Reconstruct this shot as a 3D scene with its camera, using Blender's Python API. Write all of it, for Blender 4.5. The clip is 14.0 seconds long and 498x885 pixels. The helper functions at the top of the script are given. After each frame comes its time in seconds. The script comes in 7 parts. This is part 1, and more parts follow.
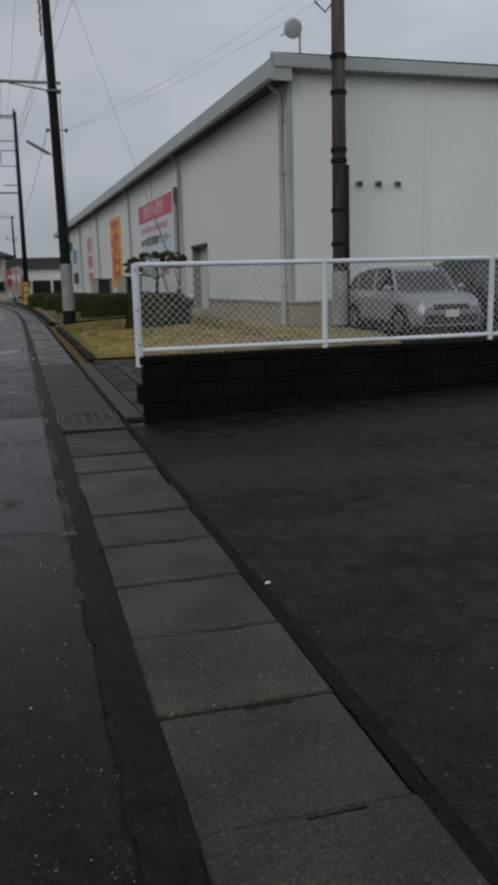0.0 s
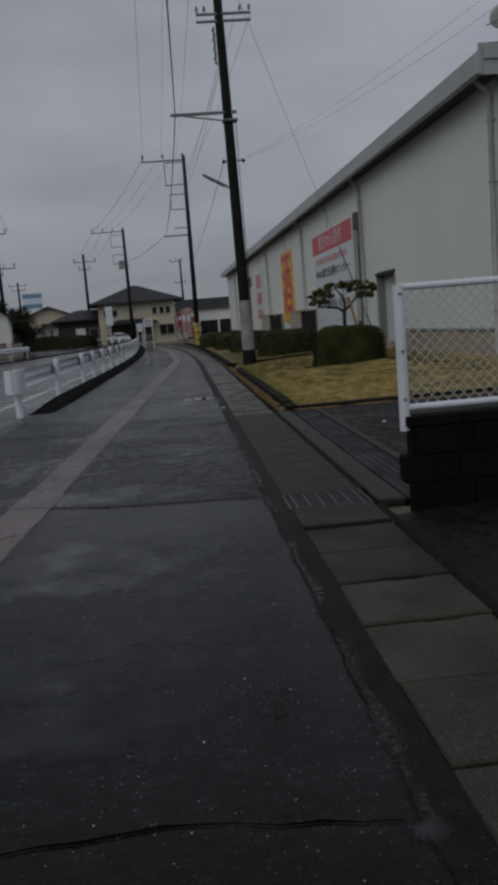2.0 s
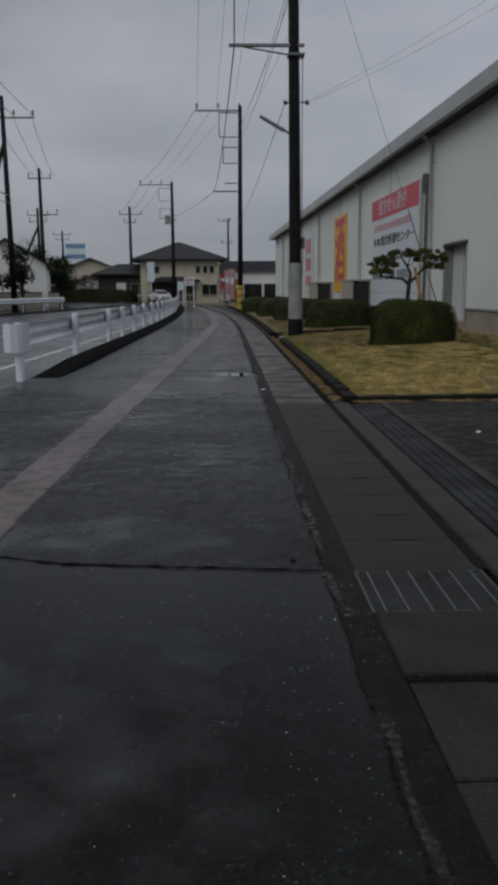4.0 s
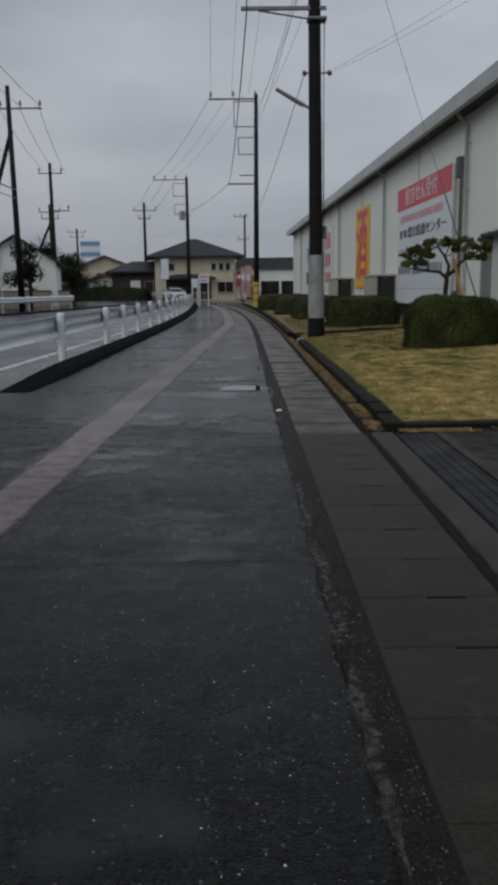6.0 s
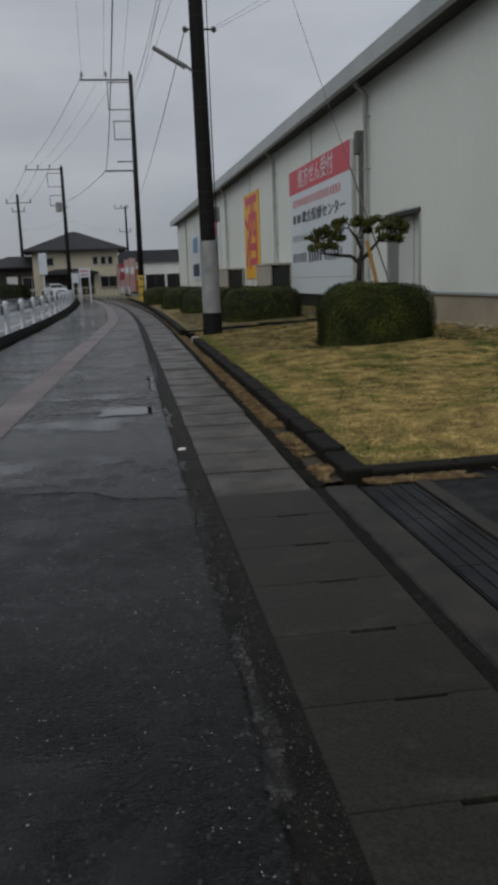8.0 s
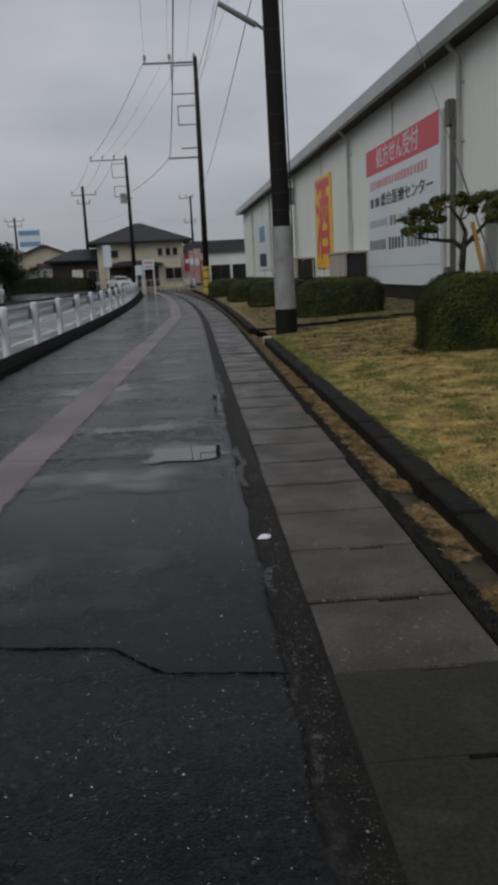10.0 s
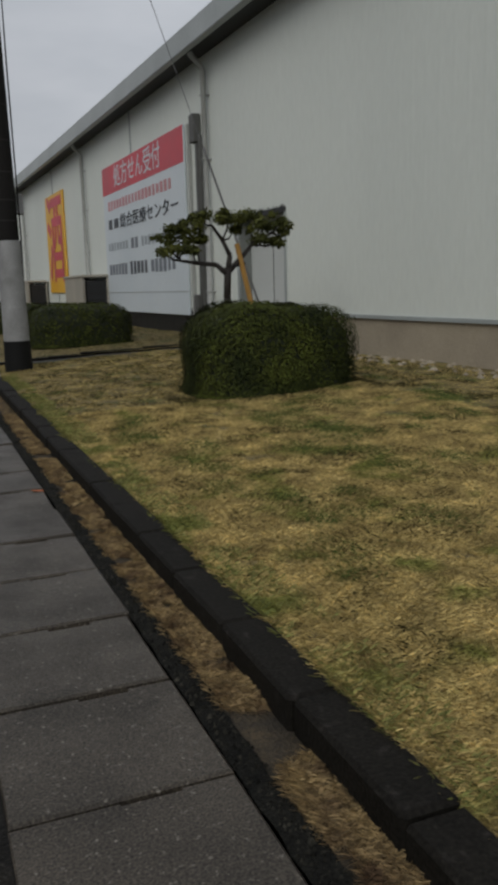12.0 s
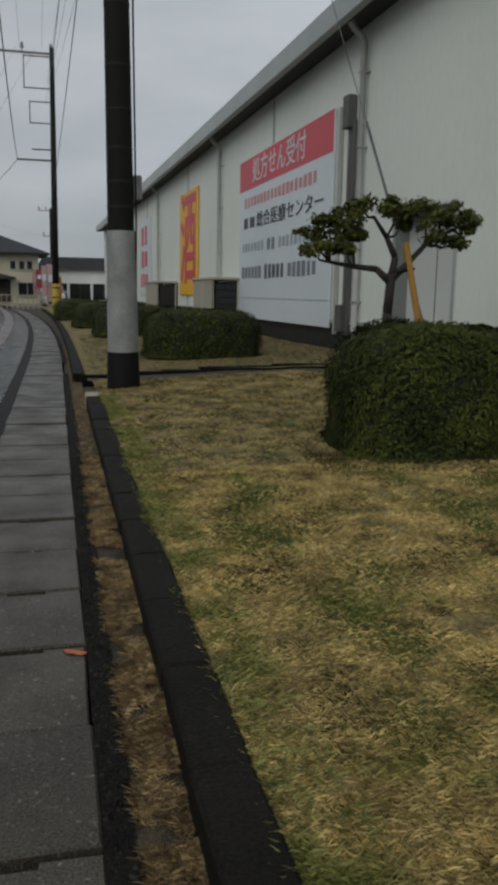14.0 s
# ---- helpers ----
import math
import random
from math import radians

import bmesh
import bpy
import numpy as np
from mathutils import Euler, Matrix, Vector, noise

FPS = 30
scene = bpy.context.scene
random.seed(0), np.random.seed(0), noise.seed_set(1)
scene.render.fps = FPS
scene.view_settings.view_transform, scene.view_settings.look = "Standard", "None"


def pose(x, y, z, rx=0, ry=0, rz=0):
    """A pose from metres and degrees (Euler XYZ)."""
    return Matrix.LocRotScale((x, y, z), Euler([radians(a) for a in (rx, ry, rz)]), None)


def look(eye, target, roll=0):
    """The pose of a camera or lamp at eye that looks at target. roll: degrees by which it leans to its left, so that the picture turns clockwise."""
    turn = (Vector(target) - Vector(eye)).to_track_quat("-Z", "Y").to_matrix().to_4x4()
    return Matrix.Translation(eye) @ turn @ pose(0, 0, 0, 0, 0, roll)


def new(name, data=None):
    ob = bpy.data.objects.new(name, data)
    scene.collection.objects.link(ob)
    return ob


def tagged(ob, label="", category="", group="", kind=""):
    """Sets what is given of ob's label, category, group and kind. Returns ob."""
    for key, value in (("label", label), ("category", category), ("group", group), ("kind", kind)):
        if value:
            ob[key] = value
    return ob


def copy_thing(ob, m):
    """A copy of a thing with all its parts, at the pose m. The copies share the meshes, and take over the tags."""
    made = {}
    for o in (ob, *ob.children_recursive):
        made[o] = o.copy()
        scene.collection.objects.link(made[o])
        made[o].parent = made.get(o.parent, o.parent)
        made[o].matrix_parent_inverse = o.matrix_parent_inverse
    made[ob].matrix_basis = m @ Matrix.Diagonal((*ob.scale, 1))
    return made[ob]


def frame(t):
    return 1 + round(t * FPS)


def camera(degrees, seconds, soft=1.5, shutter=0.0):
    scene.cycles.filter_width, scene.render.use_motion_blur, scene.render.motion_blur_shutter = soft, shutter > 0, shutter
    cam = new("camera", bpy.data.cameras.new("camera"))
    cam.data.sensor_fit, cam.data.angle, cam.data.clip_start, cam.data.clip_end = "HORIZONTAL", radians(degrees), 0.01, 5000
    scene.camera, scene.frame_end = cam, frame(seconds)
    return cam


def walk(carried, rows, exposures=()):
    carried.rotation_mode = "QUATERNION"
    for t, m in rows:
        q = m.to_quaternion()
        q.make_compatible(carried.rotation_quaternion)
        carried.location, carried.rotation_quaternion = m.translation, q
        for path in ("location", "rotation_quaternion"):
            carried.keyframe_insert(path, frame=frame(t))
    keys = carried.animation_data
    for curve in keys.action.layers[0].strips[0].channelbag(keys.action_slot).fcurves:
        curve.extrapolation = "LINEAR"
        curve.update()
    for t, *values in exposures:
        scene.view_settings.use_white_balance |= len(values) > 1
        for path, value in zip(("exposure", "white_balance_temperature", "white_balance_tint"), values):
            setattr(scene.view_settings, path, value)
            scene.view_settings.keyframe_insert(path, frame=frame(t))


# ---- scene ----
cam = camera(33.9, 14.0, 4.2)
PATH = [
    (0, (-0.332, -8.899, 1.363), (0.191, -7.008, 0.976), -1.5),
    (0.2, (-0.365, -8.571, 1.373), (-0.237, -6.606, 1.022), -2.6),
    (0.5, (-0.404, -8.266, 1.284), (-0.701, -6.319, 0.934), -1.9),
    (1, (-0.49, -7.581, 1.321), (-0.773, -5.627, 1.002), -5.2),
    (1.5, (-0.636, -6.888, 1.371), (-1.036, -4.937, 1.191), -5.0),
    (2, (-0.691, -6.386, 1.39), (-0.551, -4.412, 1.101), -4.7),
    (4.3, (-0.585, -3.402, 1.33), (-0.529, -1.437, 0.964), -0.1),
    (4.5, (-0.54, -3.173, 1.306), (-0.445, -1.205, 0.962), -0.7),
    (5, (-0.496, -2.559, 1.3), (-0.332, -0.602, 0.923), 1.3),
    (5.5, (-0.46, -1.848, 1.3), (-0.218, 0.097, 0.903), -0.3),
    (6, (-0.485, -1.296, 1.303), (-0.472, 0.67, 0.932), -0.7),
    (6.5, (-0.527, -0.674, 1.313), (-0.441, 1.292, 0.959), -2.5),
    (7, (-0.55, -0.088, 1.347), (-0.531, 1.883, 1.014), -2.1),
    (7.5, (-0.517, 0.592, 1.314), (-0.297, 2.546, 0.947), -1.4),
    (7.7, (-0.471, 0.883, 1.264), (-0.191, 2.826, 0.879), -2.1),
    (10, (-0.377, 3.537, 1.306), (-0.264, 5.491, 0.895), -3.0),
    (10.5, (-0.386, 4.105, 1.307), (-0.247, 6.059, 0.903), -2.6),
    (11, (-0.315, 4.795, 1.306), (0.167, 6.674, 0.818), -2.5),
    (11.5, (-0.172, 5.366, 1.321), (0.39, 7.237, 0.892), -2.1),
    (12, (-0.093, 5.876, 1.301), (0.637, 7.7, 0.926), -1.5),
    (12.5, (0.162, 6.6, 1.363), (0.771, 8.476, 1.031), -1.7),
    (13, (0.326, 7.159, 1.347), (0.857, 9.059, 1.014), -0.8),
    (13.5, (0.471, 7.86, 1.343), (0.982, 9.753, 0.951), -0.5),
    (14, (0.521, 8.39, 1.323), (0.972, 10.305, 0.966), 1.0),
]
EXPOSURES = [(0, 0.12, 6350, 7), (0.5, 0.10, 6350, 7), (1.0, -0.25, 6320, 7), (1.5, -0.50, 6300, 6), (2.0, -0.47, 6300, 8), (4.3, -0.2, 6300, 7), (6.4, 0.14, 6350, 6), (7.0, 0.27, 6400, 5), (7.5, 0.04, 6400, 6), (10.0, 0.1, 6450, 7), (10.5, 0.02, 6450, 7), (11.0, 0.16, 6560, 7), (11.5, 0.22, 6560, 6), (12.0, 0.20, 6550, 6), (12.5, 0.42, 6540, 5), (13.0, 0.25, 6520, 4), (13.2, 0.24, 6530, 5), (14, 0.16, 6500, 3)]
walk(cam, [(t, look(e, g, r)) for t, e, g, r in PATH], EXPOSURES)
SKY_LOW, SKY_TOP = 3.9, 6.5

# world: overcast sky, brighter overhead than at the horizon
world = bpy.data.worlds.new("overcast_sky")
scene.world = world
world.use_nodes = True
wn, wl = world.node_tree.nodes, world.node_tree.links
wn.clear()
w_out, w_bg = wn.new("ShaderNodeOutputWorld"), wn.new("ShaderNodeBackground")
w_sky = wn.new("ShaderNodeTexSky")
w_sky.sky_type, w_sky.sun_disc = "NISHITA", False
w_sky.sun_elevation, w_sky.sun_rotation = radians(33), radians(225)
w_tc, w_sep, w_map = wn.new("ShaderNodeTexCoord"), wn.new("ShaderNodeSeparateXYZ"), wn.new("ShaderNodeMapping")
w_map.inputs["Scale"].default_value = (1.15, 1.15, 3.3)
w_noise = wn.new("ShaderNodeTexNoise")
w_noise.inputs["Scale"].default_value, w_noise.inputs["Detail"].default_value = 1.7, 5.0
w_ramp = wn.new("ShaderNodeValToRGB")
w_ramp.color_ramp.elements[0].position, w_ramp.color_ramp.elements[0].color = 0.31, (0.63, 0.665, 0.75, 1)
w_ramp.color_ramp.elements[1].position, w_ramp.color_ramp.elements[1].color = 0.69, (1.06, 1.06, 1.15, 1)
w_grad = wn.new("ShaderNodeMapRange")
w_grad.inputs["From Min"].default_value, w_grad.inputs["From Max"].default_value = 0.0, 1.0
w_grad.inputs["To Min"].default_value, w_grad.inputs["To Max"].default_value = SKY_LOW, SKY_TOP
w_mul = wn.new("ShaderNodeVectorMath")
w_mul.operation = "SCALE"
w_mix = wn.new("ShaderNodeMix")
w_mix.data_type = "RGBA"
w_mix.inputs["Factor"].default_value = 0.96
w_bg.inputs["Strength"].default_value = 0.1
wl.new(w_tc.outputs["Generated"], w_sep.inputs[0])
wl.new(w_tc.outputs["Generated"], w_map.inputs["Vector"])
wl.new(w_map.outputs[0], w_noise.inputs["Vector"])
wl.new(w_noise.outputs["Fac"], w_ramp.inputs["Fac"])
wl.new(w_sep.outputs["Z"], w_grad.inputs["Value"])
wl.new(w_ramp.outputs["Color"], w_mul.inputs[0])
w_east, w_lift = wn.new("ShaderNodeMath"), wn.new("ShaderNodeMath")
w_east.operation, w_lift.operation = "MULTIPLY_ADD", "MULTIPLY"
w_east.inputs[1].default_value, w_east.inputs[2].default_value = 0.40, 1.03
wl.new(w_sep.outputs["X"], w_east.inputs[0])
wl.new(w_east.outputs[0], w_lift.inputs[0])
wl.new(w_grad.outputs[0], w_lift.inputs[1])
wl.new(w_lift.outputs[0], w_mul.inputs["Scale"])
wl.new(w_sky.outputs[0], w_mix.inputs["A"])
wl.new(w_mul.outputs[0], w_mix.inputs["B"])
wl.new(w_mix.outputs["Result"], w_bg.inputs["Color"])
wl.new(w_bg.outputs[0], w_out.inputs[0])

sun_data = bpy.data.lights.new("sun", "SUN")
sun_data.energy, sun_data.angle, sun_data.color = 0.8, radians(40), (1.0, 0.97, 0.93)
sun = new("sun", sun_data)
sun.matrix_world = look((-26, -26, 24), (0, 0, 0))

# ---- materials ----
def mat(name, base, rough=0.7, tone=None, coarse=1.5, fine=60.0, vary=0.5, grain=0.25, bump=0.3, metal=0.0,
        rough2=None, pieces="", spread=0.25, spec=0.5, dist=0.004, stretch=(1, 1, 1), accent=None, accent_scale=1.0, accent_at=0.55):
    """A procedural surface: patches and grain of colour, varied gloss, relief; pieces: 'object' or 'island' shades each piece."""
    m = bpy.data.materials.new(name)
    m.use_nodes = True
    n, l = m.node_tree.nodes, m.node_tree.links
    b = n["Principled BSDF"]
    tone = tone or [c * 0.6 for c in base]
    tc, mp = n.new("ShaderNodeTexCoord"), n.new("ShaderNodeMapping")
    geo = n.new("ShaderNodeNewGeometry")
    mp.inputs["Scale"].default_value = stretch
    l.new(geo.outputs["Position"], mp.inputs["Vector"])
    big, small = n.new("ShaderNodeTexNoise"), n.new("ShaderNodeTexNoise")
    for t, s, d in ((big, coarse, 6), (small, fine, 3)):
        t.inputs["Scale"].default_value, t.inputs["Detail"].default_value = s, d
        l.new(mp.outputs[0], t.inputs["Vector"])
    r1 = n.new("ShaderNodeMapRange")
    r1.inputs["From Min"].default_value, r1.inputs["From Max"].default_value = 0.3, 0.7
    r1.inputs["To Min"].default_value, r1.inputs["To Max"].default_value = 0.0, vary
    l.new(big.outputs["Fac"], r1.inputs["Value"])
    mix = n.new("ShaderNodeMix")
    mix.data_type = "RGBA"
    mix.inputs["A"].default_value, mix.inputs["B"].default_value = (*base, 1), (*tone, 1)
    l.new(r1.outputs[0], mix.inputs["Factor"])
    shade = mix.outputs["Result"]
    if accent:
        third, r5, mix2 = n.new("ShaderNodeTexNoise"), n.new("ShaderNodeMapRange"), n.new("ShaderNodeMix")
        third.inputs["Scale"].default_value, third.inputs["Detail"].default_value = accent_scale, 5
        shift = n.new("ShaderNodeVectorMath")
        shift.operation = "ADD"
        shift.inputs[1].default_value = (17.3, 5.1, 2.2)
        l.new(mp.outputs[0], shift.inputs[0])
        l.new(shift.outputs[0], third.inputs["Vector"])
        r5.inputs["From Min"].default_value, r5.inputs["From Max"].default_value = accent_at, accent_at + 0.12
        l.new(third.outputs["Fac"], r5.inputs["Value"])
        mix2.data_type = "RGBA"
        mix2.inputs["B"].default_value = (*accent, 1)
        l.new(r5.outputs[0], mix2.inputs["Factor"])
        l.new(shade, mix2.inputs["A"])
        shade = mix2.outputs["Result"]
    r2 = n.new("ShaderNodeMapRange")
    r2.inputs["From Min"].default_value, r2.inputs["From Max"].default_value = 0.25, 0.75
    r2.inputs["To Min"].default_value, r2.inputs["To Max"].default_value = 1 - grain, 1 + grain
    l.new(small.outputs["Fac"], r2.inputs["Value"])
    sc = n.new("ShaderNodeVectorMath")
    sc.operation = "SCALE"
    l.new(shade, sc.inputs[0])
    l.new(r2.outputs[0], sc.inputs["Scale"])
    col = sc.outputs[0]
    if pieces:
        src = n.new("ShaderNodeObjectInfo").outputs["Random"] if pieces == "object" else geo.outputs["Random Per Island"]
        r3 = n.new("ShaderNodeMapRange")
        r3.inputs["To Min"].default_value, r3.inputs["To Max"].default_value = 1 - spread, 1 + spread
        l.new(src, r3.inputs["Value"])
        s3 = n.new("ShaderNodeVectorMath")
        s3.operation = "SCALE"
        l.new(col, s3.inputs[0])
        l.new(r3.outputs[0], s3.inputs["Scale"])
        col = s3.outputs[0]
    l.new(col, b.inputs["Base Color"])
    r4 = n.new("ShaderNodeMapRange")
    r4.inputs["From Min"].default_value, r4.inputs["From Max"].default_value = 0.35, 0.65
    r4.inputs["To Min"].default_value, r4.inputs["To Max"].default_value = rough, rough if rough2 is None else rough2
    l.new(big.outputs["Fac"], r4.inputs["Value"])
    l.new(r4.outputs[0], b.inputs["Roughness"])
    b.inputs["Metallic"].default_value = metal
    b.inputs["Specular IOR Level"].default_value = spec
    if bump:
        bp = n.new("ShaderNodeBump")
        bp.inputs["Strength"].default_value, bp.inputs["Distance"].default_value = bump, dist
        l.new(small.outputs["Fac"], bp.inputs["Height"])
        l.new(bp.outputs[0], b.inputs["Normal"])
    return m


def asphalt(name, dark, pale, scale, grain, wet, dry, spec, bump, glint=0.965, patch=0.55):
    """Asphalt of pressed stones: each stone has its own shade and height; films of water lie in large soft patches."""
    m = mat(name, dark, dry, pale, patch, 16, 0.9, 0.42, 0.0, rough2=wet, spec=spec, stretch=(0.55, 1.5, 1))
    n, l = m.node_tree.nodes, m.node_tree.links
    b = n["Principled BSDF"]
    geo = n.new("ShaderNodeNewGeometry")
    vo = n.new("ShaderNodeTexVoronoi")
    vo.inputs["Scale"].default_value = scale
    l.new(geo.outputs["Position"], vo.inputs["Vector"])
    sep = n.new("ShaderNodeSeparateColor")
    l.new(vo.outputs["Color"], sep.inputs[0])
    r = n.new("ShaderNodeMapRange")
    r.inputs["To Min"].default_value, r.inputs["To Max"].default_value = 1 - grain, 1 + grain
    l.new(sep.outputs[0], r.inputs["Value"])
    g = n.new("ShaderNodeMapRange")
    g.inputs["From Min"].default_value, g.inputs["From Max"].default_value = glint, 1.0
    g.inputs["To Max"].default_value = 9.0
    l.new(sep.outputs[1], g.inputs["Value"])
    add = n.new("ShaderNodeMath")
    l.new(r.outputs[0], add.inputs[0]), l.new(g.outputs[0], add.inputs[1])
    old = b.inputs["Base Color"].links[0].from_socket
    sc = n.new("ShaderNodeVectorMath")
    sc.operation = "SCALE"
    l.new(old, sc.inputs[0]), l.new(add.outputs[0], sc.inputs["Scale"])
    l.new(sc.outputs[0], b.inputs["Base Color"])
    mid, rm, mul = n.new("ShaderNodeTexNoise"), n.new("ShaderNodeMapRange"), n.new("ShaderNodeVectorMath")
    mid.inputs["Scale"].default_value, mid.inputs["Detail"].default_value = 7.0, 6.0
    l.new(geo.outputs["Position"], mid.inputs["Vector"])
    rm.inputs["From Min"].default_value, rm.inputs["From Max"].default_value = 0.3, 0.7
    rm.inputs["To Min"].default_value, rm.inputs["To Max"].default_value = 0.65, 1.45
    l.new(mid.outputs["Fac"], rm.inputs["Value"])
    mul.operation = "SCALE"
    l.new(sc.outputs[0], mul.inputs[0]), l.new(rm.outputs[0], mul.inputs["Scale"])
    l.new(mul.outputs[0], b.inputs["Base Color"])
    old_rough = b.inputs["Roughness"].links[0].from_socket
    rr = n.new("ShaderNodeMath")
    rr.operation = "MULTIPLY"
    l.new(old_rough, rr.inputs[0]), l.new(rm.outputs[0], rr.inputs[1])
    l.new(rr.outputs[0], b.inputs["Roughness"])
    hm, hs = n.new("ShaderNodeMath"), n.new("ShaderNodeMath")
    hm.operation, hs.operation = "SUBTRACT", "MULTIPLY_ADD"
    l.new(sep.outputs[2], hm.inputs[0]), l.new(vo.outputs["Distance"], hm.inputs[1])
    hs.inputs[1].default_value = 2.0
    l.new(mid.outputs["Fac"], hs.inputs[0]), l.new(hm.outputs[0], hs.inputs[2])
    bp = n.new("ShaderNodeBump")
    bp.inputs["Strength"].default_value, bp.inputs["Distance"].default_value = bump, 0.004
    l.new(hs.outputs[0], bp.inputs["Height"])
    l.new(bp.outputs[0], b.inputs["Normal"])
    return m


def worn(m, scale, amount, low=0.3, high=0.75):
    """Lets a thin coat break up: its cover attribute and a noise decide where it is worn through."""
    n, l = m.node_tree.nodes, m.node_tree.links
    at, geo, no = n.new("ShaderNodeAttribute"), n.new("ShaderNodeNewGeometry"), n.new("ShaderNodeTexNoise")
    at.attribute_name = "cover"
    no.inputs["Scale"].default_value, no.inputs["Detail"].default_value = scale, 6
    l.new(geo.outputs["Position"], no.inputs["Vector"])
    mul, r = n.new("ShaderNodeMath"), n.new("ShaderNodeMapRange")
    mul.operation = "MULTIPLY_ADD"
    mul.inputs[1].default_value = amount
    l.new(no.outputs["Fac"], mul.inputs[0]), l.new(at.outputs["Fac"], mul.inputs[2])
    r.inputs["From Min"].default_value, r.inputs["From Max"].default_value = amount * 0.5 + low, amount * 0.5 + high
    l.new(mul.outputs[0], r.inputs["Value"])
    l.new(r.outputs[0], n["Principled BSDF"].inputs["Alpha"])
    return m


ASPHALT_WALK = asphalt("wet_asphalt_walkway", (0.0044, 0.0051, 0.0050), (0.0082, 0.0093, 0.0091), 140, 0.6, 0.12, 0.26, 0.085, 0.16, 0.988)
ASPHALT_COARSE = asphalt("coarse_wet_asphalt", (0.0047, 0.0054, 0.0053), (0.0090, 0.0101, 0.0099), 110, 1.0, 0.18, 0.36, 0.10, 0.50, 0.982)
ASPHALT_SHEEN = worn(asphalt("rain_wet_asphalt", (0.0060, 0.0073, 0.0073), (0.0092, 0.0112, 0.0112), 130, 0.5, 0.07, 0.16, 0.40, 0.08, patch=1.2), 3.4, 1.7, 0.10, 0.80)
ASPHALT_ROAD = mat("wet_asphalt_road", (0.088, 0.090, 0.094), 0.22, (0.062, 0.064, 0.068), 0.4, 140, 0.8, 0.35, 0.2, rough2=0.42, spec=0.38, dist=0.005)
ASPHALT_LOT = asphalt("dark_wet_asphalt_lot", (0.0055, 0.0055, 0.0057), (0.0125, 0.0123, 0.0122), 95, 0.75, 0.42, 0.58, 0.13, 0.55, 0.988, 0.8)
WATER = worn(mat("standing_water_film", (0.012, 0.0125, 0.013), 0.012, (0.018, 0.0185, 0.019), 2.0, 40, 0.6, 0.1, 0.0, rough2=0.03, spec=0.5), 6, 0.9, 0.25, 0.45)
EARTH = mat("far_ground", (0.12, 0.11, 0.085), 0.9, (0.09, 0.10, 0.06), 0.08, 3, 0.8, 0.3, 0.3)
PAINT_WHITE = mat("worn_white_road_paint", (0.70, 0.70, 0.69), 0.6, (0.30, 0.30, 0.30), 3.0, 80, 0.9, 0.3, 0.3)
PAINT_ORANGE = mat("worn_orange_road_paint", (0.42, 0.20, 0.08), 0.6, (0.20, 0.13, 0.09), 3.0, 80, 0.9, 0.3, 0.3)
PAINT_PINK = worn(mat("worn_reddish_path_paint", (0.185, 0.150, 0.149), 0.40, (0.115, 0.095, 0.094), 0.9, 120, 1.0, 0.5, 0.25, rough2=0.5, spec=0.25, dist=0.004), 7, 0.8)
CONC_LID = mat("old_concrete_lid", (0.069, 0.0575, 0.0440), 0.30, (0.038, 0.0328, 0.0264), 2.6, 130, 1.0, 0.85, 0.45, rough2=0.50, spec=0.19, accent=(0.17, 0.155, 0.130), accent_scale=48, accent_at=0.61, pieces="object", spread=0.16, dist=0.004)
CONC_DAMP = mat("damp_olive_concrete_lid", (0.052, 0.044, 0.032), 0.42, (0.029, 0.025, 0.019), 2.2, 120, 1.0, 0.8, 0.6, rough2=0.55, spec=0.16, accent=(0.115, 0.100, 0.078), accent_scale=50, accent_at=0.62, pieces="object", spread=0.16, dist=0.004)
CONC_WET = mat("wet_brown_concrete_lid", (0.029, 0.0235, 0.0195), 0.42, (0.016, 0.0140, 0.0123), 1.6, 120, 1.0, 0.8, 0.6, rough2=0.55, spec=0.13, accent=(0.062, 0.054, 0.046), accent_scale=50, accent_at=0.62, pieces="object", spread=0.14, dist=0.004)
CONC_NEW = mat("newer_concrete_lid", (0.0275, 0.0258, 0.0198), 0.46, (0.0180, 0.0172, 0.0138), 0.9, 90, 0.9, 0.4, 0.35, spec=0.08, accent=(0.034, 0.032, 0.0255), accent_scale=5, accent_at=0.56, pieces="object", spread=0.10)
# stained kerb and coping concrete; also the painted shade of the north plinth
CONC_EDGE = mat("stained_and_shaded_concrete", (0.028, 0.026, 0.023), 0.55, (0.0085, 0.0085, 0.0080), 9.0, 110, 1.0, 0.7, 1.0, spec=0.2, dist=0.006, accent=(0.070, 0.066, 0.058), accent_scale=48, accent_at=0.64)
CONC_GUTTER = worn(mat("stained_gutter_concrete", (0.0155, 0.0137, 0.0110), 0.6, (0.0052, 0.0049, 0.0043), 9.0, 110, 1.0, 0.8, 1.0, spec=0.10, dist=0.006, accent=(0.060, 0.055, 0.046), accent_scale=60, accent_at=0.63), 16, 0.9)
CONC_DRIVE = mat("damp_brown_concrete", (0.044, 0.039, 0.031), 0.5, (0.016, 0.0155, 0.0135), 5.0, 110, 1.0, 0.6, 0.9, spec=0.18, dist=0.006, accent=(0.012, 0.0115, 0.010), accent_scale=3.0, accent_at=0.56)
MOSS_EDGE = mat("black_mossy_drain_wall", (0.013, 0.0125, 0.0100), 0.8, (0.006, 0.006, 0.005), 12, 90, 1.0, 0.7, 1.0, spec=0.1, dist=0.012, accent=(0.040, 0.037, 0.028), accent_scale=40, accent_at=0.62)
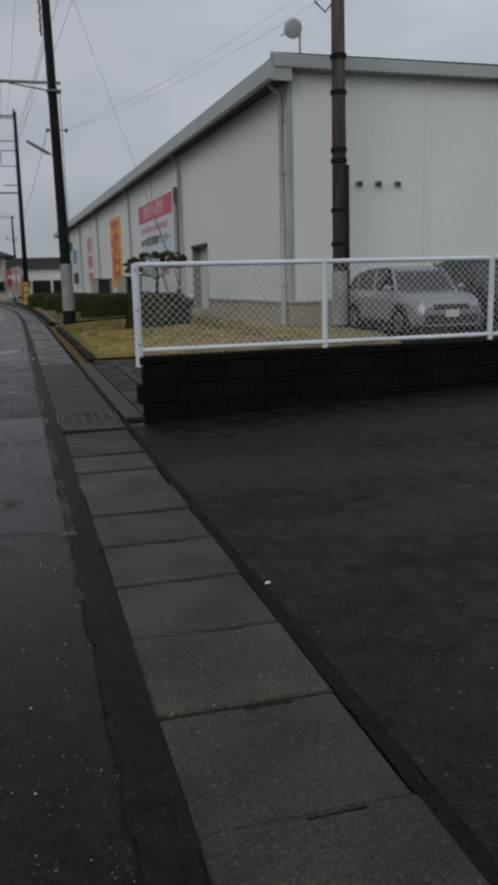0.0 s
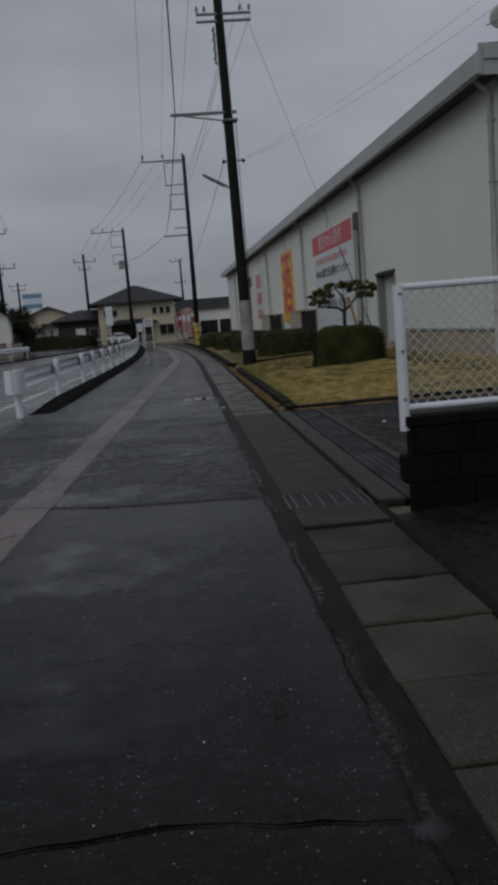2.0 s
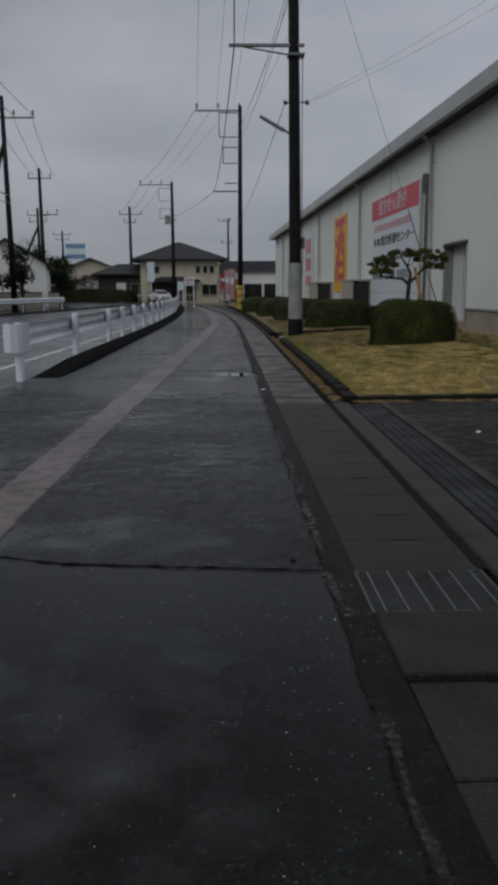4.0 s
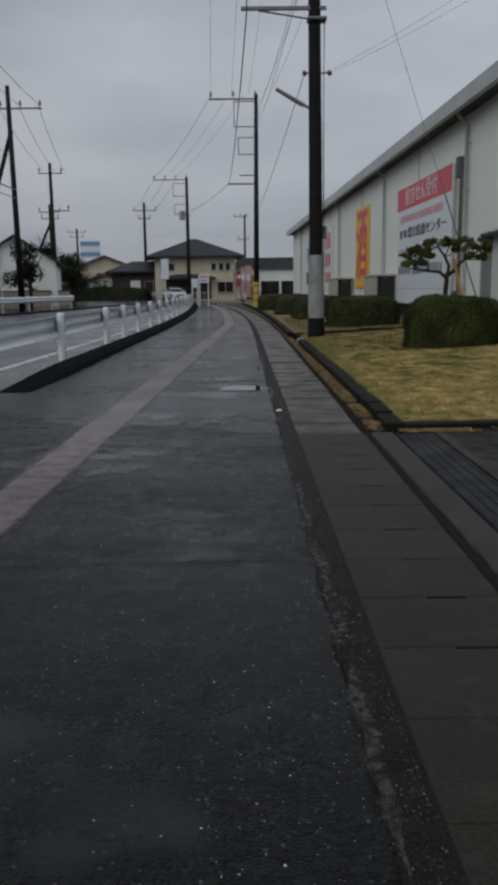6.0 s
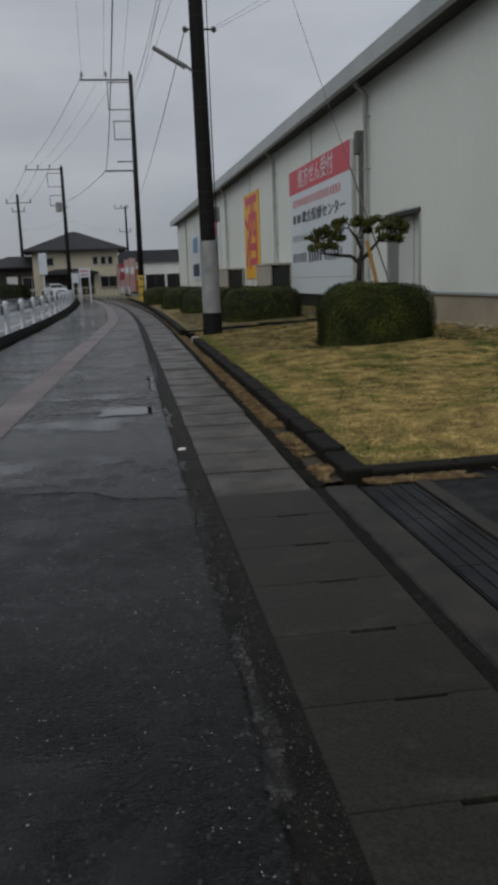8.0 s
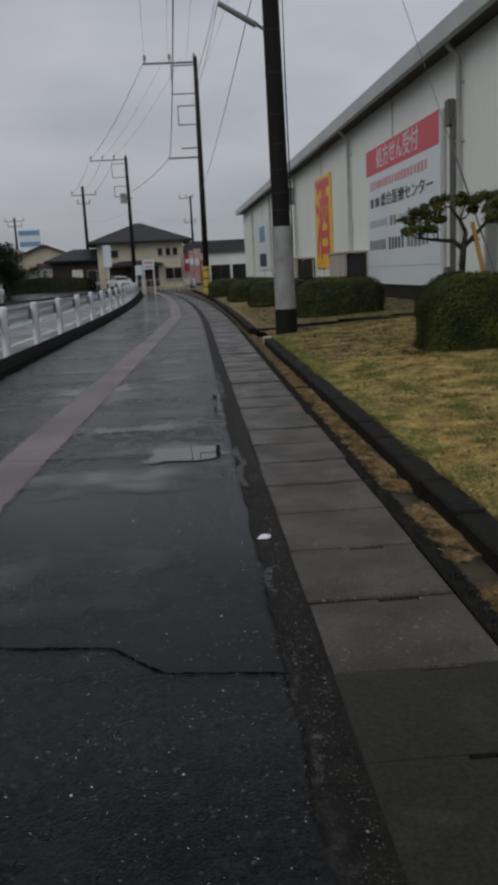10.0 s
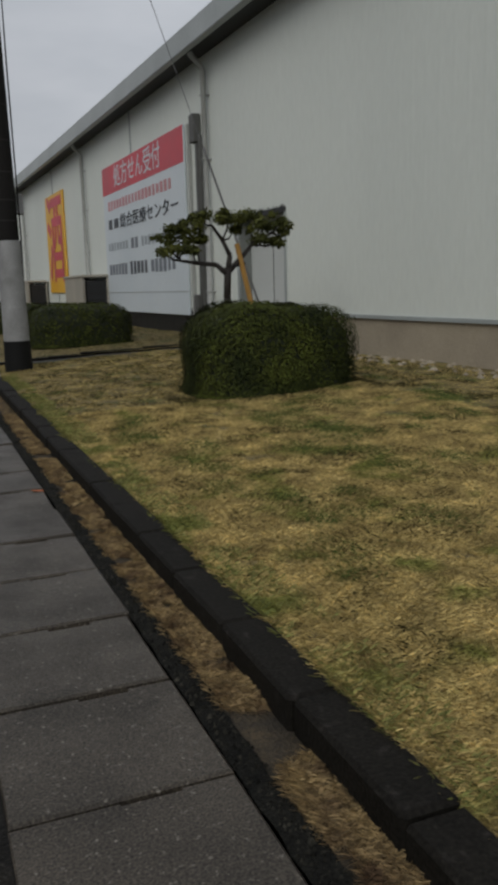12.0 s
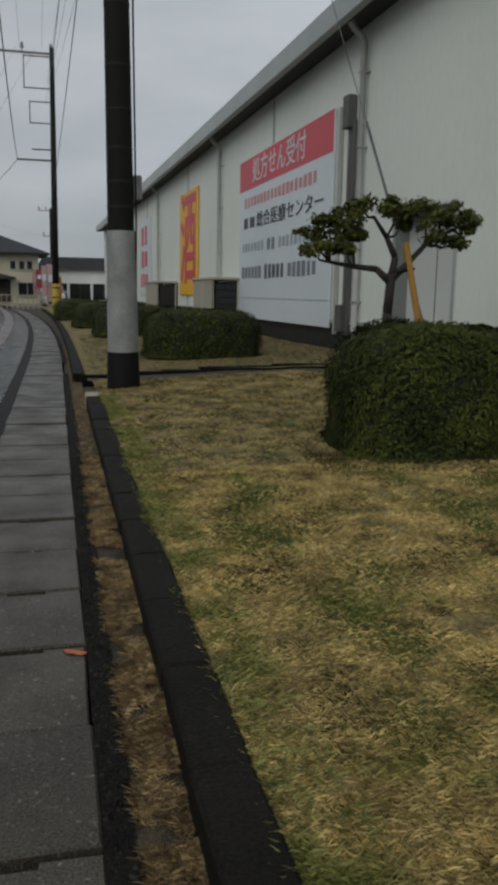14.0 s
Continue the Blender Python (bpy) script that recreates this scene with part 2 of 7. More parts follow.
CONC_KERB = mat("black_stained_concrete_kerb", (0.0135, 0.0120, 0.0096), 0.7, (0.0080, 0.0073, 0.0060), 2.2, 90, 0.9, 0.6, 0.8, spec=0.08, pieces="object", spread=0.10, accent=(0.026, 0.0228, 0.020), accent_scale=18, accent_at=0.60)
BERM = mat("matt_black_asphalt_berm", (0.0085, 0.0085, 0.0080), 0.9, (0.005, 0.005, 0.0047), 3, 70, 0.9, 0.5, 0.6, spec=0.03)
CONC_BLOCK = mat("black_stained_concrete_block", (0.0045, 0.0043, 0.0040), 0.8, (0.009, 0.008, 0.0065), 1.6, 90, 0.9, 0.4, 0.6, spec=0.06, pieces="object", spread=0.12)
CONC_BASE = mat("weathered_concrete_plinth", (0.38, 0.325, 0.245), 0.8, (0.27, 0.23, 0.175), 1.2, 60, 0.8, 0.2, 0.4)
STEEL_GRATE = mat("galvanised_grating", (0.085, 0.090, 0.092), 0.40, (0.035, 0.037, 0.037), 4, 90, 0.9, 0.3, 0.2, metal=0.5)
STEEL_BAR = mat("bright_galvanised_bar", (0.15, 0.155, 0.155), 0.40, (0.10, 0.10, 0.10), 6, 90, 0.9, 0.3, 0.2, metal=0.4)
MORTAR_SHEEN = worn(mat("pale_mortar_and_sheen", (0.042, 0.040, 0.037), 0.42, (0.013, 0.0128, 0.012), 14.0, 80, 1.0, 0.7, 1.0, spec=0.26, dist=0.006), 30, 1.6)
DARK_VOID = mat("black_shade_and_marks", (0.003, 0.003, 0.003), 0.95, fine=40, spec=0.03)
STEEL_PLATE = mat("dark_wet_steel_trough", (0.011, 0.0125, 0.0145), 0.45, (0.0065, 0.0075, 0.009), 2.5, 80, 0.9, 0.4, 0.4, rough2=0.65, spec=0.18)
SOIL = mat("dry_grass_litter_soil", (0.070, 0.050, 0.026), 0.9, (0.024, 0.019, 0.012), 7.0, 90, 1.0, 0.6, 1.0, dist=0.014, accent=(0.022, 0.018, 0.012), accent_scale=5, accent_at=0.58)
TURF = mat("dormant_lawn", (0.27, 0.205, 0.068), 0.9, (0.095, 0.073, 0.031), 5.0, 60, 1.0, 0.6, 1.0, dist=0.015, accent=(0.080, 0.086, 0.020), accent_scale=2.6, accent_at=0.55)
BLADE = mat("dry_lawn_blades", (0.64, 0.496, 0.205), 0.85, (0.25, 0.190, 0.076), 5.0, 30, 1.0, 0.3, 0.0, pieces="island", spread=0.55, spec=0.15, accent=(0.22, 0.220, 0.062), accent_scale=2.6, accent_at=0.545)
BLADE_GREEN = mat("green_edge_blades", (0.135, 0.160, 0.045), 0.8, (0.27, 0.25, 0.09), 4, 30, 1.0, 0.3, 0.0, spec=0.15, pieces="island", spread=0.5)
BLADE_MOSS = mat("dull_olive_grass", (0.085, 0.071, 0.026), 0.85, (0.038, 0.034, 0.014), 3.0, 30, 1.0, 0.3, 0.0, spec=0.12, pieces="island", spread=0.5)
BLADE_SPRING = mat("soft_green_tufts", (0.070, 0.112, 0.030), 0.85, (0.14, 0.15, 0.045), 6, 30, 1.0, 0.3, 0.0, spec=0.12, pieces="island", spread=0.5)
STRAW = mat("fallen_straw_and_leaves", (0.42, 0.305, 0.145), 0.85, (0.110, 0.066, 0.034), 9.0, 40, 1.0, 0.3, 0.0, pieces="island", spread=0.6)
SIDING = mat("pale_grey_green_siding", (0.735, 0.765, 0.718), 0.5, (0.65, 0.683, 0.645), 0.25, 14, 0.9, 0.03, 0.05, stretch=(1, 1, 0.35))
SIDING_TRIM = mat("grey_metal_flashing", (0.36, 0.39, 0.39), 0.45, (0.27, 0.29, 0.29), 0.8, 20, 0.8, 0.05, 0.05)
# near-black so that the colour itself holds the shadow under eave and lintel
SOFFIT = mat("shaded_soffit", (0.030, 0.031, 0.031), 0.7, fine=20, bump=0.1)
ROOF_EDGE = mat("grey_roof_edge_metal", (0.40, 0.43, 0.43), 0.4, (0.30, 0.32, 0.32), 0.6, 18, 0.8, 0.06, 0.05)
PIPE = mat("grey_downpipe", (0.40, 0.41, 0.39), 0.5, (0.30, 0.30, 0.29), 2, 30, 0.8, 0.05, 0.05)
PIPE_DARK = mat("dark_grey_conduit", (0.11, 0.11, 0.105), 0.6, (0.07, 0.07, 0.066), 2, 30, 0.8, 0.1, 0.1)
WHITE_PAINT = mat("white_enamel", (0.70, 0.74, 0.78), 0.35, (0.55, 0.58, 0.61), 2.0, 60, 0.7, 0.06, 0.05)
WIRE_MESH = mat("galvanised_chain_link", (0.55, 0.555, 0.555), 0.5, metal=0.15, fine=50, bump=0)
POLE_DARK = mat("dark_brown_wrapped_pole", (0.0065, 0.0058, 0.0052), 0.75, (0.012, 0.0102, 0.0088), 2.5, 60, 0.8, 0.3, 0.3, spec=0.2, stretch=(1, 1, 0.4))
POLE_OLD = mat("weathered_brown_wooden_pole", (0.105, 0.088, 0.074), 0.85, (0.026, 0.022, 0.019), 1.6, 40, 1.0, 0.35, 0.6, stretch=(3, 3, 0.5))
POLE_GREY = mat("grey_guard_sheet", (0.31, 0.31, 0.31), 0.6, (0.16, 0.16, 0.155), 3.5, 50, 0.8, 0.15, 0.3)
POLE_FAR = mat("dark_concrete_pole", (0.016, 0.0155, 0.015), 0.8, (0.010, 0.010, 0.010), 1.0, 30, 0.7, 0.2, 0.2, spec=0.2)
YELLOW_GUARD = mat("yellow_guard_sheet", (0.55, 0.40, 0.06), 0.5, (0.40, 0.28, 0.05), 3, 40, 0.7, 0.1, 0.1)
BLACK = mat("black_rubber", (0.008, 0.008, 0.008), 0.7, fine=60, spec=0.2)
BAND = mat("dull_dark_steel_band", (0.022, 0.020, 0.019), 0.6, fine=60, spec=0.2)
CABLE = mat("black_cable", (0.17, 0.17, 0.18), 0.6, fine=20, bump=0)
CABLE_THIN = mat("grey_thin_cable", (0.34, 0.34, 0.36), 0.6, fine=20, bump=0)
METAL_GREY = mat("galvanised_steel_fitting", (0.20, 0.20, 0.205), 0.5, (0.13, 0.13, 0.13), 4, 40, 0.7, 0.1, 0.1, metal=0.3)
PORCELAIN = mat("brown_grey_insulator", (0.10, 0.09, 0.085), 0.3, fine=30, bump=0)
LEAF_HEDGE = mat("dark_clipped_hedge_leaf", (0.060, 0.070, 0.013), 0.75, (0.015, 0.021, 0.006), 2.2, 30, 1.0, 0.3, 0.0, spec=0.12, pieces="island", spread=0.55)
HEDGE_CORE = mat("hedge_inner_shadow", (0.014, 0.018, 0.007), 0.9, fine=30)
LEAF_TREE = mat("olive_tree_leaf", (0.105, 0.112, 0.026), 0.75, (0.036, 0.042, 0.012), 3.0, 30, 1.0, 0.3, 0.0, spec=0.15, pieces="island", spread=0.5)
LEAF_FAR = mat("dark_far_foliage", (0.026, 0.036, 0.014), 0.8, (0.012, 0.018, 0.008), 0.8, 8, 1.0, 0.3, 0.0, spec=0.12, pieces="island", spread=0.5)
BARK = mat("dark_wet_bark", (0.016, 0.013, 0.011), 0.8, (0.030, 0.025, 0.020), 6, 60, 0.8, 0.3, 0.6)
STAKE = mat("orange_brown_wooden_stake", (0.42, 0.23, 0.055), 0.7, (0.30, 0.16, 0.04), 5, 60, 0.8, 0.15, 0.3)
SIGN_WHITE = mat("sun_faded_white_sign_sheet", (0.66, 0.71, 0.75), 0.4, (0.58, 0.64, 0.69), 0.35, 10, 0.9, 0.03, 0.02)
SIGN_RED = mat("red_sign_sheet", (0.65, 0.055, 0.085), 0.45, (0.48, 0.075, 0.095), 0.8, 20, 0.8, 0.05, 0.02)
SIGN_PINK = mat("faded_red_lettering", (0.60, 0.27, 0.29), 0.5, fine=20, bump=0)
SIGN_YELLOW = mat("yellow_orange_sign_sheet", (0.80, 0.47, 0.035), 0.45, (0.78, 0.40, 0.03), 0.8, 20, 0.8, 0.05, 0.02)
SIGN_BLUE = mat("faded_blue_sign_sheet", (0.14, 0.27, 0.42), 0.5, (0.18, 0.31, 0.45), 1.0, 20, 0.9, 0.06, 0.02)
SIGN_NAVY = mat("navy_stripe", (0.02, 0.03, 0.075), 0.5, fine=30, bump=0)
INK = mat("dark_lettering", (0.06, 0.066, 0.08), 0.5, fine=30, bump=0)
INK_SOFT = mat("grey_lettering_rows", (0.20, 0.22, 0.25), 0.5, (0.13, 0.14, 0.17), 6, 30, 0.9, 0.2, 0)
INK_PALE = mat("pale_grey_lettering_rows", (0.36, 0.40, 0.43), 0.5, (0.28, 0.31, 0.34), 6, 30, 0.9, 0.2, 0)
LETTER_PALE = mat("pale_faded_lettering", (0.27, 0.38, 0.46), 0.5, fine=20, bump=0)
BEIGE_BOX = mat("beige_equipment_cover", (0.40, 0.37, 0.31), 0.6, (0.30, 0.28, 0.24), 1.5, 30, 0.8, 0.08, 0.1)
DOOR_WHITE = mat("white_steel_door", (0.60, 0.62, 0.61), 0.45, (0.53, 0.55, 0.54), 1.0, 30, 0.8, 0.04, 0.05)
DOOR_SIDE = mat("grey_door_recess", (0.20, 0.215, 0.205), 0.6, (0.16, 0.17, 0.165), 1.0, 30, 0.8, 0.06, 0.05)
CAR_SILVER = mat("silver_car_paint", (0.30, 0.31, 0.33), 0.25, (0.25, 0.26, 0.28), 1.5, 30, 0.6, 0.03, 0.0, metal=0.25)
CAR_BLACK = mat("black_car_paint", (0.012, 0.012, 0.014), 0.15, fine=30, bump=0)
CAR_WHITE = mat("white_car_paint", (0.62, 0.63, 0.64), 0.25, (0.55, 0.56, 0.57), 1.5, 30, 0.6, 0.03, 0.0)
CAR_GLASS = mat("dark_car_glass", (0.015, 0.018, 0.02), 0.05, fine=10, bump=0)
CAR_LAMP = mat("clear_lamp_lens", (0.55, 0.57, 0.60), 0.12, fine=30, bump=0)
CAR_TRIM = mat("black_plastic_trim", (0.02, 0.02, 0.021), 0.5, fine=60, bump=0.1)
PLATE = mat("white_plate", (0.7, 0.7, 0.68), 0.5, fine=30, bump=0)
ALLOY = mat("alloy_rim", (0.30, 0.30, 0.31), 0.3, fine=30, bump=0, metal=0.8)
STUCCO_CREAM = mat("cream_stucco", (0.60, 0.54, 0.41), 0.85, (0.48, 0.43, 0.33), 0.6, 25, 0.9, 0.08, 0.2)
STUCCO_TAN = mat("tan_stucco", (0.40, 0.345, 0.25), 0.85, (0.30, 0.26, 0.19), 0.5, 20, 0.9, 0.08, 0.2)
STUCCO_WHITE = mat("white_stucco", (0.76, 0.76, 0.75), 0.8, (0.66, 0.66, 0.65), 0.5, 20, 0.9, 0.06, 0.15)
# dark timber, and the painted shade of open bays and recesses
TIMBER_AND_SHADE = mat("dark_timber_and_bay_shade", (0.060, 0.048, 0.039), 0.8, (0.018, 0.016, 0.014), 1.5, 30, 0.8, 0.2, 0.2)
TILE_ROOF = mat("dark_grey_roof_tiles", (0.034, 0.035, 0.039), 0.65, (0.022, 0.023, 0.026), 0.7, 9, 0.9, 0.3, 0.4, spec=0.2, stretch=(1, 1, 3))
TILE_BROWN = mat("brown_roof_tiles", (0.105, 0.080, 0.065), 0.6, (0.075, 0.058, 0.05), 0.7, 9, 0.9, 0.25, 0.4)
TILE_RED = mat("faded_red_roof_sheet", (0.24, 0.10, 0.085), 0.6, (0.18, 0.09, 0.08), 0.7, 9, 0.9, 0.15, 0.3)
GLASS_DARK = mat("dark_window_glass", (0.016, 0.0155, 0.0150), 0.06, (0.026, 0.025, 0.024), 0.5, 4, 0.8, 0.1, 0.0, spec=0.2)
FRAME_GREY = mat("aluminium_window_frame", (0.40, 0.40, 0.39), 0.45, fine=30, bump=0)
FRAME_DARK = mat("dark_window_frame", (0.05, 0.045, 0.04), 0.5, fine=30, bump=0)
BRICK_RED = mat("dull_red_board", (0.20, 0.045, 0.03), 0.7, fine=20, bump=0.1)
CRACK = mat("open_dark_crack", (0.0022, 0.0022, 0.0022), 0.95, fine=60, spec=0.01)
LITTER = mat("white_plastic_litter", (0.75, 0.75, 0.75), 0.4, (0.6, 0.6, 0.6), 20, 80, 0.6, 0.1, 0.2)
LITTER_RED = mat("orange_red_leaf", (0.45, 0.12, 0.03), 0.6, fine=60)
SPECK = mat("pale_gravel_chips", (0.62, 0.62, 0.60), 0.4, (0.13, 0.09, 0.08), 20, 90, 0.8, 0.3, 0.2, pieces="island", spread=0.7)
GRIT = mat("brown_gutter_grit", (0.115, 0.103, 0.082), 0.6, (0.018, 0.016, 0.013), 14, 90, 1.0, 0.4, 0.2, pieces="island", spread=0.8)
RUBBLE = mat("crumbled_mossy_concrete", (0.030, 0.028, 0.022), 0.8, (0.008, 0.008, 0.0065), 10, 90, 1.0, 0.5, 0.2, spec=0.1, pieces="island", spread=0.8)
BANNER_PINK = mat("pale_pink_banner_cloth", (0.62, 0.36, 0.37), 0.75, (0.62, 0.52, 0.50), 1.6, 40, 0.9, 0.1, 0.1)
BANNER_RED = mat("red_banner_cloth", (0.46, 0.11, 0.12), 0.75, (0.42, 0.06, 0.07), 2, 40, 0.7, 0.1, 0.1)
ORANGE_FENCE = mat("orange_safety_bar", (0.55, 0.20, 0.05), 0.6, fine=30, bump=0)

# ---- building helpers ----
def part(name, bm, material, parent=None, label="", smooth=False):
    me = bpy.data.meshes.new(name)
    bm.to_mesh(me)
    bm.free()
    me.materials.append(material)
    if smooth:
        me.polygons.foreach_set("use_smooth", [True] * len(me.polygons))
    ob = new(name, me)
    if parent:
        ob.parent = parent
    return tagged(ob, label)


def raw(name, verts, faces, material, parent=None, label=""):
    me = bpy.data.meshes.new(name)
    me.from_pydata(verts, [], faces)
    me.materials.append(material)
    ob = new(name, me)
    if parent:
        ob.parent = parent
    return tagged(ob, label)


def empty(name, at, label, category, group="", kind="", turn=0.0):
    ob = new(name)
    ob.matrix_world = pose(*at, 0, 0, turn)
    return tagged(ob, label, category, group, kind)


def box(bm, lo, hi, bevel=0.0, m=None):
    """A box between two corners, with softened edges."""
    r = bmesh.ops.create_cube(bm, size=1.0)["verts"]
    c = [(a + b) / 2 for a, b in zip(lo, hi)]
    s = [max(abs(b - a), 1e-4) for a, b in zip(lo, hi)]
    bmesh.ops.transform(bm, matrix=Matrix.LocRotScale(c, None, s), verts=r)
    if bevel:
        es = list({e for v in r for e in v.link_edges})
        out = bmesh.ops.bevel(bm, geom=es, offset=bevel, segments=1, affect="EDGES", profile=0.5)
        r = list({v for f in out["faces"] for v in f.verts} | {v for v in r if v.is_valid})
    if m is not None:
        bmesh.ops.transform(bm, matrix=m, verts=r)
    return bm


def rod(bm, a, b, r1, r2=None, sides=10, caps=True):
    """A tapered round bar from a to b."""
    a, b = Vector(a), Vector(b)
    d = b - a
    q = d.to_track_quat("Z", "Y").to_matrix().to_4x4()
    bmesh.ops.create_cone(bm, cap_ends=caps, segments=sides, radius1=r1, radius2=r1 if r2 is None else r2, depth=d.length,
                          matrix=Matrix.Translation((a + b) / 2) @ q)
    return bm


def B(lo, hi, bevel=0.0, m=None):
    return box(bmesh.new(), lo, hi, bevel, m)


def Rod(a, b, r1, r2=None, sides=10):
    return rod(bmesh.new(), a, b, r1, r2, sides)


def path_tube(bm, pts, r, sides=5):
    """A round tube along a line of points."""
    pts = [Vector(p) for p in pts]
    rings = []
    for i, p in enumerate(pts):
        d = (pts[min(i + 1, len(pts) - 1)] - pts[max(i - 1, 0)]).normalized()
        s = d.cross(Vector((0, 0, 1)))
        s = s.normalized() if s.length > 1e-3 else Vector((1, 0, 0))
        u = s.cross(d)
        rings.append([bm.verts.new(p + r * (math.cos(k * 2 * math.pi / sides) * s + math.sin(k * 2 * math.pi / sides) * u)) for k in range(sides)])
    for a, b in zip(rings, rings[1:]):
        for k in range(sides):
            bm.faces.new((a[k], a[(k + 1) % sides], b[(k + 1) % sides], b[k]))
    bm.faces.new(rings[0]), bm.faces.new(list(reversed(rings[-1])))
    return bm


def sag(a, b, drop, n=14):
    a, b = Vector(a), Vector(b)
    return [a.lerp(b, i / n) - Vector((0, 0, drop * 4 * (i / n) * (1 - i / n))) for i in range(n + 1)]


def strip(bm, ys, left, right, z):
    """A flat ribbon along y between two edge functions, at the height z (number or function)."""
    zf = z if callable(z) else (lambda y: z)
    rows = [(bm.verts.new((left(y), y, zf(y))), bm.verts.new((right(y), y, zf(y)))) for y in ys]
    for a, b in zip(rows, rows[1:]):
        bm.faces.new((a[0], a[1], b[1], b[0]))
    return bm


def prism(bm, outline, z0, z1):
    """An upright slab over an outline given counter-clockwise."""
    lo, hi = [bm.verts.new((*p, z0)) for p in outline], [bm.verts.new((*p, z1)) for p in outline]
    bm.faces.new(hi), bm.faces.new(list(reversed(lo)))
    for i in range(len(outline)):
        j = (i + 1) % len(outline)
        bm.faces.new((lo[i], lo[j], hi[j], hi[i]))
    return bm


def spans(a, b, step):
    n = max(1, round((b - a) / step))
    return [a + (b - a) * i / n for i in range(n + 1)]


def bend(y):
    """How far the walkway swings to the left of its straight start."""
    return -0.0012 * max(0.0, y - 22) ** 2 if y < 100 else -7.3 - 0.187 * (y - 100)


def text(name, words, size, m, material, parent, squash=1.0, label=""):
    cu = bpy.data.curves.new(name, "FONT")
    cu.body, cu.size, cu.align_x, cu.align_y, cu.extrude = words, size, "CENTER", "CENTER", 0.004
    cu.materials.append(material)
    ob = new(name, cu)
    ob.parent = parent
    ob.matrix_local = m @ Matrix.Diagonal((squash, 1, 1, 1))
    return tagged(ob, label)


def blades(name, spots, length, width, material, label, lean=1.0, seed=1, category="grass"):
    """Many small leaf blades, one triangle pair each, over the given (x, y, z) spots."""
    g = np.random.default_rng(seed)
    n = len(spots)
    p = np.asarray(spots, float)
    az, lie = g.uniform(0, 2 * np.pi, n), g.uniform(0.75, 1.5, n) * lean
    ln, wd = length * g.uniform(0.5, 1.3, n), width * g.uniform(0.6, 1.4, n)
    d = np.stack([np.cos(az) * np.sin(lie), np.sin(az) * np.sin(lie), np.cos(lie)], 1)
    s = np.stack([-np.sin(az), np.cos(az), 0 * az], 1)
    v = np.empty((n, 4, 3))
    v[:, 0], v[:, 1] = p - s * wd[:, None] / 2, p + s * wd[:, None] / 2
    mid = p + d * ln[:, None] * 0.6
    v[:, 2] = mid + s * wd[:, None] * 0.4
    v[:, 3] = p + d * ln[:, None] + np.stack([np.cos(az), np.sin(az), -0.6 * np.ones(n)], 1) * ln[:, None] * 0.18
    me = bpy.data.meshes.new(name)
    me.vertices.add(n * 4), me.loops.add(n * 4), me.polygons.add(n)
    me.vertices.foreach_set("co", v.ravel())
    me.loops.foreach_set("vertex_index", np.arange(n * 4, dtype=np.int32))
    me.polygons.foreach_set("loop_start", np.arange(0, n * 4, 4, dtype=np.int32))
    me.update(calc_edges=True)
    me.materials.append(material)
    return tagged(new(name, me), label, category, kind="stuff")


def leaf_cloud(name, centres, size, material, parent, seed=1, label="", up=0.4):
    """Leaves as small bent quads on given points with outward normals: rows of x, y, z, nx, ny, nz."""
    g = np.random.default_rng(seed)
    c = np.asarray(centres, float)
    n = len(c)
    nrm = c[:, 3:] + g.normal(0, 0.55, (n, 3)) + np.array([0, 0, up])
    nrm /= np.linalg.norm(nrm, axis=1)[:, None] + 1e-9
    t = np.cross(nrm, g.normal(0, 1, (n, 3)))
    t /= np.linalg.norm(t, axis=1)[:, None] + 1e-9
    b = np.cross(nrm, t)
    s = size * g.uniform(0.6, 1.4, (n, 1))
    p = c[:, :3]
    v = np.stack([p - t * s, p - b * s * 0.45 + nrm * s * 0.15, p + t * s, p + b * s * 0.45 + nrm * s * 0.15], 1)
    me = bpy.data.meshes.new(name)
    me.vertices.add(n * 4), me.loops.add(n * 4), me.polygons.add(n)
    me.vertices.foreach_set("co", v.ravel())
    me.loops.foreach_set("vertex_index", np.arange(n * 4, dtype=np.int32))
    me.polygons.foreach_set("loop_start", np.arange(0, n * 4, 4, dtype=np.int32))
    me.update(calc_edges=True)
    me.materials.append(material)
    ob = new(name, me)
    ob.parent = parent
    return tagged(ob, label)

# ---- ground, road, walkway ----
def structure(ob, label, category):
    return tagged(ob, label, category, kind="structure")


structure(part("ground", B((-1500, -1500, -0.5), (1500, 1500, -0.06)), EARTH), "flat earth ground reaching the horizon", "ground")

WALK_YS = spans(-14, 22, 4) + spans(24, 130, 3)


def rail_x(y):
    """The line of the roadside guard rail."""
    return -3.80 + 0.016 * max(0, y - 9) + 0.75 * bend(y) if y > 8 else -3.95


walk_bm = bmesh.new()
strip(walk_bm, WALK_YS, lambda y: rail_x(y) + 0.1, lambda y: -0.10 + bend(y), 0.0)
structure(part("pavement", walk_bm, ASPHALT_WALK), "dark wet patched asphalt walkway beside the road", "pavement")
road_bm = bmesh.new()
strip(road_bm, WALK_YS, lambda y: -40.0, lambda y: rail_x(y) + 0.1, -0.012)
structure(part("road", road_bm, ASPHALT_ROAD), "wet grey asphalt road with painted lines", "road")

# painted lines on the road and the worn reddish band on the walkway
def paint(name, ys, mid, w, z, material, label):
    bm = strip(bmesh.new(), ys, lambda y: mid(y) - w / 2, lambda y: mid(y) + w / 2, z)
    return structure(part(name, bm, material), label, "road marking")


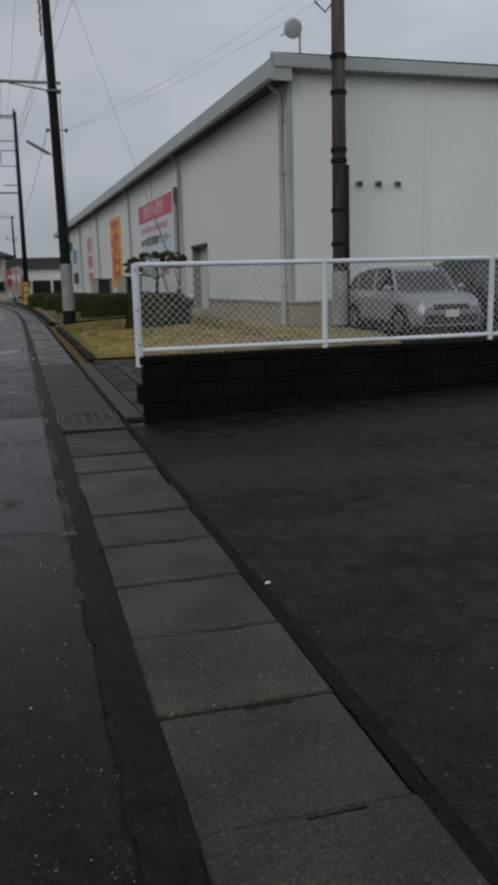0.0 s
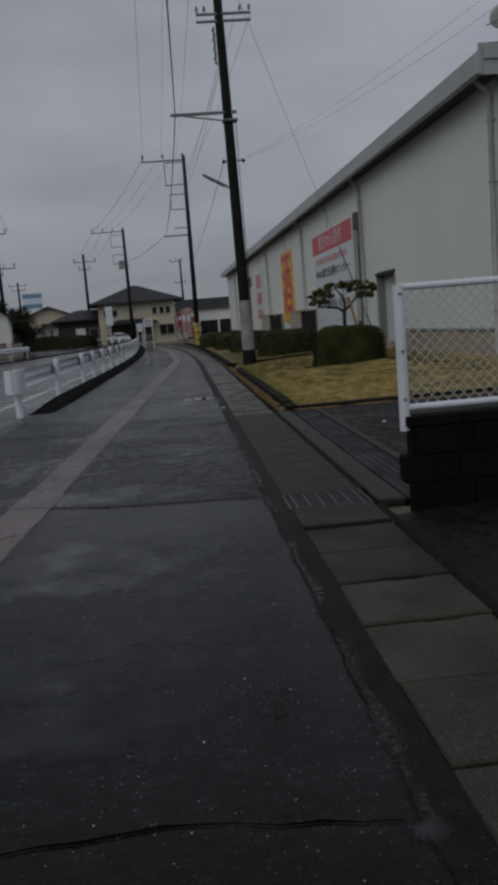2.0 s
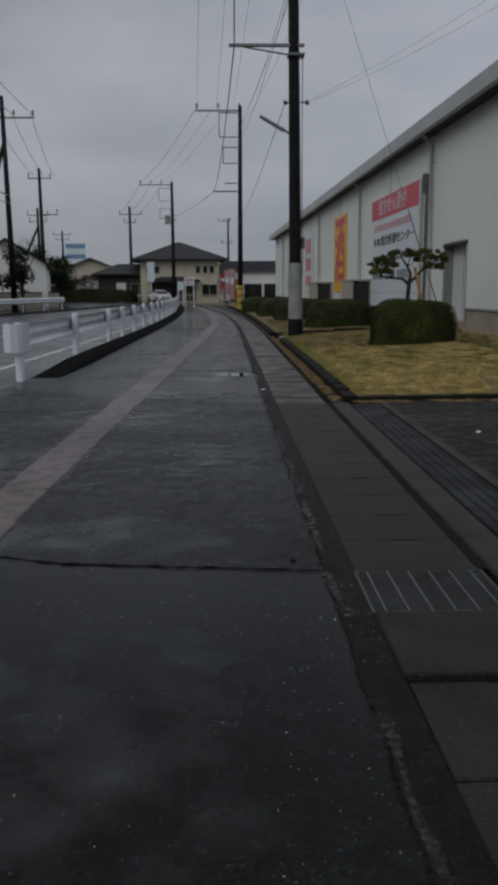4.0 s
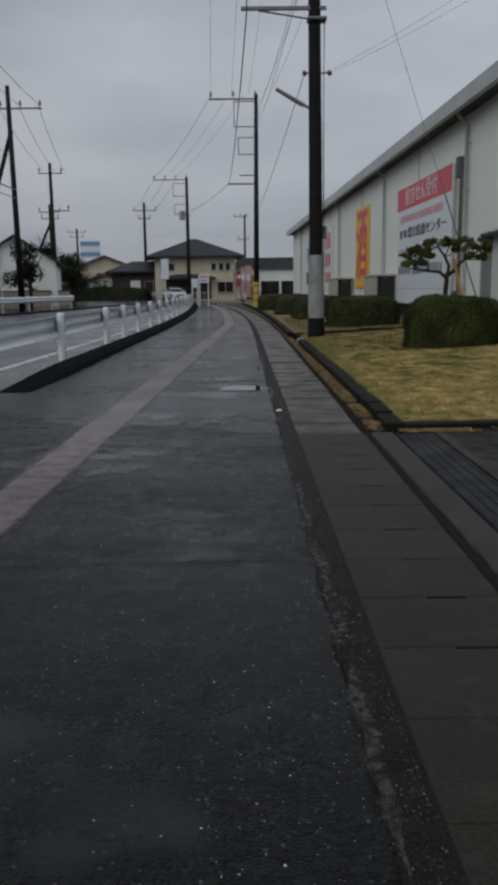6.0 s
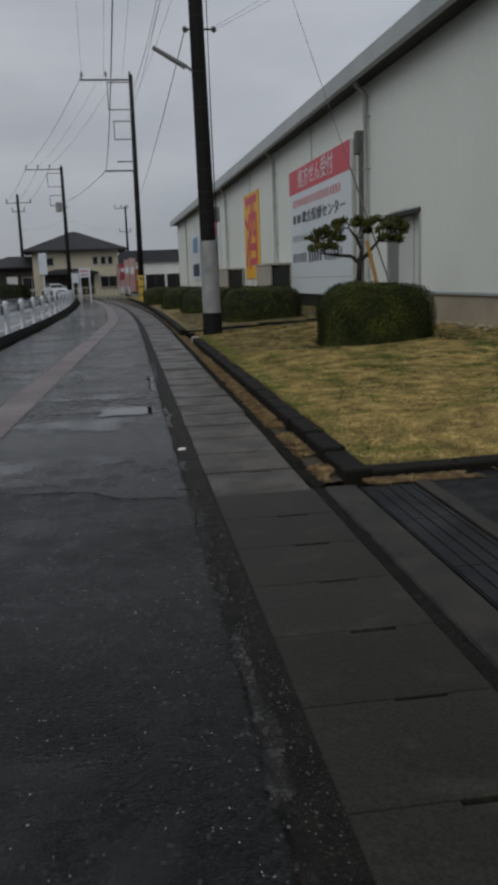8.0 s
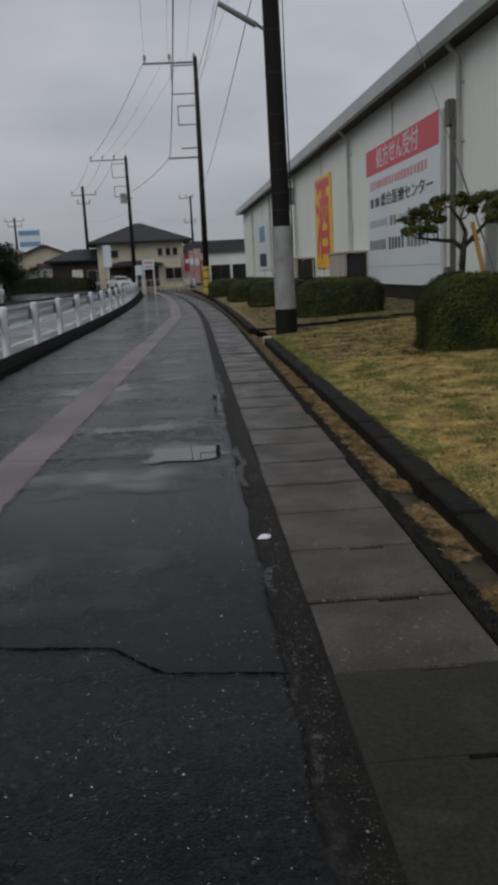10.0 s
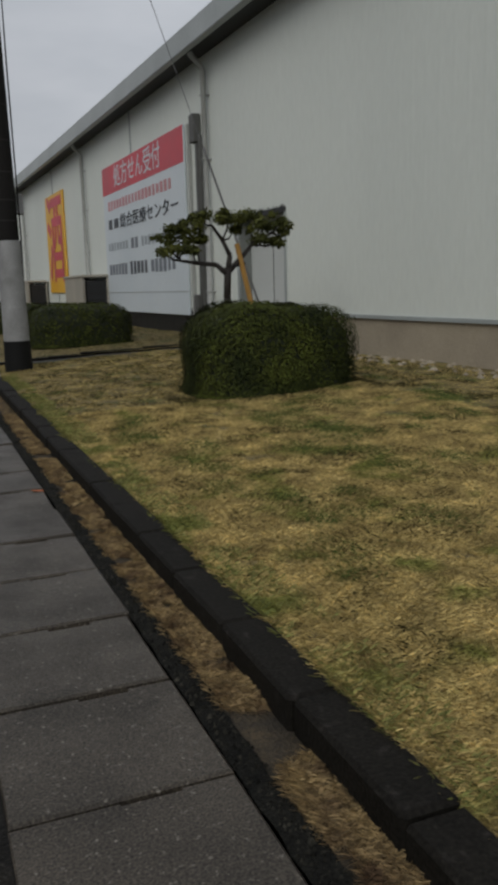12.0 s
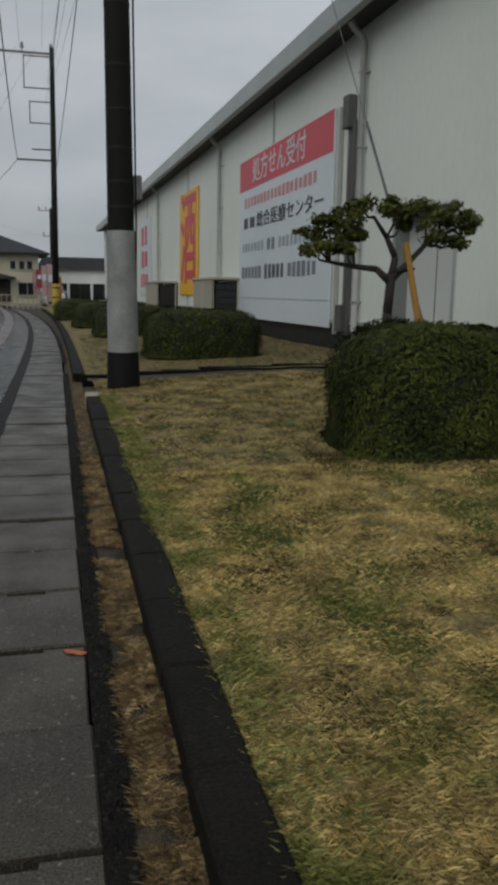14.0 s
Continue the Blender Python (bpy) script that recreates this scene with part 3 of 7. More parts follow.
paint("edge_line", spans(-14, 20, 2) + spans(22, 120, 3), lambda y: -5.05 + 0.040 * y - 0.0003 * max(0, y) ** 2 + 0.7 * bend(y), 0.15, -0.006, PAINT_WHITE, "worn white line along the road edge")
for a, b in ((4, 9), (14, 19), (24, 29), (36, 41), (48, 53)):
    paint("centre_line", spans(a, b, 1), lambda y: -10.6 + 0.03 * y + 0.6 * bend(y), 0.14, -0.006, PAINT_ORANGE, "worn orange centre line on the road")
paint("cross_mark", spans(7.3, 7.55, 0.25), lambda y: -4.95, 0.55, -0.004, PAINT_WHITE, "short worn white cross mark on the road")


def pink_mid(y):
    return -2.10 + 0.040 * min(y, 30) + 0.9 * bend(y)


def soft_strip(name, ys, left, right, z, material, cover, cols=7):
    """A thin coat along y with a cover attribute that runs out towards its two edges."""
    me = bpy.data.meshes.new(name)
    vs, fs, cs = [], [], []
    for i, y in enumerate(ys):
        for k in range(cols):
            t = k / (cols - 1)
            vs.append((left(y) + (right(y) - left(y)) * t, y, z))
            cs.append(cover(y, t))
        if i:
            fs += [((i - 1) * cols + k, (i - 1) * cols + k + 1, i * cols + k + 1, i * cols + k) for k in range(cols - 1)]
    me.from_pydata(vs, [], fs)
    me.attributes.new("cover", "FLOAT", "POINT").data.foreach_set("value", cs)
    me.materials.append(material)
    return new(name, me)


# coarser resurfaced stretch and films of rain on the walkway
patch_bm = bmesh.new()
patch_bm.faces.new([patch_bm.verts.new((x, y, 0.0016)) for x, y in ((-0.12, 0.03), (-0.12, 6.0), (-0.55, 6.06), (-0.75, 6.29), (-1.16, 6.36), (-2.3, 7.1), (-3.55, 7.8), (-3.55, 0.98), (-2.4, 0.56), (-1.45, 0.18))])
bmesh.ops.reverse_faces(patch_bm, faces=patch_bm.faces)
structure(part("asphalt_patch", patch_bm, ASPHALT_COARSE), "coarse dark resurfaced asphalt on the walkway", "pavement")
fg = np.random.default_rng(41)
streaks = [(-3.6, -0.2, 0.25, 1.1, 0.62), (-3.3, -0.25, -3.9, -2.4, 0.50), (-2.8, -0.25, -2.3, -0.6, 0.55), (-3.0, -0.3, 6.5, 7.6, 0.60), (-1.3, -0.2, 2.0, 3.6, 0.40), (-3.4, -1.5, 1.6, 3.4, 0.5), (-3.0, -0.5, 4.2, 5.8, 0.45), (-2.6, -0.8, -6.2, -5.0, 0.45), (-3.4, -0.3, 23.0, 36.0, 0.85)]
for k in range(26):
    ya = 7.8 + 16.0 * (k + fg.random()) / 26
    xa = fg.uniform(-3.2, -0.9)
    streaks.append((xa, min(-0.12, xa + fg.uniform(1.0, 2.6)), ya, ya + fg.uniform(0.3, 0.9), fg.uniform(0.5, 0.95)))
for k, (xa, xb, ya, yb, c) in enumerate(streaks):
    film = soft_strip("wet_film", spans(ya, yb, (yb - ya) / 10), lambda y: xa, lambda y: xb, 0.0024 + 0.00007 * k, ASPHALT_SHEEN,
                      lambda y, t: c * min(1.0, 2.2 * min(t, 1 - t), 3 * min(y - ya, yb - y) / (yb - ya)))
    structure(film, "thin film of rain water on the asphalt", "puddle")

for xa, xb, ya, yb, c in ((-0.85, -0.16, 9.16, 9.76, 0.90), (-0.30, -0.12, 10.3, 12.9, 0.30), (-0.22, -0.02, -4.06, -3.62, 0.33), (-0.22, -0.04, -4.72, -4.28, 0.28)):
    pool = soft_strip("puddle", spans(ya, yb, (yb - ya) / 12), lambda y: xa, lambda y: xb, 0.0066, WATER,
                      lambda y, t: c * min(1.0, 3 * min(t, 1 - t), 4 * min(y - ya, yb - y) / (yb - ya)))
    structure(pool, "shallow puddle of clear rain water by the gutter", "puddle")

band = soft_strip("reddish_band", spans(-7, 20, 0.25) + spans(22, 90, 2), lambda y: pink_mid(y) - 0.23, lambda y: pink_mid(y) + 0.23, 0.0052, PAINT_PINK,
                  lambda y, t: min(1.0, 9 * min(t, 1 - t)) * (0.36 if y < -4.4 else 0.50 if y < -2.6 else 0.74 if y < -0.1 else 0.92 if y > 7.2 else (1.0 if y > 6.0 or y < 1.0 else 0.72)))
structure(band, "worn reddish painted band on the walkway", "road marking")

# concrete gutter edge beside the lids
edge = soft_strip("gutter_edge", spans(-14, 22, 0.06) + spans(24, 130, 3), lambda y: -0.175 + bend(y) + 0.022 * noise.noise((0, y * 3.1, 0)), lambda y: -0.001 + bend(y), 0.0046, CONC_GUTTER,
                  lambda y, t: min(1.3, 4.5 * t))
structure(edge, "stained rough concrete gutter edge", "gutter")
# shallow sheet under the lids, painted black in place of the drain's shaded depth
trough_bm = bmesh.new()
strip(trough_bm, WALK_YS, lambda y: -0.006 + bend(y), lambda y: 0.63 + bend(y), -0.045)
structure(part("drain_channel", trough_bm, DARK_VOID), "shallow black sheet for the shade in the drain under the lids", "drain")
side_bm = bmesh.new()
for y0, y1, w in ((-14, -0.6, 0.06), (0, 6.0, 0.06), (6.05, 22, 0.085)):
    strip(side_bm, spans(y0, y1, 0.05), lambda y: 0.600 + 0.008 * noise.noise((7, y * 9, 0)), lambda y: 0.600 + w * (1 + 0.25 * noise.noise((1, y * 2.3, 0)) + 0.2 * noise.noise((4, y * 9, 0))), lambda y: 0.006 + 0.006 * noise.noise((2, y * 8, 0)))
strip(side_bm, spans(24, 110, 3), lambda y: 0.600 + bend(y), lambda y: 0.70 + bend(y), 0.002)
structure(part("drain_wall", side_bm, MOSS_EDGE), "black mossy concrete wall of the drain", "drain")

# broken mortar; the first two patches paint the pale sky reflection of gutter water
for y0, y1, w, c in ((-5.6, -4.7, 0.08, 0.4), (-4.5, -2.9, 0.07, 0.5), (-2.7, -1.2, 0.05, 0.6), (-0.7, 0.1, 0.07, 0.6), (0.15, 1.5, 0.06, 0.66), (1.4, 2.9, 0.07, 0.55), (2.9, 4.2, 0.07, 0.6), (4.2, 6.4, 0.06, 0.45), (6.6, 7.1, 0.07, 0.75), (8.3, 9.7, 0.07, 0.8), (12.0, 14.5, 0.07, 0.6)):
    patch = soft_strip("mortar_patch", spans(y0, y1, 0.06), lambda y: -0.12 - w * 0.75 + 0.05 * noise.noise((y0, y * 4, 0)), lambda y: -0.12 + w * 0.55 + 0.05 * noise.noise((y0 + 5, y * 4, 0)), 0.0060, MORTAR_SHEEN,
                       lambda y, t: c * min(1.0, 3 * min(t, 1 - t), 6 * min(y - y0, y1 - y)))
    structure(patch, "pale broken mortar and painted water sheen along the gutter edge", "mortar")


def disc(name, x, y, rx, ry, z, material, label, category):
    bm = bmesh.new()
    bm.faces.new([bm.verts.new((x + rx * math.cos(a) * (1 + 0.25 * math.sin(3 * a + x * 9)), y + ry * math.sin(a) * (1 + 0.2 * math.sin(2 * a + y)), z)) for a in np.linspace(0, 2 * math.pi, 19)[:-1]])
    structure(part(name, bm, material), label, category)


# flat black marks lying on the asphalt; the first stands for a dark leaf
for x, y, rx, ry in ((-0.29, 0.17, 0.018, 0.02), (-1.12, -5.52, 0.02, 0.02)):
    disc("pothole", x, y, rx, ry, 0.0078, DARK_VOID, "small flat black mark on the wet asphalt", "hole")

# car park: one dark asphalt sheet, rising a little towards the block wall on its south side
lot_bm = bmesh.new()
for x0, x1, y0, y1, z00, z10, z11, z01 in ((0.662, 4.5, -14, -0.95, 0, 0.10, 0.16, 0.0), (4.5, 45, -14, -0.95, 0.10, 0.10, 0.16, 0.16)):
    lot_bm.faces.new([lot_bm.verts.new(p) for p in ((x0, y0, z00), (x1, y0, z10), (x1, y1, z11), (x0, y1, z01))])
lot_bm.faces.new([lot_bm.verts.new(p) for p in ((1.33, -0.95, 0), (45, -0.95, 0), (45, 11.8, 0.05), (1.33, 11.8, 0.0))])
structure(part("car_park", lot_bm, ASPHALT_LOT), "dark wet asphalt car park", "car park")

# drive crossing: concrete strip, steel trough, concrete rim
structure(part("drive_strip", B((0.665, -0.5, -0.05), (0.87, 6.0, 0.010), 0.012), CONC_DRIVE), "stained concrete strip beside the drain lids", "kerb")
# the floor's black colour holds the shade inside the trough
structure(part("trough_floor", B((0.87, -0.5, -0.08), (1.24, 6.0, -0.025)), DARK_VOID), "black slab for the shade in a drainage trough", "drain")
structure(part("trough_rim", B((1.24, -0.5, -0.05), (1.33, 6.0, 0.008), 0.005), CONC_DRIVE), "narrow concrete rim of the trough", "kerb")
trough = empty("trough_cover", (1.04, 2.7, 0), "dark wet steel grating over a drainage trough", "grating")
for i in range(9):
    part("cover_plate", B((-0.155, -3.2 + i * 0.72, -0.022), (0.185, -2.485 + i * 0.72, -0.004), 0.001), STEEL_PLATE, trough)
    gb = bmesh.new()
    for k in range(5):
        box(gb, (-0.145 + k * 0.075, -3.2 + i * 0.72, -0.004), (-0.135 + k * 0.075, -2.483 + i * 0.72, 0.001))
    part("rib", gb, STEEL_PLATE, trough)

# lawn inside a black kerb, a path to the side door and a second lawn
def lawn_z(x, y):
    f = min(1.0, max(0.0, (y - 6.3) / 1.3))
    return 0.045 + 0.055 * f + 0.12 * f * min(1.0, max(0.0, (x - 1.1) / 3.0)) + 0.006 * math.sin(x * 2.1 + y * 1.3) + 0.008 * math.sin(x * 5 - y * 3.7)


def lawn_sheet(name, x0, x1, y0, y1, step, label):
    bm = bmesh.new()
    grid = [[bm.verts.new((x0(y) + (x1(y) - x0(y)) * t, y, lawn_z(x0(y) + (x1(y) - x0(y)) * t, y)))
             for t in np.linspace(0, 1, 28)] for y in spans(y0, y1, step)]
    for a, b in zip(grid, grid[1:]):
        for i in range(len(a) - 1):
            bm.faces.new((a[i], a[i + 1], b[i + 1], b[i]))
    return structure(part(name, bm, TURF, smooth=True), label, "lawn")


def wall_x(y):
    return 6.3 - 0.031 * (y - 20)


lawn_sheet("lawn", lambda y: 0.98, lambda y: wall_x(y) + 0.1 if y > 11.3 else 7.2, 6.32, 20.1, 0.25, "dormant yellow lawn with green patches inside a kerb")
lawn_sheet("far_lawn", lambda y: 0.86 + 0.5 * bend(y), lambda y: wall_x(y) + 0.1, 20.75, 76, 0.6, "dormant yellow lawn strip along the warehouse")
path_bm = bmesh.new()
xs = spans(0.93, 6.4, 0.25)
rows = [(path_bm.verts.new((x, 20.08, lawn_z(x, 20.1) - 0.012)), path_bm.verts.new((x, 20.78, lawn_z(x, 20.75) - 0.03))) for x in xs]
for a, b in zip(rows, rows[1:]):
    path_bm.faces.new((a[0], b[0], b[1], a[1]))
structure(part("side_path", path_bm, CONC_DRIVE), "narrow damp concrete path to the side door", "path")
soil_bm = bmesh.new()
strip(soil_bm, spans(6.15, 22, 1) + spans(24, 76, 3), lambda y: 0.66 + bend(y), lambda y: 0.86 + 0.5 * bend(y), -0.004)
structure(part("soil_strip", soil_bm, SOIL), "narrow soil strip with dry grass beside the lids", "soil")



# cracks and patch joints across the walkway
def crack(x0, y0, x1, y1, w, seed, wob=0.03):
    g = np.random.default_rng(seed)
    n = 30
    bm = bmesh.new()
    rows = []
    off, wob = 0.0, wob * min(1.0, math.hypot(x1 - x0, y1 - y0) / 3)
    for i in range(n + 1):
        t = i / n
        off = 0.8 * off + g.normal(0, wob * 0.5)
        ww = w * (0.4 + g.random())
        x, y = x0 + (x1 - x0) * t, y0 + (y1 - y0) * t + off
        rows.append((bm.verts.new((x, y - ww / 2, 0.0055)), bm.verts.new((x, y + ww / 2, 0.0055))))
    for a, b in zip(rows, rows[1:]):
        bm.faces.new((a[0], b[0], b[1], a[1]))
    structure(part("crack", bm, CRACK), "dark open crack across the asphalt", "crack")


for n, c in enumerate(((-3.6, -4.09, -0.2, -4.33, 0.012), (-1.45, 0.18, -0.16, 0.03, 0.020), (-2.4, 0.56, -1.45, 0.18, 0.016), (-3.5, 0.96, -2.4, 0.56, 0.012), (-1.16, 6.36, -0.75, 6.29, 0.014), (-0.75, 6.29, -0.556, 6.07, 0.016), (-0.556, 6.07, -0.14, 6.0, 0.012),
                       (-2.3, 7.1, -1.16, 6.36, 0.010), (-2.6, 9.76, -0.68, 9.41, 0.012), (-2.6, 14.2, -0.3, 14.0, 0.010), (-2.9, 2.4, -0.3, 2.5, 0.006))):
    crack(*c, n)
# pale loose chips on the asphalt
g = np.random.default_rng(5)
cv, cf = [], []
for i in range(8000):
    x, y, s = -0.02 - 3.0 * g.random() ** 1.5, (g.uniform(-7.5, 13) if i % 5 else g.uniform(0.2, 6.3)), g.uniform(0.0006, 0.0020) * (1.9 if g.random() < 0.05 else 1)
    k = len(cv)
    cv += [(x - s, y - s * 0.7, 0.002), (x + s, y - s, 0.002), (x + s * 0.8, y + s, 0.002), (x - s, y + s * 0.9, 0.002), (x, y, 0.002 + s)]
    cf += [(k, k + 1, k + 4), (k + 1, k + 2, k + 4), (k + 2, k + 3, k + 4), (k + 3, k, k + 4)]
tagged(raw("gravel_chips", cv, cf, SPECK), "small pale stone chips scattered on the asphalt", "gravel", kind="stuff")
gv, gf = [], []
for i in range(3000):
    x, y, s = -0.02 - abs(g.normal(0, 0.06)), g.uniform(-1, 11), g.uniform(0.0008, 0.0026) * (2.0 if i % 9 == 0 else 1)
    k = len(gv)
    gv += [(x - s, y - s * 0.7, 0.005), (x + s, y - s, 0.005), (x + s * 0.8, y + s, 0.005), (x - s, y + s * 0.9, 0.005), (x, y, 0.006 + s)]
    gf += [(k, k + 1, k + 4), (k + 1, k + 2, k + 4), (k + 2, k + 3, k + 4), (k + 3, k, k + 4)]
tagged(raw("gutter_grit", gv, gf, GRIT), "brown grit washed along the gutter edge", "grit", kind="stuff")

rv, rf = [], []
for i in range(2600):
    x, y, s = 0.605 + 0.085 * g.random(), 6.0 + 9.0 * g.random(), g.uniform(0.0015, 0.006) * (1.8 if g.random() < 0.06 else 1)
    k = len(rv)
    rv += [(x - s, y - s * 0.7, 0.004), (x + s, y - s, 0.004), (x + s * 0.8, y + s, 0.004), (x - s, y + s * 0.9, 0.004), (x + s * 0.2, y, 0.010 + s)]
    rf += [(k, k + 1, k + 4), (k + 1, k + 2, k + 4), (k + 2, k + 3, k + 4), (k + 3, k, k + 4)]
tagged(raw("drain_rubble", rv, rf, RUBBLE), "dark crumbled concrete along the drain wall", "rubble", kind="stuff")

# black asphalt berm under the guard rail
berm_bm = bmesh.new()
prev = None
for y in spans(9.3, 70, 1.2):
    c = rail_x(y) + 0.32
    ring = [berm_bm.verts.new((c + dx, y, z)) for dx, z in ((-0.28, -0.02), (-0.22, 0.10 * min(1, (y - 9.2) / 3)), (0.12, 0.11 * min(1, (y - 9.2) / 3)), (0.22, 0.07 * min(1, (y - 9.2) / 3)), (0.27, -0.02))]
    if prev:
        for i in range(4):
            berm_bm.faces.new((prev[i], prev[i + 1], ring[i + 1], ring[i]))
    prev = ring
structure(part("asphalt_berm", berm_bm, BERM), "black asphalt berm under the guard rail", "kerb")

# ---- warehouse ----
WH = empty("warehouse", (6.25, 20, 0), "long pale grey-green metal-clad warehouse with a grey roof edge", "building", turn=1.776)
WALL_TOP, SKIRT = 6.42, 0.80


def ribbed(y0, y1, z0, z1, axis="y", at=0.0, pitch=0.30, depth=0.0016):
    """Ribbed cladding sheet along local y (at local x) or along local x (at local y)."""
    v, f = [], []
    n = max(1, round((y1 - y0) / pitch))
    for i in range(n):
        a = y0 + (y1 - y0) * i / n
        p = (y1 - y0) / n
        for du, dn in ((0, 0), (0.70, 0), (0.78, depth), (0.92, depth), (1.0, 0)):
            u = a + du * p
            for z in (z0, z1):
                v.append((at - dn, u, z) if axis == "y" else (u, at - dn, z))
    k = len(v) // 2
    for i in range(k - 1):
        f.append((2 * i, 2 * i + 1, 2 * i + 3, 2 * i + 2))
    return v, f


Y0, Y1, XD = -8.6, 58.0, 26.0
D0, D1, DZ0, DZ1 = -0.27, 1.84, 0.42, 2.65
for a, b, z0, z1 in ((Y0, D0, SKIRT, WALL_TOP), (D0, D1, DZ1, WALL_TOP), (D1, Y1, SKIRT, WALL_TOP)):
    raw("wall_sheet", *ribbed(a, b, z0, z1), SIDING, WH)
raw("wall_sheet", *ribbed(0.0, XD, SKIRT, WALL_TOP, "x", Y0), SIDING, WH)
part("north_wall", B((0, Y1 - 0.2, 0.2), (XD, Y1, WALL_TOP)), SIDING, WH)
part("east_wall", B((XD - 0.2, Y0 + 0.05, 0.2), (XD, Y1 - 0.2, WALL_TOP)), SIDING, WH)
part("backing", B((0.05, Y0 + 0.06, SKIRT), (0.2, D0 - 0.02, WALL_TOP)), SIDING, WH)
part("backing", B((0.05, D1 + 0.02, SKIRT), (0.2, Y1 - 0.2, WALL_TOP)), SIDING, WH)
# the stretch past the door gets darker concrete to paint its shadow
for a, b, stuff in ((Y0, D0, CONC_BASE), (D1, Y1, CONC_EDGE)):
    part("plinth", B((0.02, a + 0.02, 0.0), (0.25, b, SKIRT - 0.02), 0.01), stuff, WH, "weathered concrete plinth, painted dark for shade past the door")
    part("drip_edge", B((-0.035, a, SKIRT - 0.03), (0.03, b, SKIRT + 0.03), 0.005), SIDING_TRIM, WH)
part("plinth", B((0.25, Y0 + 0.02, 0.0), (XD, Y0 + 0.25, SKIRT - 0.02), 0.01), CONC_BASE, WH)
part("drip_edge", B((-0.035, Y0 - 0.035, SKIRT - 0.03), (XD, Y0 + 0.0, SKIRT + 0.03), 0.005), SIDING_TRIM, WH)
# eave: boxed gutter, soffit with the eave's shadow in its colour, roof sheet
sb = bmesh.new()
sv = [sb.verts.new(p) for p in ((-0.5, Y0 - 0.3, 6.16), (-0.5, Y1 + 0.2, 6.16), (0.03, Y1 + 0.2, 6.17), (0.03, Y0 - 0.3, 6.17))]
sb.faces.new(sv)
part("soffit", sb, SOFFIT, WH, "sloping soffit coloured dark for the eave's shade")
part("gutter_box", B((-0.62, Y0 - 0.32, 6.11), (-0.46, Y1 + 0.22, 6.56), 0.02), ROOF_EDGE, WH, "grey boxed eave gutter")
rb = bmesh.new()
r0 = [rb.verts.new(p) for p in ((-0.60, Y0 - 0.32, 6.56), (-0.60, Y1 + 0.22, 6.56), (-0.30, Y1 + 0.22, 6.76), (-0.30, Y0 - 0.32, 6.73))]
r1 = [rb.verts.new(p) for p in ((XD, Y0 - 0.32, 6.80), (XD, Y1 + 0.22, 6.80))]
rb.faces.new(r0), rb.faces.new((r0[3], r0[2], r1[1], r1[0]))
part("roof", rb, ROOF_EDGE, WH, "grey metal roof sheet")
part("fascia", B((-0.45, Y0 - 0.34, 6.40), (XD, Y0 - 0.02, 6.70), 0.015), ROOF_EDGE, WH, "grey metal fascia")
part("gable_stop", B((-0.55, Y0 - 0.30, 6.10), (0.0, Y0 - 0.26, 6.74), 0.005), ROOF_EDGE, WH)
part("corner_trim", B((-0.03, Y0 - 0.03, SKIRT), (0.09, Y0 + 0.09, 6.3), 0.01), SIDING_TRIM, WH)
for x in (3.85, 9.9, 15.9):
    part("wall_joint", B((x - 0.05, Y0 - 0.04, SKIRT), (x + 0.05, Y0 - 0.018, 6.32)), SIDING, WH)
for i, x in enumerate((1.88, 2.42, 2.97)):
    vb = rod(bmesh.new(), (x, Y0 + 0.02, 3.78), (x, Y0 - 0.16, 3.74), 0.06, 0.07, 12)
    part("vent_hood", vb, PIPE_DARK, WH, "small round vent hood")
for y in (-8.35, 3.27, 15.0, 28.0, 38.6, 49.6):
    pb = bmesh.new()
    path_tube(pb, [(-0.40, y, 6.14), (-0.34, y, 6.05), (-0.17, y, 5.90), (-0.12, y, 5.80), (-0.12, y, 3.0), (-0.12, y, 0.12)], 0.062, 10)
    dp = part("downpipe", pb, PIPE, WH, "grey round downpipe", smooth=True)
    for z in (1.2, 2.6, 4.0, 5.3):
        part("pipe_clip", B((-0.19, y - 0.068, z), (0.0, y + 0.068, z + 0.025)), PIPE, dp)
for y in (9.3, 20.9, 32.3, 43.8):
    part("wall_joint", B((-0.030, y - 0.03, SKIRT), (-0.014, y + 0.03, 6.3)), SIDING_TRIM, WH)
# door recess; ceiling and lintel are coloured dark for the shadow at its top
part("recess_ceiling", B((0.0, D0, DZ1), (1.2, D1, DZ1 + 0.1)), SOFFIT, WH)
part("recess_north", B((0.0, D1, DZ0), (1.2, D1 + 0.1, DZ1)), DOOR_SIDE, WH)
part("recess_south", B((0.0, D0 - 0.1, DZ0), (1.2, D0, DZ1)), DOOR_SIDE, WH)
part("recess_floor", B((-0.25, D0 - 0.05, 0.0), (1.2, D1 + 0.05, DZ0), 0.01), CONC_BASE, WH, "concrete door step")
lf = part("door", B((0.27, D0, DZ0), (0.35, D1, DZ1), 0.004), DOOR_WHITE, WH, "white steel double door")
part("door_joint", B((0.262, 0.775, DZ0), (0.272, 0.795, DZ1)), PIPE_DARK, lf)
part("door_handle", B((0.22, 0.06, 1.35), (0.27, 0.10, 1.55), 0.008), METAL_GREY, lf)
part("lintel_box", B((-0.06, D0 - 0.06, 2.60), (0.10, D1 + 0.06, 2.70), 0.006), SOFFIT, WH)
part("jamb_trim", B((-0.03, D0 - 0.06, DZ0), (0.03, D0, DZ1), 0.004), SIDING_TRIM, WH)
part("jamb_trim", B((-0.03, D1, DZ0), (0.03, D1 + 0.06, DZ1), 0.004), SIDING_TRIM, WH)
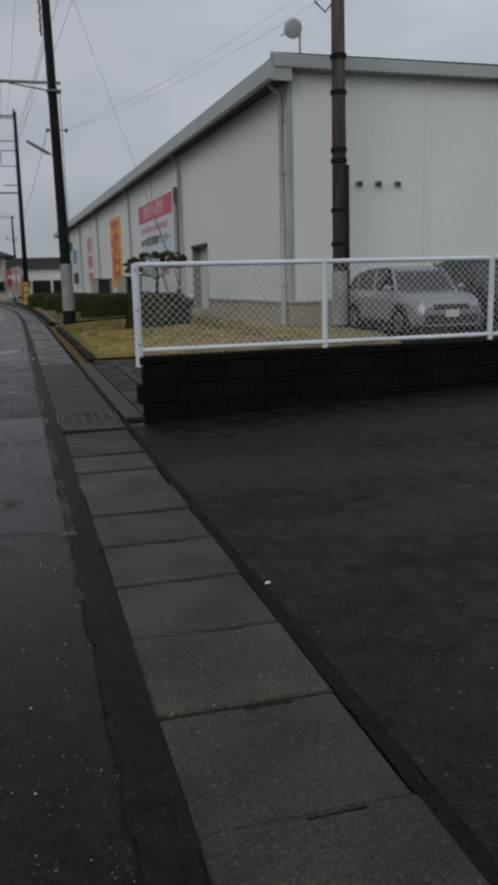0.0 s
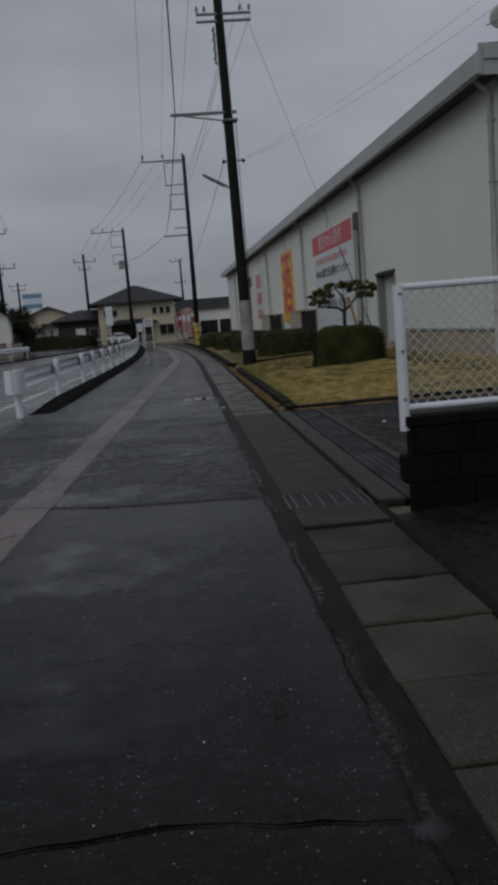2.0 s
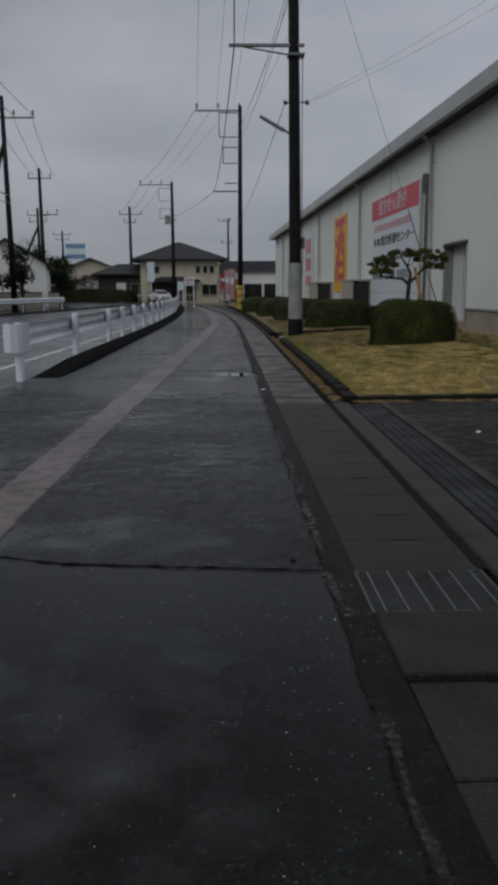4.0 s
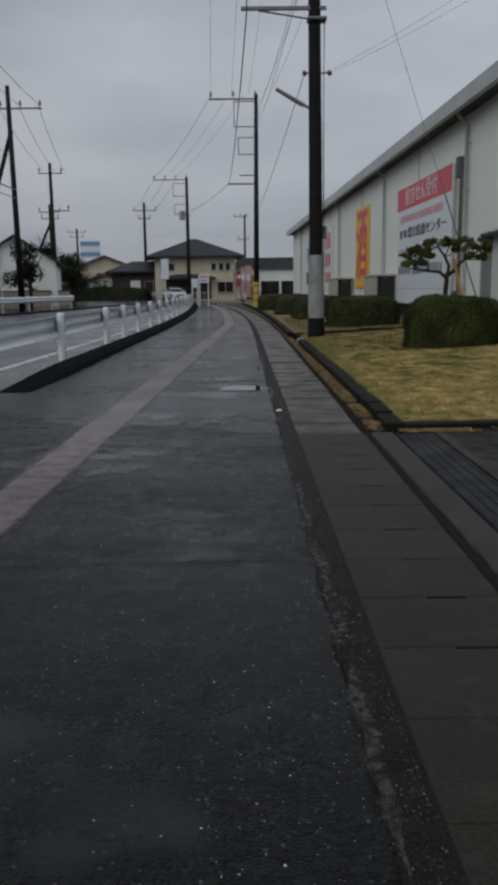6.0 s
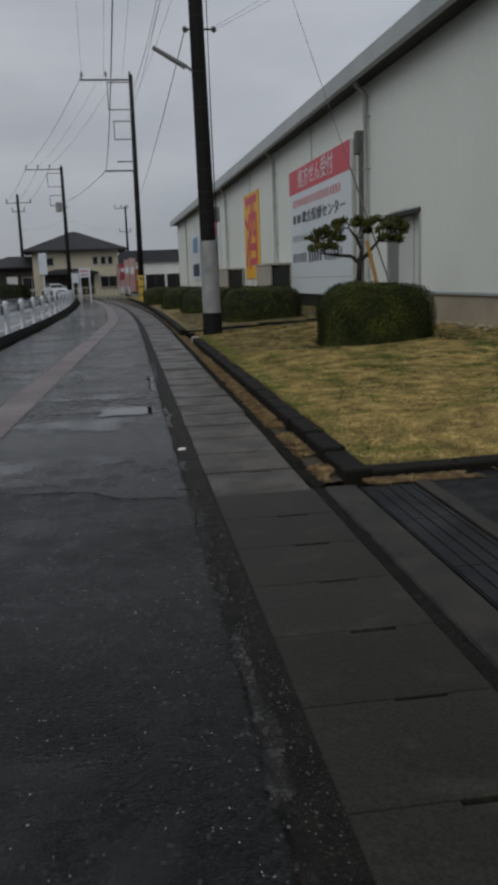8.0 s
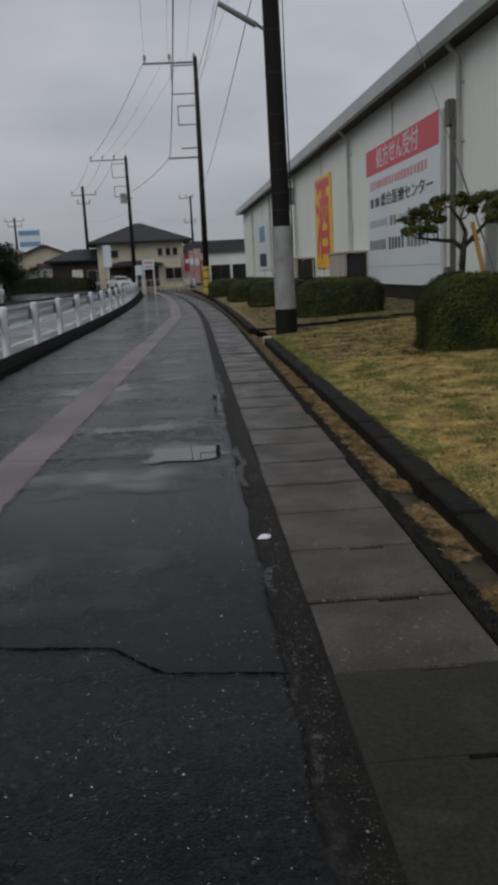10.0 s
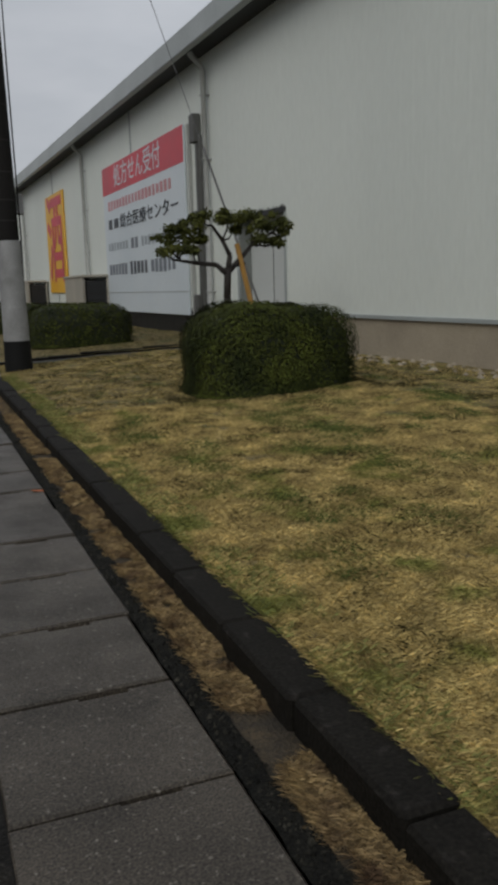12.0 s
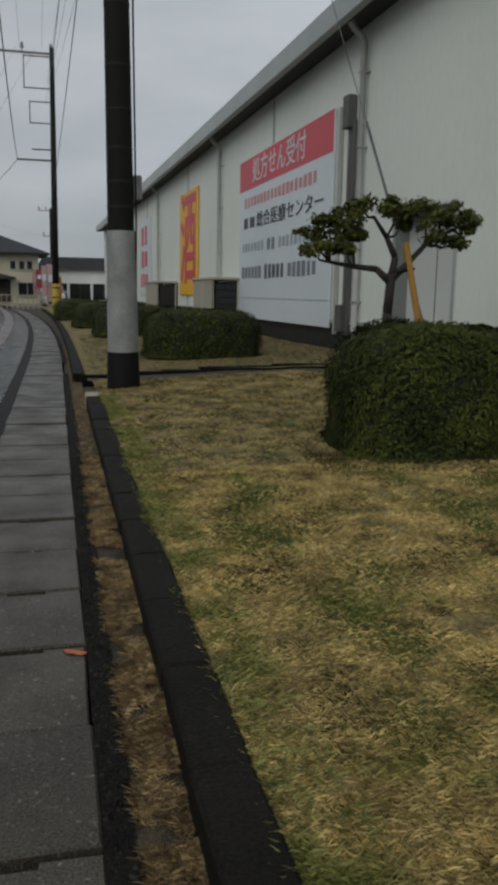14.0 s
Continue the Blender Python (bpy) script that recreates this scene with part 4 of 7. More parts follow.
# conduits and meter box beside the large sign
for y, w, z1, mm in ((4.45, 0.06, 4.95, PIPE), (3.90, 0.13, 5.05, PIPE_DARK), (3.74, 0.06, 4.6, PIPE_DARK)):
    part("cable_duct", B((-0.10, y - w / 2, 0.55), (-0.015, y + w / 2, z1), 0.01), mm, WH)
part("meter_box", B((-0.20, 3.76, 4.45), (-0.02, 4.04, 5.05), 0.02), PIPE_DARK, WH, "dark grey service box")
part("meter_box", B((-0.22, 3.80, 0.62), (-0.02, 4.06, 1.15), 0.02), PIPE_DARK, WH)

FACE = Matrix(((0, 0, -1, 0), (-1, 0, 0, 0), (0, 1, 0, 0), (0, 0, 0, 1)))


def on_wall(x, y, z):
    return Matrix.Translation((x, y, z)) @ FACE


def wall_sign(y0, y1, z0, z1, material, label, name="wall_sign"):
    s = new(name)
    s.matrix_world = WH.matrix_world @ Matrix.Translation((-0.02, (y0 + y1) / 2, (z0 + z1) / 2))
    tagged(s, label, "sign")
    hy, hz = (y1 - y0) / 2, (z1 - z0) / 2
    part("board", B((-0.05, -hy, -hz), (0.0, hy, hz), 0.006), material, s)
    return s, hy, hz


def sign_bars(s, cy, z, width, height, count, material, seed, x=-0.056):
    """Unreadable writing: a row of small uneven bars."""
    g = np.random.default_rng(seed)
    step = width / count
    for i in range(count):
        w = step * g.uniform(0.55, 0.8)
        y = cy + width / 2 - (i + 0.5) * step
        h = height * g.uniform(0.8, 1.0)
        part("lettering", B((x, y - w / 2, z - h / 2), (x + 0.004, y + w / 2, z + h / 2)), material, s)


s, hy, hz = wall_sign(4.80, 12.45, 0.66, 5.01, SIGN_WHITE, "large faded white pharmacy sign with a red heading band")
part("heading_band", B((-0.058, -hy + 0.01, hz - 0.82), (-0.052, hy - 0.01, hz - 0.005)), SIGN_RED, s, "red heading band")
text("heading", "処方せん受付", 0.68, on_wall(-0.064, 0.15, hz - 0.43), SIGN_WHITE, s, 1.12)
sign_bars(s, 0.2, hz - 1.18, 6.2, 0.28, 19, SIGN_PINK, 1)
sign_bars(s, 2.75, hz - 1.73, 1.35, 0.34, 2, INK, 2)
text("heading_line", "総合医療センター", 0.44, on_wall(-0.064, -0.72, hz - 1.74), INK, s, 1.52)
sign_bars(s, 2.35, hz - 2.40, 2.3, 0.26, 7, INK_PALE, 3)
sign_bars(s, 0.55, hz - 2.40, 0.80, 0.34, 2, INK_SOFT, 6)
sign_bars(s, -1.65, hz - 2.40, 3.1, 0.27, 10, INK_PALE, 7)
sign_bars(s, 2.45, hz - 3.09, 2.1, 0.36, 6, INK_SOFT, 4)
sign_bars(s, 0.25, hz - 3.09, 1.8, 0.38, 5, INK, 8)
sign_bars(s, -1.95, hz - 3.09, 2.1, 0.36, 6, INK_SOFT, 9)
part("lower_seam", B((-0.056, -hy, -hz + 0.55), (-0.051, hy, -hz + 0.57)), SIDING_TRIM, s)
s, hy, hz = wall_sign(18.75, 22.4, 1.25, 5.16, SIGN_YELLOW, "yellow sign with one large bold red character", "wall_sign")
text("character", "酒", 3.75, on_wall(-0.064, 0.0, -0.06), SIGN_RED, s, 0.86).data.offset = 0.045
s, hy, hz = wall_sign(31.0, 35.3, 1.2, 5.1, SIGN_WHITE, "white sign with faded red lettering", "wall_sign")
sign_bars(s, 0, 1.1, 2.6, 1.1, 2, SIGN_RED, 6)
sign_bars(s, 0, -0.1, 2.6, 0.9, 2, SIGN_RED, 7)
sign_bars(s, 0, -1.2, 2.8, 0.7, 3, SIGN_RED, 8)
s, hy, hz = wall_sign(40.6, 47.0, 1.3, 4.6, SIGN_WHITE, "faded white and blue sign with a dark picture block", "wall_sign")
part("blue_block", B((-0.057, -1.6, 0.3), (-0.051, 1.6, 1.4)), SIGN_BLUE, s)
part("dark_block", B((-0.057, -2.0, -1.4), (-0.051, 2.0, -0.5)), SIGN_NAVY, s)


def plant_cover(y0, y1, label):
    e = new("equipment_box")
    e.matrix_world = WH.matrix_world @ Matrix.Translation((-0.48, (y0 + y1) / 2, 0))
    tagged(e, label, "equipment box", "covers along the warehouse wall")
    h = (y1 - y0) / 2
    part("cover_wall", B((-0.42, -h, 0.15), (-0.37, h, 1.72), 0.01), BEIGE_BOX, e)
    part("cover_top", B((-0.46, -h - 0.04, 1.72), (0.44, h + 0.04, 1.80), 0.015), BEIGE_BOX, e)
    part("end_panel", B((-0.37, h - 0.05, 0.15), (0.42, h, 1.72)), BEIGE_BOX, e)
    part("unit", B((-0.30, -h + 0.06, 0.2), (0.36, h - 0.3, 1.62), 0.02), CAR_TRIM, e, "dark cooling unit inside")
    for x in (-0.39, 0.38):
        part("post", B((x - 0.03, -h, 0.1), (x + 0.03, -h + 0.06, 1.72)), BEIGE_BOX, e)
    for i in range(6):
        part("slat", B((-0.36, -h + 0.02, 0.4 + i * 0.21), (0.36, -h + 0.05, 0.43 + i * 0.21)), CAR_TRIM, e)


plant_cover(12.4, 15.2, "beige metal cover over a cooling unit beside the wall")
plant_cover(23.2, 26.6, "beige metal cover over a cooling unit beside the wall")
for x, y, z in ((0.75, -7.5, 6.78),):
    a = new("roof_antenna")
    a.matrix_world = WH.matrix_world @ Matrix.Translation((x, y, z - 0.05))
    tagged(a, "thin grey antenna with a dish on the roof edge", "antenna")
    part("mast", Rod((0, 0, 0), (0, 0, 1.15), 0.025), METAL_GREY, a)
    db = bmesh.new()
    bmesh.ops.create_uvsphere(db, u_segments=14, v_segments=8, radius=0.24)
    bmesh.ops.transform(db, matrix=Matrix.Translation((-0.20, -0.05, 0.95)) @ Euler((0.4, 0.5, 0)).to_matrix().to_4x4() @ Matrix.Diagonal((1, 0.22, 1, 1)), verts=db.verts)
    part("dish", db, PIPE, a, smooth=True)
    part("arm", Rod((-0.3, -0.1, 0.85), (-0.62, -0.3, 0.7), 0.015), METAL_GREY, a)

# ---- guard rails, fence, poles ----
def guard_post(y, x, first):
    e = empty("guard_post", (x, y, 0), "white painted steel guard rail post with a cap", "post", "guard rail posts")
    pb = rod(bmesh.new(), (0, 0, -0.05), (0, 0, 0.85), 0.07, 0.07, 14)
    part("tube", pb, WHITE_PAINT, e, smooth=False)
    cb = rod(bmesh.new(), (0, 0, 0.85), (0, 0, 0.885), 0.074, 0.045, 14)
    part("cap", cb, WHITE_PAINT, e)
    part("bracket", B((-0.12, -0.045, 0.54), (-0.06, 0.045, 0.76), 0.006), METAL_GREY, e, "dark bolted bracket")
    for z in (0.58, 0.72):
        part("bolt", Rod((0.06, 0, z), (0.085, 0, z), 0.016, sides=6), METAL_GREY, e)
    return e


BEAM = ((0.0, 0.48), (-0.035, 0.52), (-0.085, 0.55), (-0.085, 0.605), (-0.03, 0.645), (-0.03, 0.685), (-0.085, 0.725), (-0.085, 0.78), (-0.035, 0.815), (0.0, 0.84))


def guard_beam(ys, xf, label):
    bm = bmesh.new()
    prev = None
    for y in ys:
        ring = [bm.verts.new((xf(y) - 0.13 + dx, y, z)) for dx, z in BEAM] + [bm.verts.new((xf(y) - 0.118 + dx, y, z)) for dx, z in reversed(BEAM)]
        if prev:
            for i in range(len(ring)):
                j = (i + 1) % len(ring)
                bm.faces.new((prev[i], ring[i], ring[j], prev[j]))
        prev = ring
    bmesh.ops.recalc_face_normals(bm, faces=bm.faces)
    tagged(part("guard_rail", bm, WHITE_PAINT), label, "guard rail")


def guard_end(x, y, turn):
    """The rounded steel sleeve that closes a rail."""
    e = empty("rail_end", (x, y, 0), "white rounded steel end sleeve of the guard rail", "guard rail end", turn=turn)
    bm = bmesh.new()
    pts = [(-0.16, -0.30), (-0.16, 0.18), (-0.12, 0.28), (-0.02, 0.33), (0.08, 0.29), (0.12, 0.20), (0.12, -0.12)]
    pts += [(x * 0.93, y - 0.008) for x, y in reversed(pts)]
    prism(bm, pts, 0.46, 0.88)
    bmesh.ops.recalc_face_normals(bm, faces=bm.faces)
    part("sleeve", bm, WHITE_PAINT, e)
    bb = bmesh.new()
    for z in (0.52, 0.72):
        for yy in (-0.1, -0.24):
            rod(bb, (0.11, yy, z), (0.15, yy, z), 0.02, sides=6)
    part("bolt", bb, METAL_GREY, e)


first = guard_post(9.0, rail_x(9.0), True)
for y in [13.5, 18.0, 20.6, 23.4, 26.4] + [29.4 + 3 * i for i in range(12)]:
    copy_thing(first, pose(rail_x(y), y, 0.03))
guard_beam(spans(9.0, 64, 1.5), rail_x, "long white corrugated steel guard rail along the road")
guard_end(rail_x(9.0) - 0.02, 8.85, 180)
for y in (0.55, -3.4, -7.4, -11.4):
    copy_thing(first, pose(-3.97, y, 0))
guard_beam([0.55, -3, -8, -13], lambda y: -3.97, "white corrugated steel guard rail at the crossing")
guard_end(-4.12, 0.75, 0)


def far_rail_x(y):
    return -16.4 + 0.122 * (y - 22)


FAR_Z = 0.12
fb = bmesh.new()
strip(fb, spans(-14, 120, 6), lambda y: far_rail_x(y) - 40, lambda y: far_rail_x(y) + 0.5, FAR_Z)
strip(fb, spans(-14, 120, 6), lambda y: far_rail_x(y) + 0.5, lambda y: far_rail_x(y) + 0.52, 0.11)
kb = bmesh.new()
for a, b in zip(spans(-14, 120, 6), spans(-14, 120, 6)[1:]):
    x0, x1 = far_rail_x(a) + 0.5, far_rail_x(b) + 0.5
    kb.faces.new([kb.verts.new(p) for p in ((x0, a, -0.02), (x1, b, -0.02), (x1, b, FAR_Z + 0.002), (x0, a, FAR_Z + 0.002))])
structure(part("far_pavement", fb, ASPHALT_WALK), "dark asphalt ground across the road", "pavement")
structure(part("far_kerb", kb, CONC_EDGE), "low concrete kerb across the road", "kerb")
for y in spans(2, 56, 3.8):
    copy_thing(first, pose(far_rail_x(y), y, FAR_Z, 0, 0, 187))
bm = bmesh.new()
prev = None
for y in spans(-2, 56, 2):
    ring = [bm.verts.new((far_rail_x(y) + 0.13 - dx, y, z + FAR_Z)) for dx, z in BEAM] + [bm.verts.new((far_rail_x(y) + 0.118 - dx, y, z + FAR_Z)) for dx, z in reversed(BEAM)]
    if prev:
        for i in range(len(ring)):
            j = (i + 1) % len(ring)
            bm.faces.new((prev[i], prev[j], ring[j], ring[i]))
    prev = ring
bmesh.ops.recalc_face_normals(bm, faces=bm.faces)
tagged(part("guard_rail", bm, WHITE_PAINT), "long white guard rail on the far side of the road", "guard rail")

# fence of white pipe and chain link, standing on the block wall
FX0, FX1, FY = 0.80, 9.2, -0.84
fence = empty("fence", (FX0, FY, 0.66), "white pipe fence with galvanised chain link on a block wall", "fence")
L = FX1 - FX0
for i, x in enumerate([0, 1.95, 3.9, 5.85, 7.8, L]):
    part("post", Rod((x, 0, -0.06 if i else -0.10), (x, 0, 0.90), 0.038 if i == 0 else 0.030, sides=12), WHITE_PAINT, fence, smooth=False)
for z in (0.885, 0.06):
    part("rail", Rod((0.0, 0, z), (L, 0, z), 0.024, sides=10), WHITE_PAINT, fence)
mv, mf = [], []
gx, hz0, hz1, tw = 0.075, 0.08, 0.86, 0.0027
for k in range(-11, int(L / gx) + 1):
    for sgn in (1, -1):
        xa = k * gx if sgn > 0 else k * gx + (hz1 - hz0)
        xb = xa + sgn * (hz1 - hz0)
        za, zb = hz0, hz1
        lo_x, hi_x = min(xa, xb), max(xa, xb)
        if lo_x < 0.03 or hi_x > L - 0.03:
            pts = []
            for x, z in ((xa, za), (xb, zb)):
                if x < 0.03:
                    z = za + (zb - za) * (0.03 - xa) / (xb - xa)
                    x = 0.03
                if x > L - 0.03:
                    z = za + (zb - za) * (L - 0.03 - xa) / (xb - xa)
                    x = L - 0.03
                pts.append((x, z))
            (xa, za), (xb, zb) = pts
            if abs(xb - xa) < 0.02 or not (hz0 - 0.01 <= za <= hz1 + 0.01 and hz0 - 0.01 <= zb <= hz1 + 0.01):
                continue
        d = Vector((xb - xa, 0, zb - za)).normalized()
        nx, nz = -d.z * tw, d.x * tw
        b0 = len(mv)
        yy = 0.003 * sgn
        mv += [(xa - nx, yy, za - nz), (xa + nx, yy, za + nz), (xb + nx, yy, zb + nz), (xb - nx, yy, zb - nz),
               (xa, yy + tw * 1.5, za), (xb, yy + tw * 1.5, zb)]
        mf += [(b0, b0 + 3, b0 + 2, b0 + 1), (b0 + 1, b0 + 2, b0 + 5, b0 + 4), (b0, b0 + 4, b0 + 5, b0 + 3)]
raw("chain_link", mv, mf, WIRE_MESH, fence, "galvanised chain link mesh")
bb = bmesh.new()
for z in (0.84, 0.45, 0.12):
    rod(bb, (0, -0.045, z), (0, 0.045, z), 0.012, sides=6)
part("bolt", bb, METAL_GREY, fence)

# ---- utility poles ----
def bands(bm, zs, r, h=0.03):
    for z in zs:
        rod(bm, (0, 0, z), (0, 0, z + h), r, sides=16)


def insulator(bm, x, y, z, s=1.0):
    rod(bm, (x, y, z), (x, y, z + 0.10 * s), 0.015 * s, sides=6)
    rod(bm, (x, y, z + 0.08 * s), (x, y, z + 0.15 * s), 0.05 * s, 0.035 * s, 8)
    rod(bm, (x, y, z + 0.15 * s), (x, y, z + 0.22 * s), 0.045 * s, 0.02 * s, 8)


P1 = (1.33, 19.02, 0.10)
p1 = empty("utility_pole", P1, "dark utility pole with a grey guard sheet and black foot", "utility pole")
part("shaft", Rod((0, 0, 1.9), (-0.10, 0.1, 13.4), 0.165, 0.115, 28), POLE_DARK, p1)
part("guard_sheet", Rod((0.012, 0, 0.46), (0, 0, 1.97), 0.195, 0.182, 28), POLE_GREY, p1, "scuffed grey guard sheet")
part("foot", Rod((0.015, 0, -0.1), (0.012, 0, 0.47), 0.215, 0.200, 28), BLACK, p1, "black rubber foot")
for z in (2.25, 2.55, 2.95, 3.4, 3.9, 4.6, 5.3, 6.35, 7.1, 8.0):
    part("steel_band", Rod((-0.0087 * (z - 1.9), 0.0087 * (z - 1.9), z), (-0.0087 * (z - 1.9), 0.0087 * (z - 1.9), z + 0.022), 0.169 - 0.0043 * (z - 1.9), sides=20), BAND, p1)
bm = bmesh.new()
path_tube(bm, [(0.17, -0.06, 0.2), (0.185, -0.06, 2.0), (0.165, -0.05, 4.5), (0.17, -0.05, 7.3)], 0.012, 6)
part("conduit", bm, POLE_DARK, p1)
bm = bmesh.new()
box(bm, (-1.75, -0.05, 7.48), (0.22, 0.03, 7.56), 0.006)
rod(bm, (-1.35, 0, 7.48), (-0.1, 0, 7.28), 0.022, sides=6)
box(bm, (-0.22, -0.2, 7.24), (0.22, 0.2, 7.30), 0.01)
part("cross_arm", bm, METAL_GREY, p1, "steel standoff arm")
bm = bmesh.new()
rod(bm, (-0.14, 0, 5.32), (-0.30, 0, 5.43), 0.03, sides=8)
rod(bm, (-0.30, 0, 5.41), (-0.95, -0.05, 5.77), 0.055, 0.045, 10)
part("street_lamp_arm", bm, METAL_GREY, p1, "grey tube street light")
bm = bmesh.new()
for x in (-0.28, 0.30):
    rod(bm, (0, 0, 6.12), (x, 0, 6.12), 0.02, sides=6)
    rod(bm, (x, -0.06, 6.09), (x, 0.06, 6.15), 0.055, sides=8)
part("cable_clamp", bm, PORCELAIN, p1)
bm = bmesh.new()
for z in (10.05, 10.25):
    box(bm, (-0.75, -0.04, z), (0.85, 0.04, z + 0.06), 0.005)
for x in (-0.72, -0.5, 0.55, 0.82):
    insulator(bm, x, 0, 10.3)
for i in range(8):
    rod(bm, (-0.26 - 0.03 * (i % 2), 0, 8.9 + i * 0.13), (-0.26, 0.05, 9.0 + i * 0.13), 0.04, sides=7)
part("cross_arm", bm, METAL_GREY, p1, "double steel cross arm with insulators")
bm = Rod((-0.85, 0, 11.55), (-0.85, 0, 12.45), 0.33, 0.33, 18)
rod(bm, (-0.85, 0, 11.5), (-0.85, 0, 11.56), 0.28, 0.33, 18)
tr = part("transformer", bm, POLE_GREY, p1, "grey pole transformer drum")
bm = Rod((0.75, 0, 11.75), (0.75, 0, 12.5), 0.30, 0.30, 18)
part("transformer", bm, POLE_GREY, p1)
part("hanger", B((-1.0, -0.06, 12.0), (0.95, 0.06, 12.1)), METAL_GREY, p1)
bm = bmesh.new()
box(bm, (-2.6, -0.05, 12.9), (0.3, 0.05, 12.98), 0.005)
for x in (-2.5, -1.6, -0.7):
    insulator(bm, x, 0, 12.98, 1.3)
part("cross_arm", bm, METAL_GREY, p1)
# small grey meter box strapped to the pole
part("strap_box", B((0.15, 0.02, 2.36), (0.27, 0.16, 2.66), 0.015), POLE_GREY, p1, "grey strapped box")

P0 = (7.45, 10.35, 0.05)
p0 = empty("utility_pole", P0, "weathered brown utility pole with a black sheath beside the car park", "utility pole")
part("shaft", Rod((0, 0, -0.1), (-0.06, 0, 11.5), 0.185, 0.14, 16), POLE_OLD, p0, smooth=True)
part("sheath", Rod((0.10, -0.05, 0.0), (0.10, -0.05, 4.0), 0.125, 0.115, 14), BLACK, p0, "black cable sheath", smooth=True)
part("grey_sheet", Rod((-0.02, -0.03, 0.2), (-0.02, -0.03, 1.5), 0.20, 0.195, 14), POLE_GREY, p0)
for z in (2.1, 2.9, 4.05, 4.3, 5.6, 6.4):
    part("steel_band", Rod((-0.03, 0, z), (-0.03, 0, z + 0.10), 0.195, sides=16), BLACK, p0)
bm = bmesh.new()
path_tube(bm, [(-0.1, 0, 7.7), (-0.35, 0, 7.4), (-0.6, 0, 7.6), (-0.5, 0, 7.95), (-0.15, 0, 8.0)], 0.02, 6)
part("cable_loop", bm, BLACK, p0)


def roadside_pole(at, height, arms, label, r=0.17, yellow=False, strut=None, drum=False, lean=0.0):
    """A concrete line pole; arms: rows of (z from the top, left reach, right reach, insulators)."""
    e = empty("utility_pole", at, label, "utility pole", "line poles")
    part("shaft", Rod((0, 0, -0.2), (lean, 0, height), r, r * 0.62, 14), POLE_FAR, e, smooth=True)
    if yellow:
        part("guard_sheet", Rod((0, 0, 0.1), (0, 0, 1.7), r * 1.12, r * 1.08, 14), YELLOW_GUARD, e, "yellow guard sheet")
        for z in (0.45, 0.95, 1.45):
            part("stripe", Rod((0, 0, z), (0, 0, z + 0.06), r * 1.13, sides=16), BLACK, e)
    for dz, a, b, n in arms:
        bm = bmesh.new()
        box(bm, (-a, -0.05, height - dz - 0.05), (b, 0.05, height - dz + 0.05))
        for i in range(n):
            insulator(bm, -a + 0.1 + (a + b - 0.2) * i / max(1, n - 1), 0, height - dz + 0.05, 2.0)
        part("cross_arm", bm, METAL_GREY, e)
    if drum:
        part("transformer", Rod((-0.55, 0, height * 0.66), (-0.55, 0, height * 0.66 + 0.95), 0.32, sides=14), POLE_GREY, e)
        part("hanger", B((-0.7, -0.05, height * 0.66 + 0.4), (0.4, 0.05, height * 0.66 + 0.5)), METAL_GREY, e)
    if strut:
        part("strut", Rod(strut, (0, 0, height * 0.81), 0.17, 0.13, 12), POLE_FAR, e, "leaning strut pole")
    return e


def bracket(e, z0, z1, reach):
    """A square standoff frame on the left of a pole."""
    bm = bmesh.new()
    box(bm, (-reach, -0.03, z1 - 0.06), (0, 0.03, z1))
    box(bm, (-reach, -0.03, z0), (0, 0.03, z0 + 0.06))
    box(bm, (-reach, -0.03, z0), (-reach + 0.06, 0.03, z1))
    part("bracket", bm, METAL_GREY, e)


q2 = roadside_pole((0.5, 54.2, 0), 13.5, ((0.28, 2.9, 0.15, 3),), "tall dark utility pole with a yellow striped foot", 0.19, True, lean=0.1)
bracket(q2, 11.5, 13.1, 1.35), bracket(q2, 9.8, 10.9, 1.1), bracket(q2, 7.95, 8.05, 1.8), bracket(q2, 8.5, 8.56, 1.0)
q3 = roadside_pole((-6.3, 91, 0), 13.2, ((0.25, 3.6, 0.1, 4),), "tall dark utility pole with a transformer", 0.24, drum=True)
bracket(q3, 11.2, 12.6, 1.5), bracket(q3, 9.3, 10.4, 1.4)
roadside_pole((-12.8, 106.8, 0), 12.2, ((1.0, 1.4, 1.6, 3), (2.0, 0.8, 0.8, 2)), "slim dark utility pole by the houses", 0.24)
roadside_pole((0.06, 117.5, 0), 11.5, ((0.3, 1.5, 0.4, 3), (3.4, 1.0, 0.6, 2)), "slim dark utility pole behind the roadside shop", 0.2)
roadside_pole((-28.9, 144.8, 0), 11.8, ((0.6, 1.6, 1.6, 3), (1.4, 1.2, 1.2, 3)), "slim dark utility pole far along the road", 0.24)
lp1 = roadside_pole((-15.9, 31.8, FAR_Z), 16.4, ((1.5, 0.9, 2.3, 3), (6.4, 0.2, 1.9, 3)), "tall dark utility pole with a strut and transformer", 0.24, strut=(-4.3, -1.4, 0), lean=-0.1)
bm = Rod((-0.42, 0, 9.5), (-0.42, 0, 10.4), 0.3, sides=14)
rod(bm, (0.05, -0.35, 9.5), (0.05, -0.35, 10.3), 0.24, sides=14)
part("transformer", bm, POLE_GREY, lp1)
bm = bmesh.new()
for i in range(5):
    rod(bm, (0.15, 0, 12.6 + 0.28 * i), (0.75 - 0.06 * i, 0, 12.3 + 0.28 * i), 0.04, sides=6)
part("stay_fitting", bm, PORCELAIN, lp1)
bm = bmesh.new()
box(bm, (-0.1, -0.05, 8.50), (1.1, 0.05, 8.60))
rod(bm, (0.9, 0, 8.50), (0.1, 0, 7.65), 0.035, sides=6)
part("cross_arm", bm, METAL_GREY, lp1)
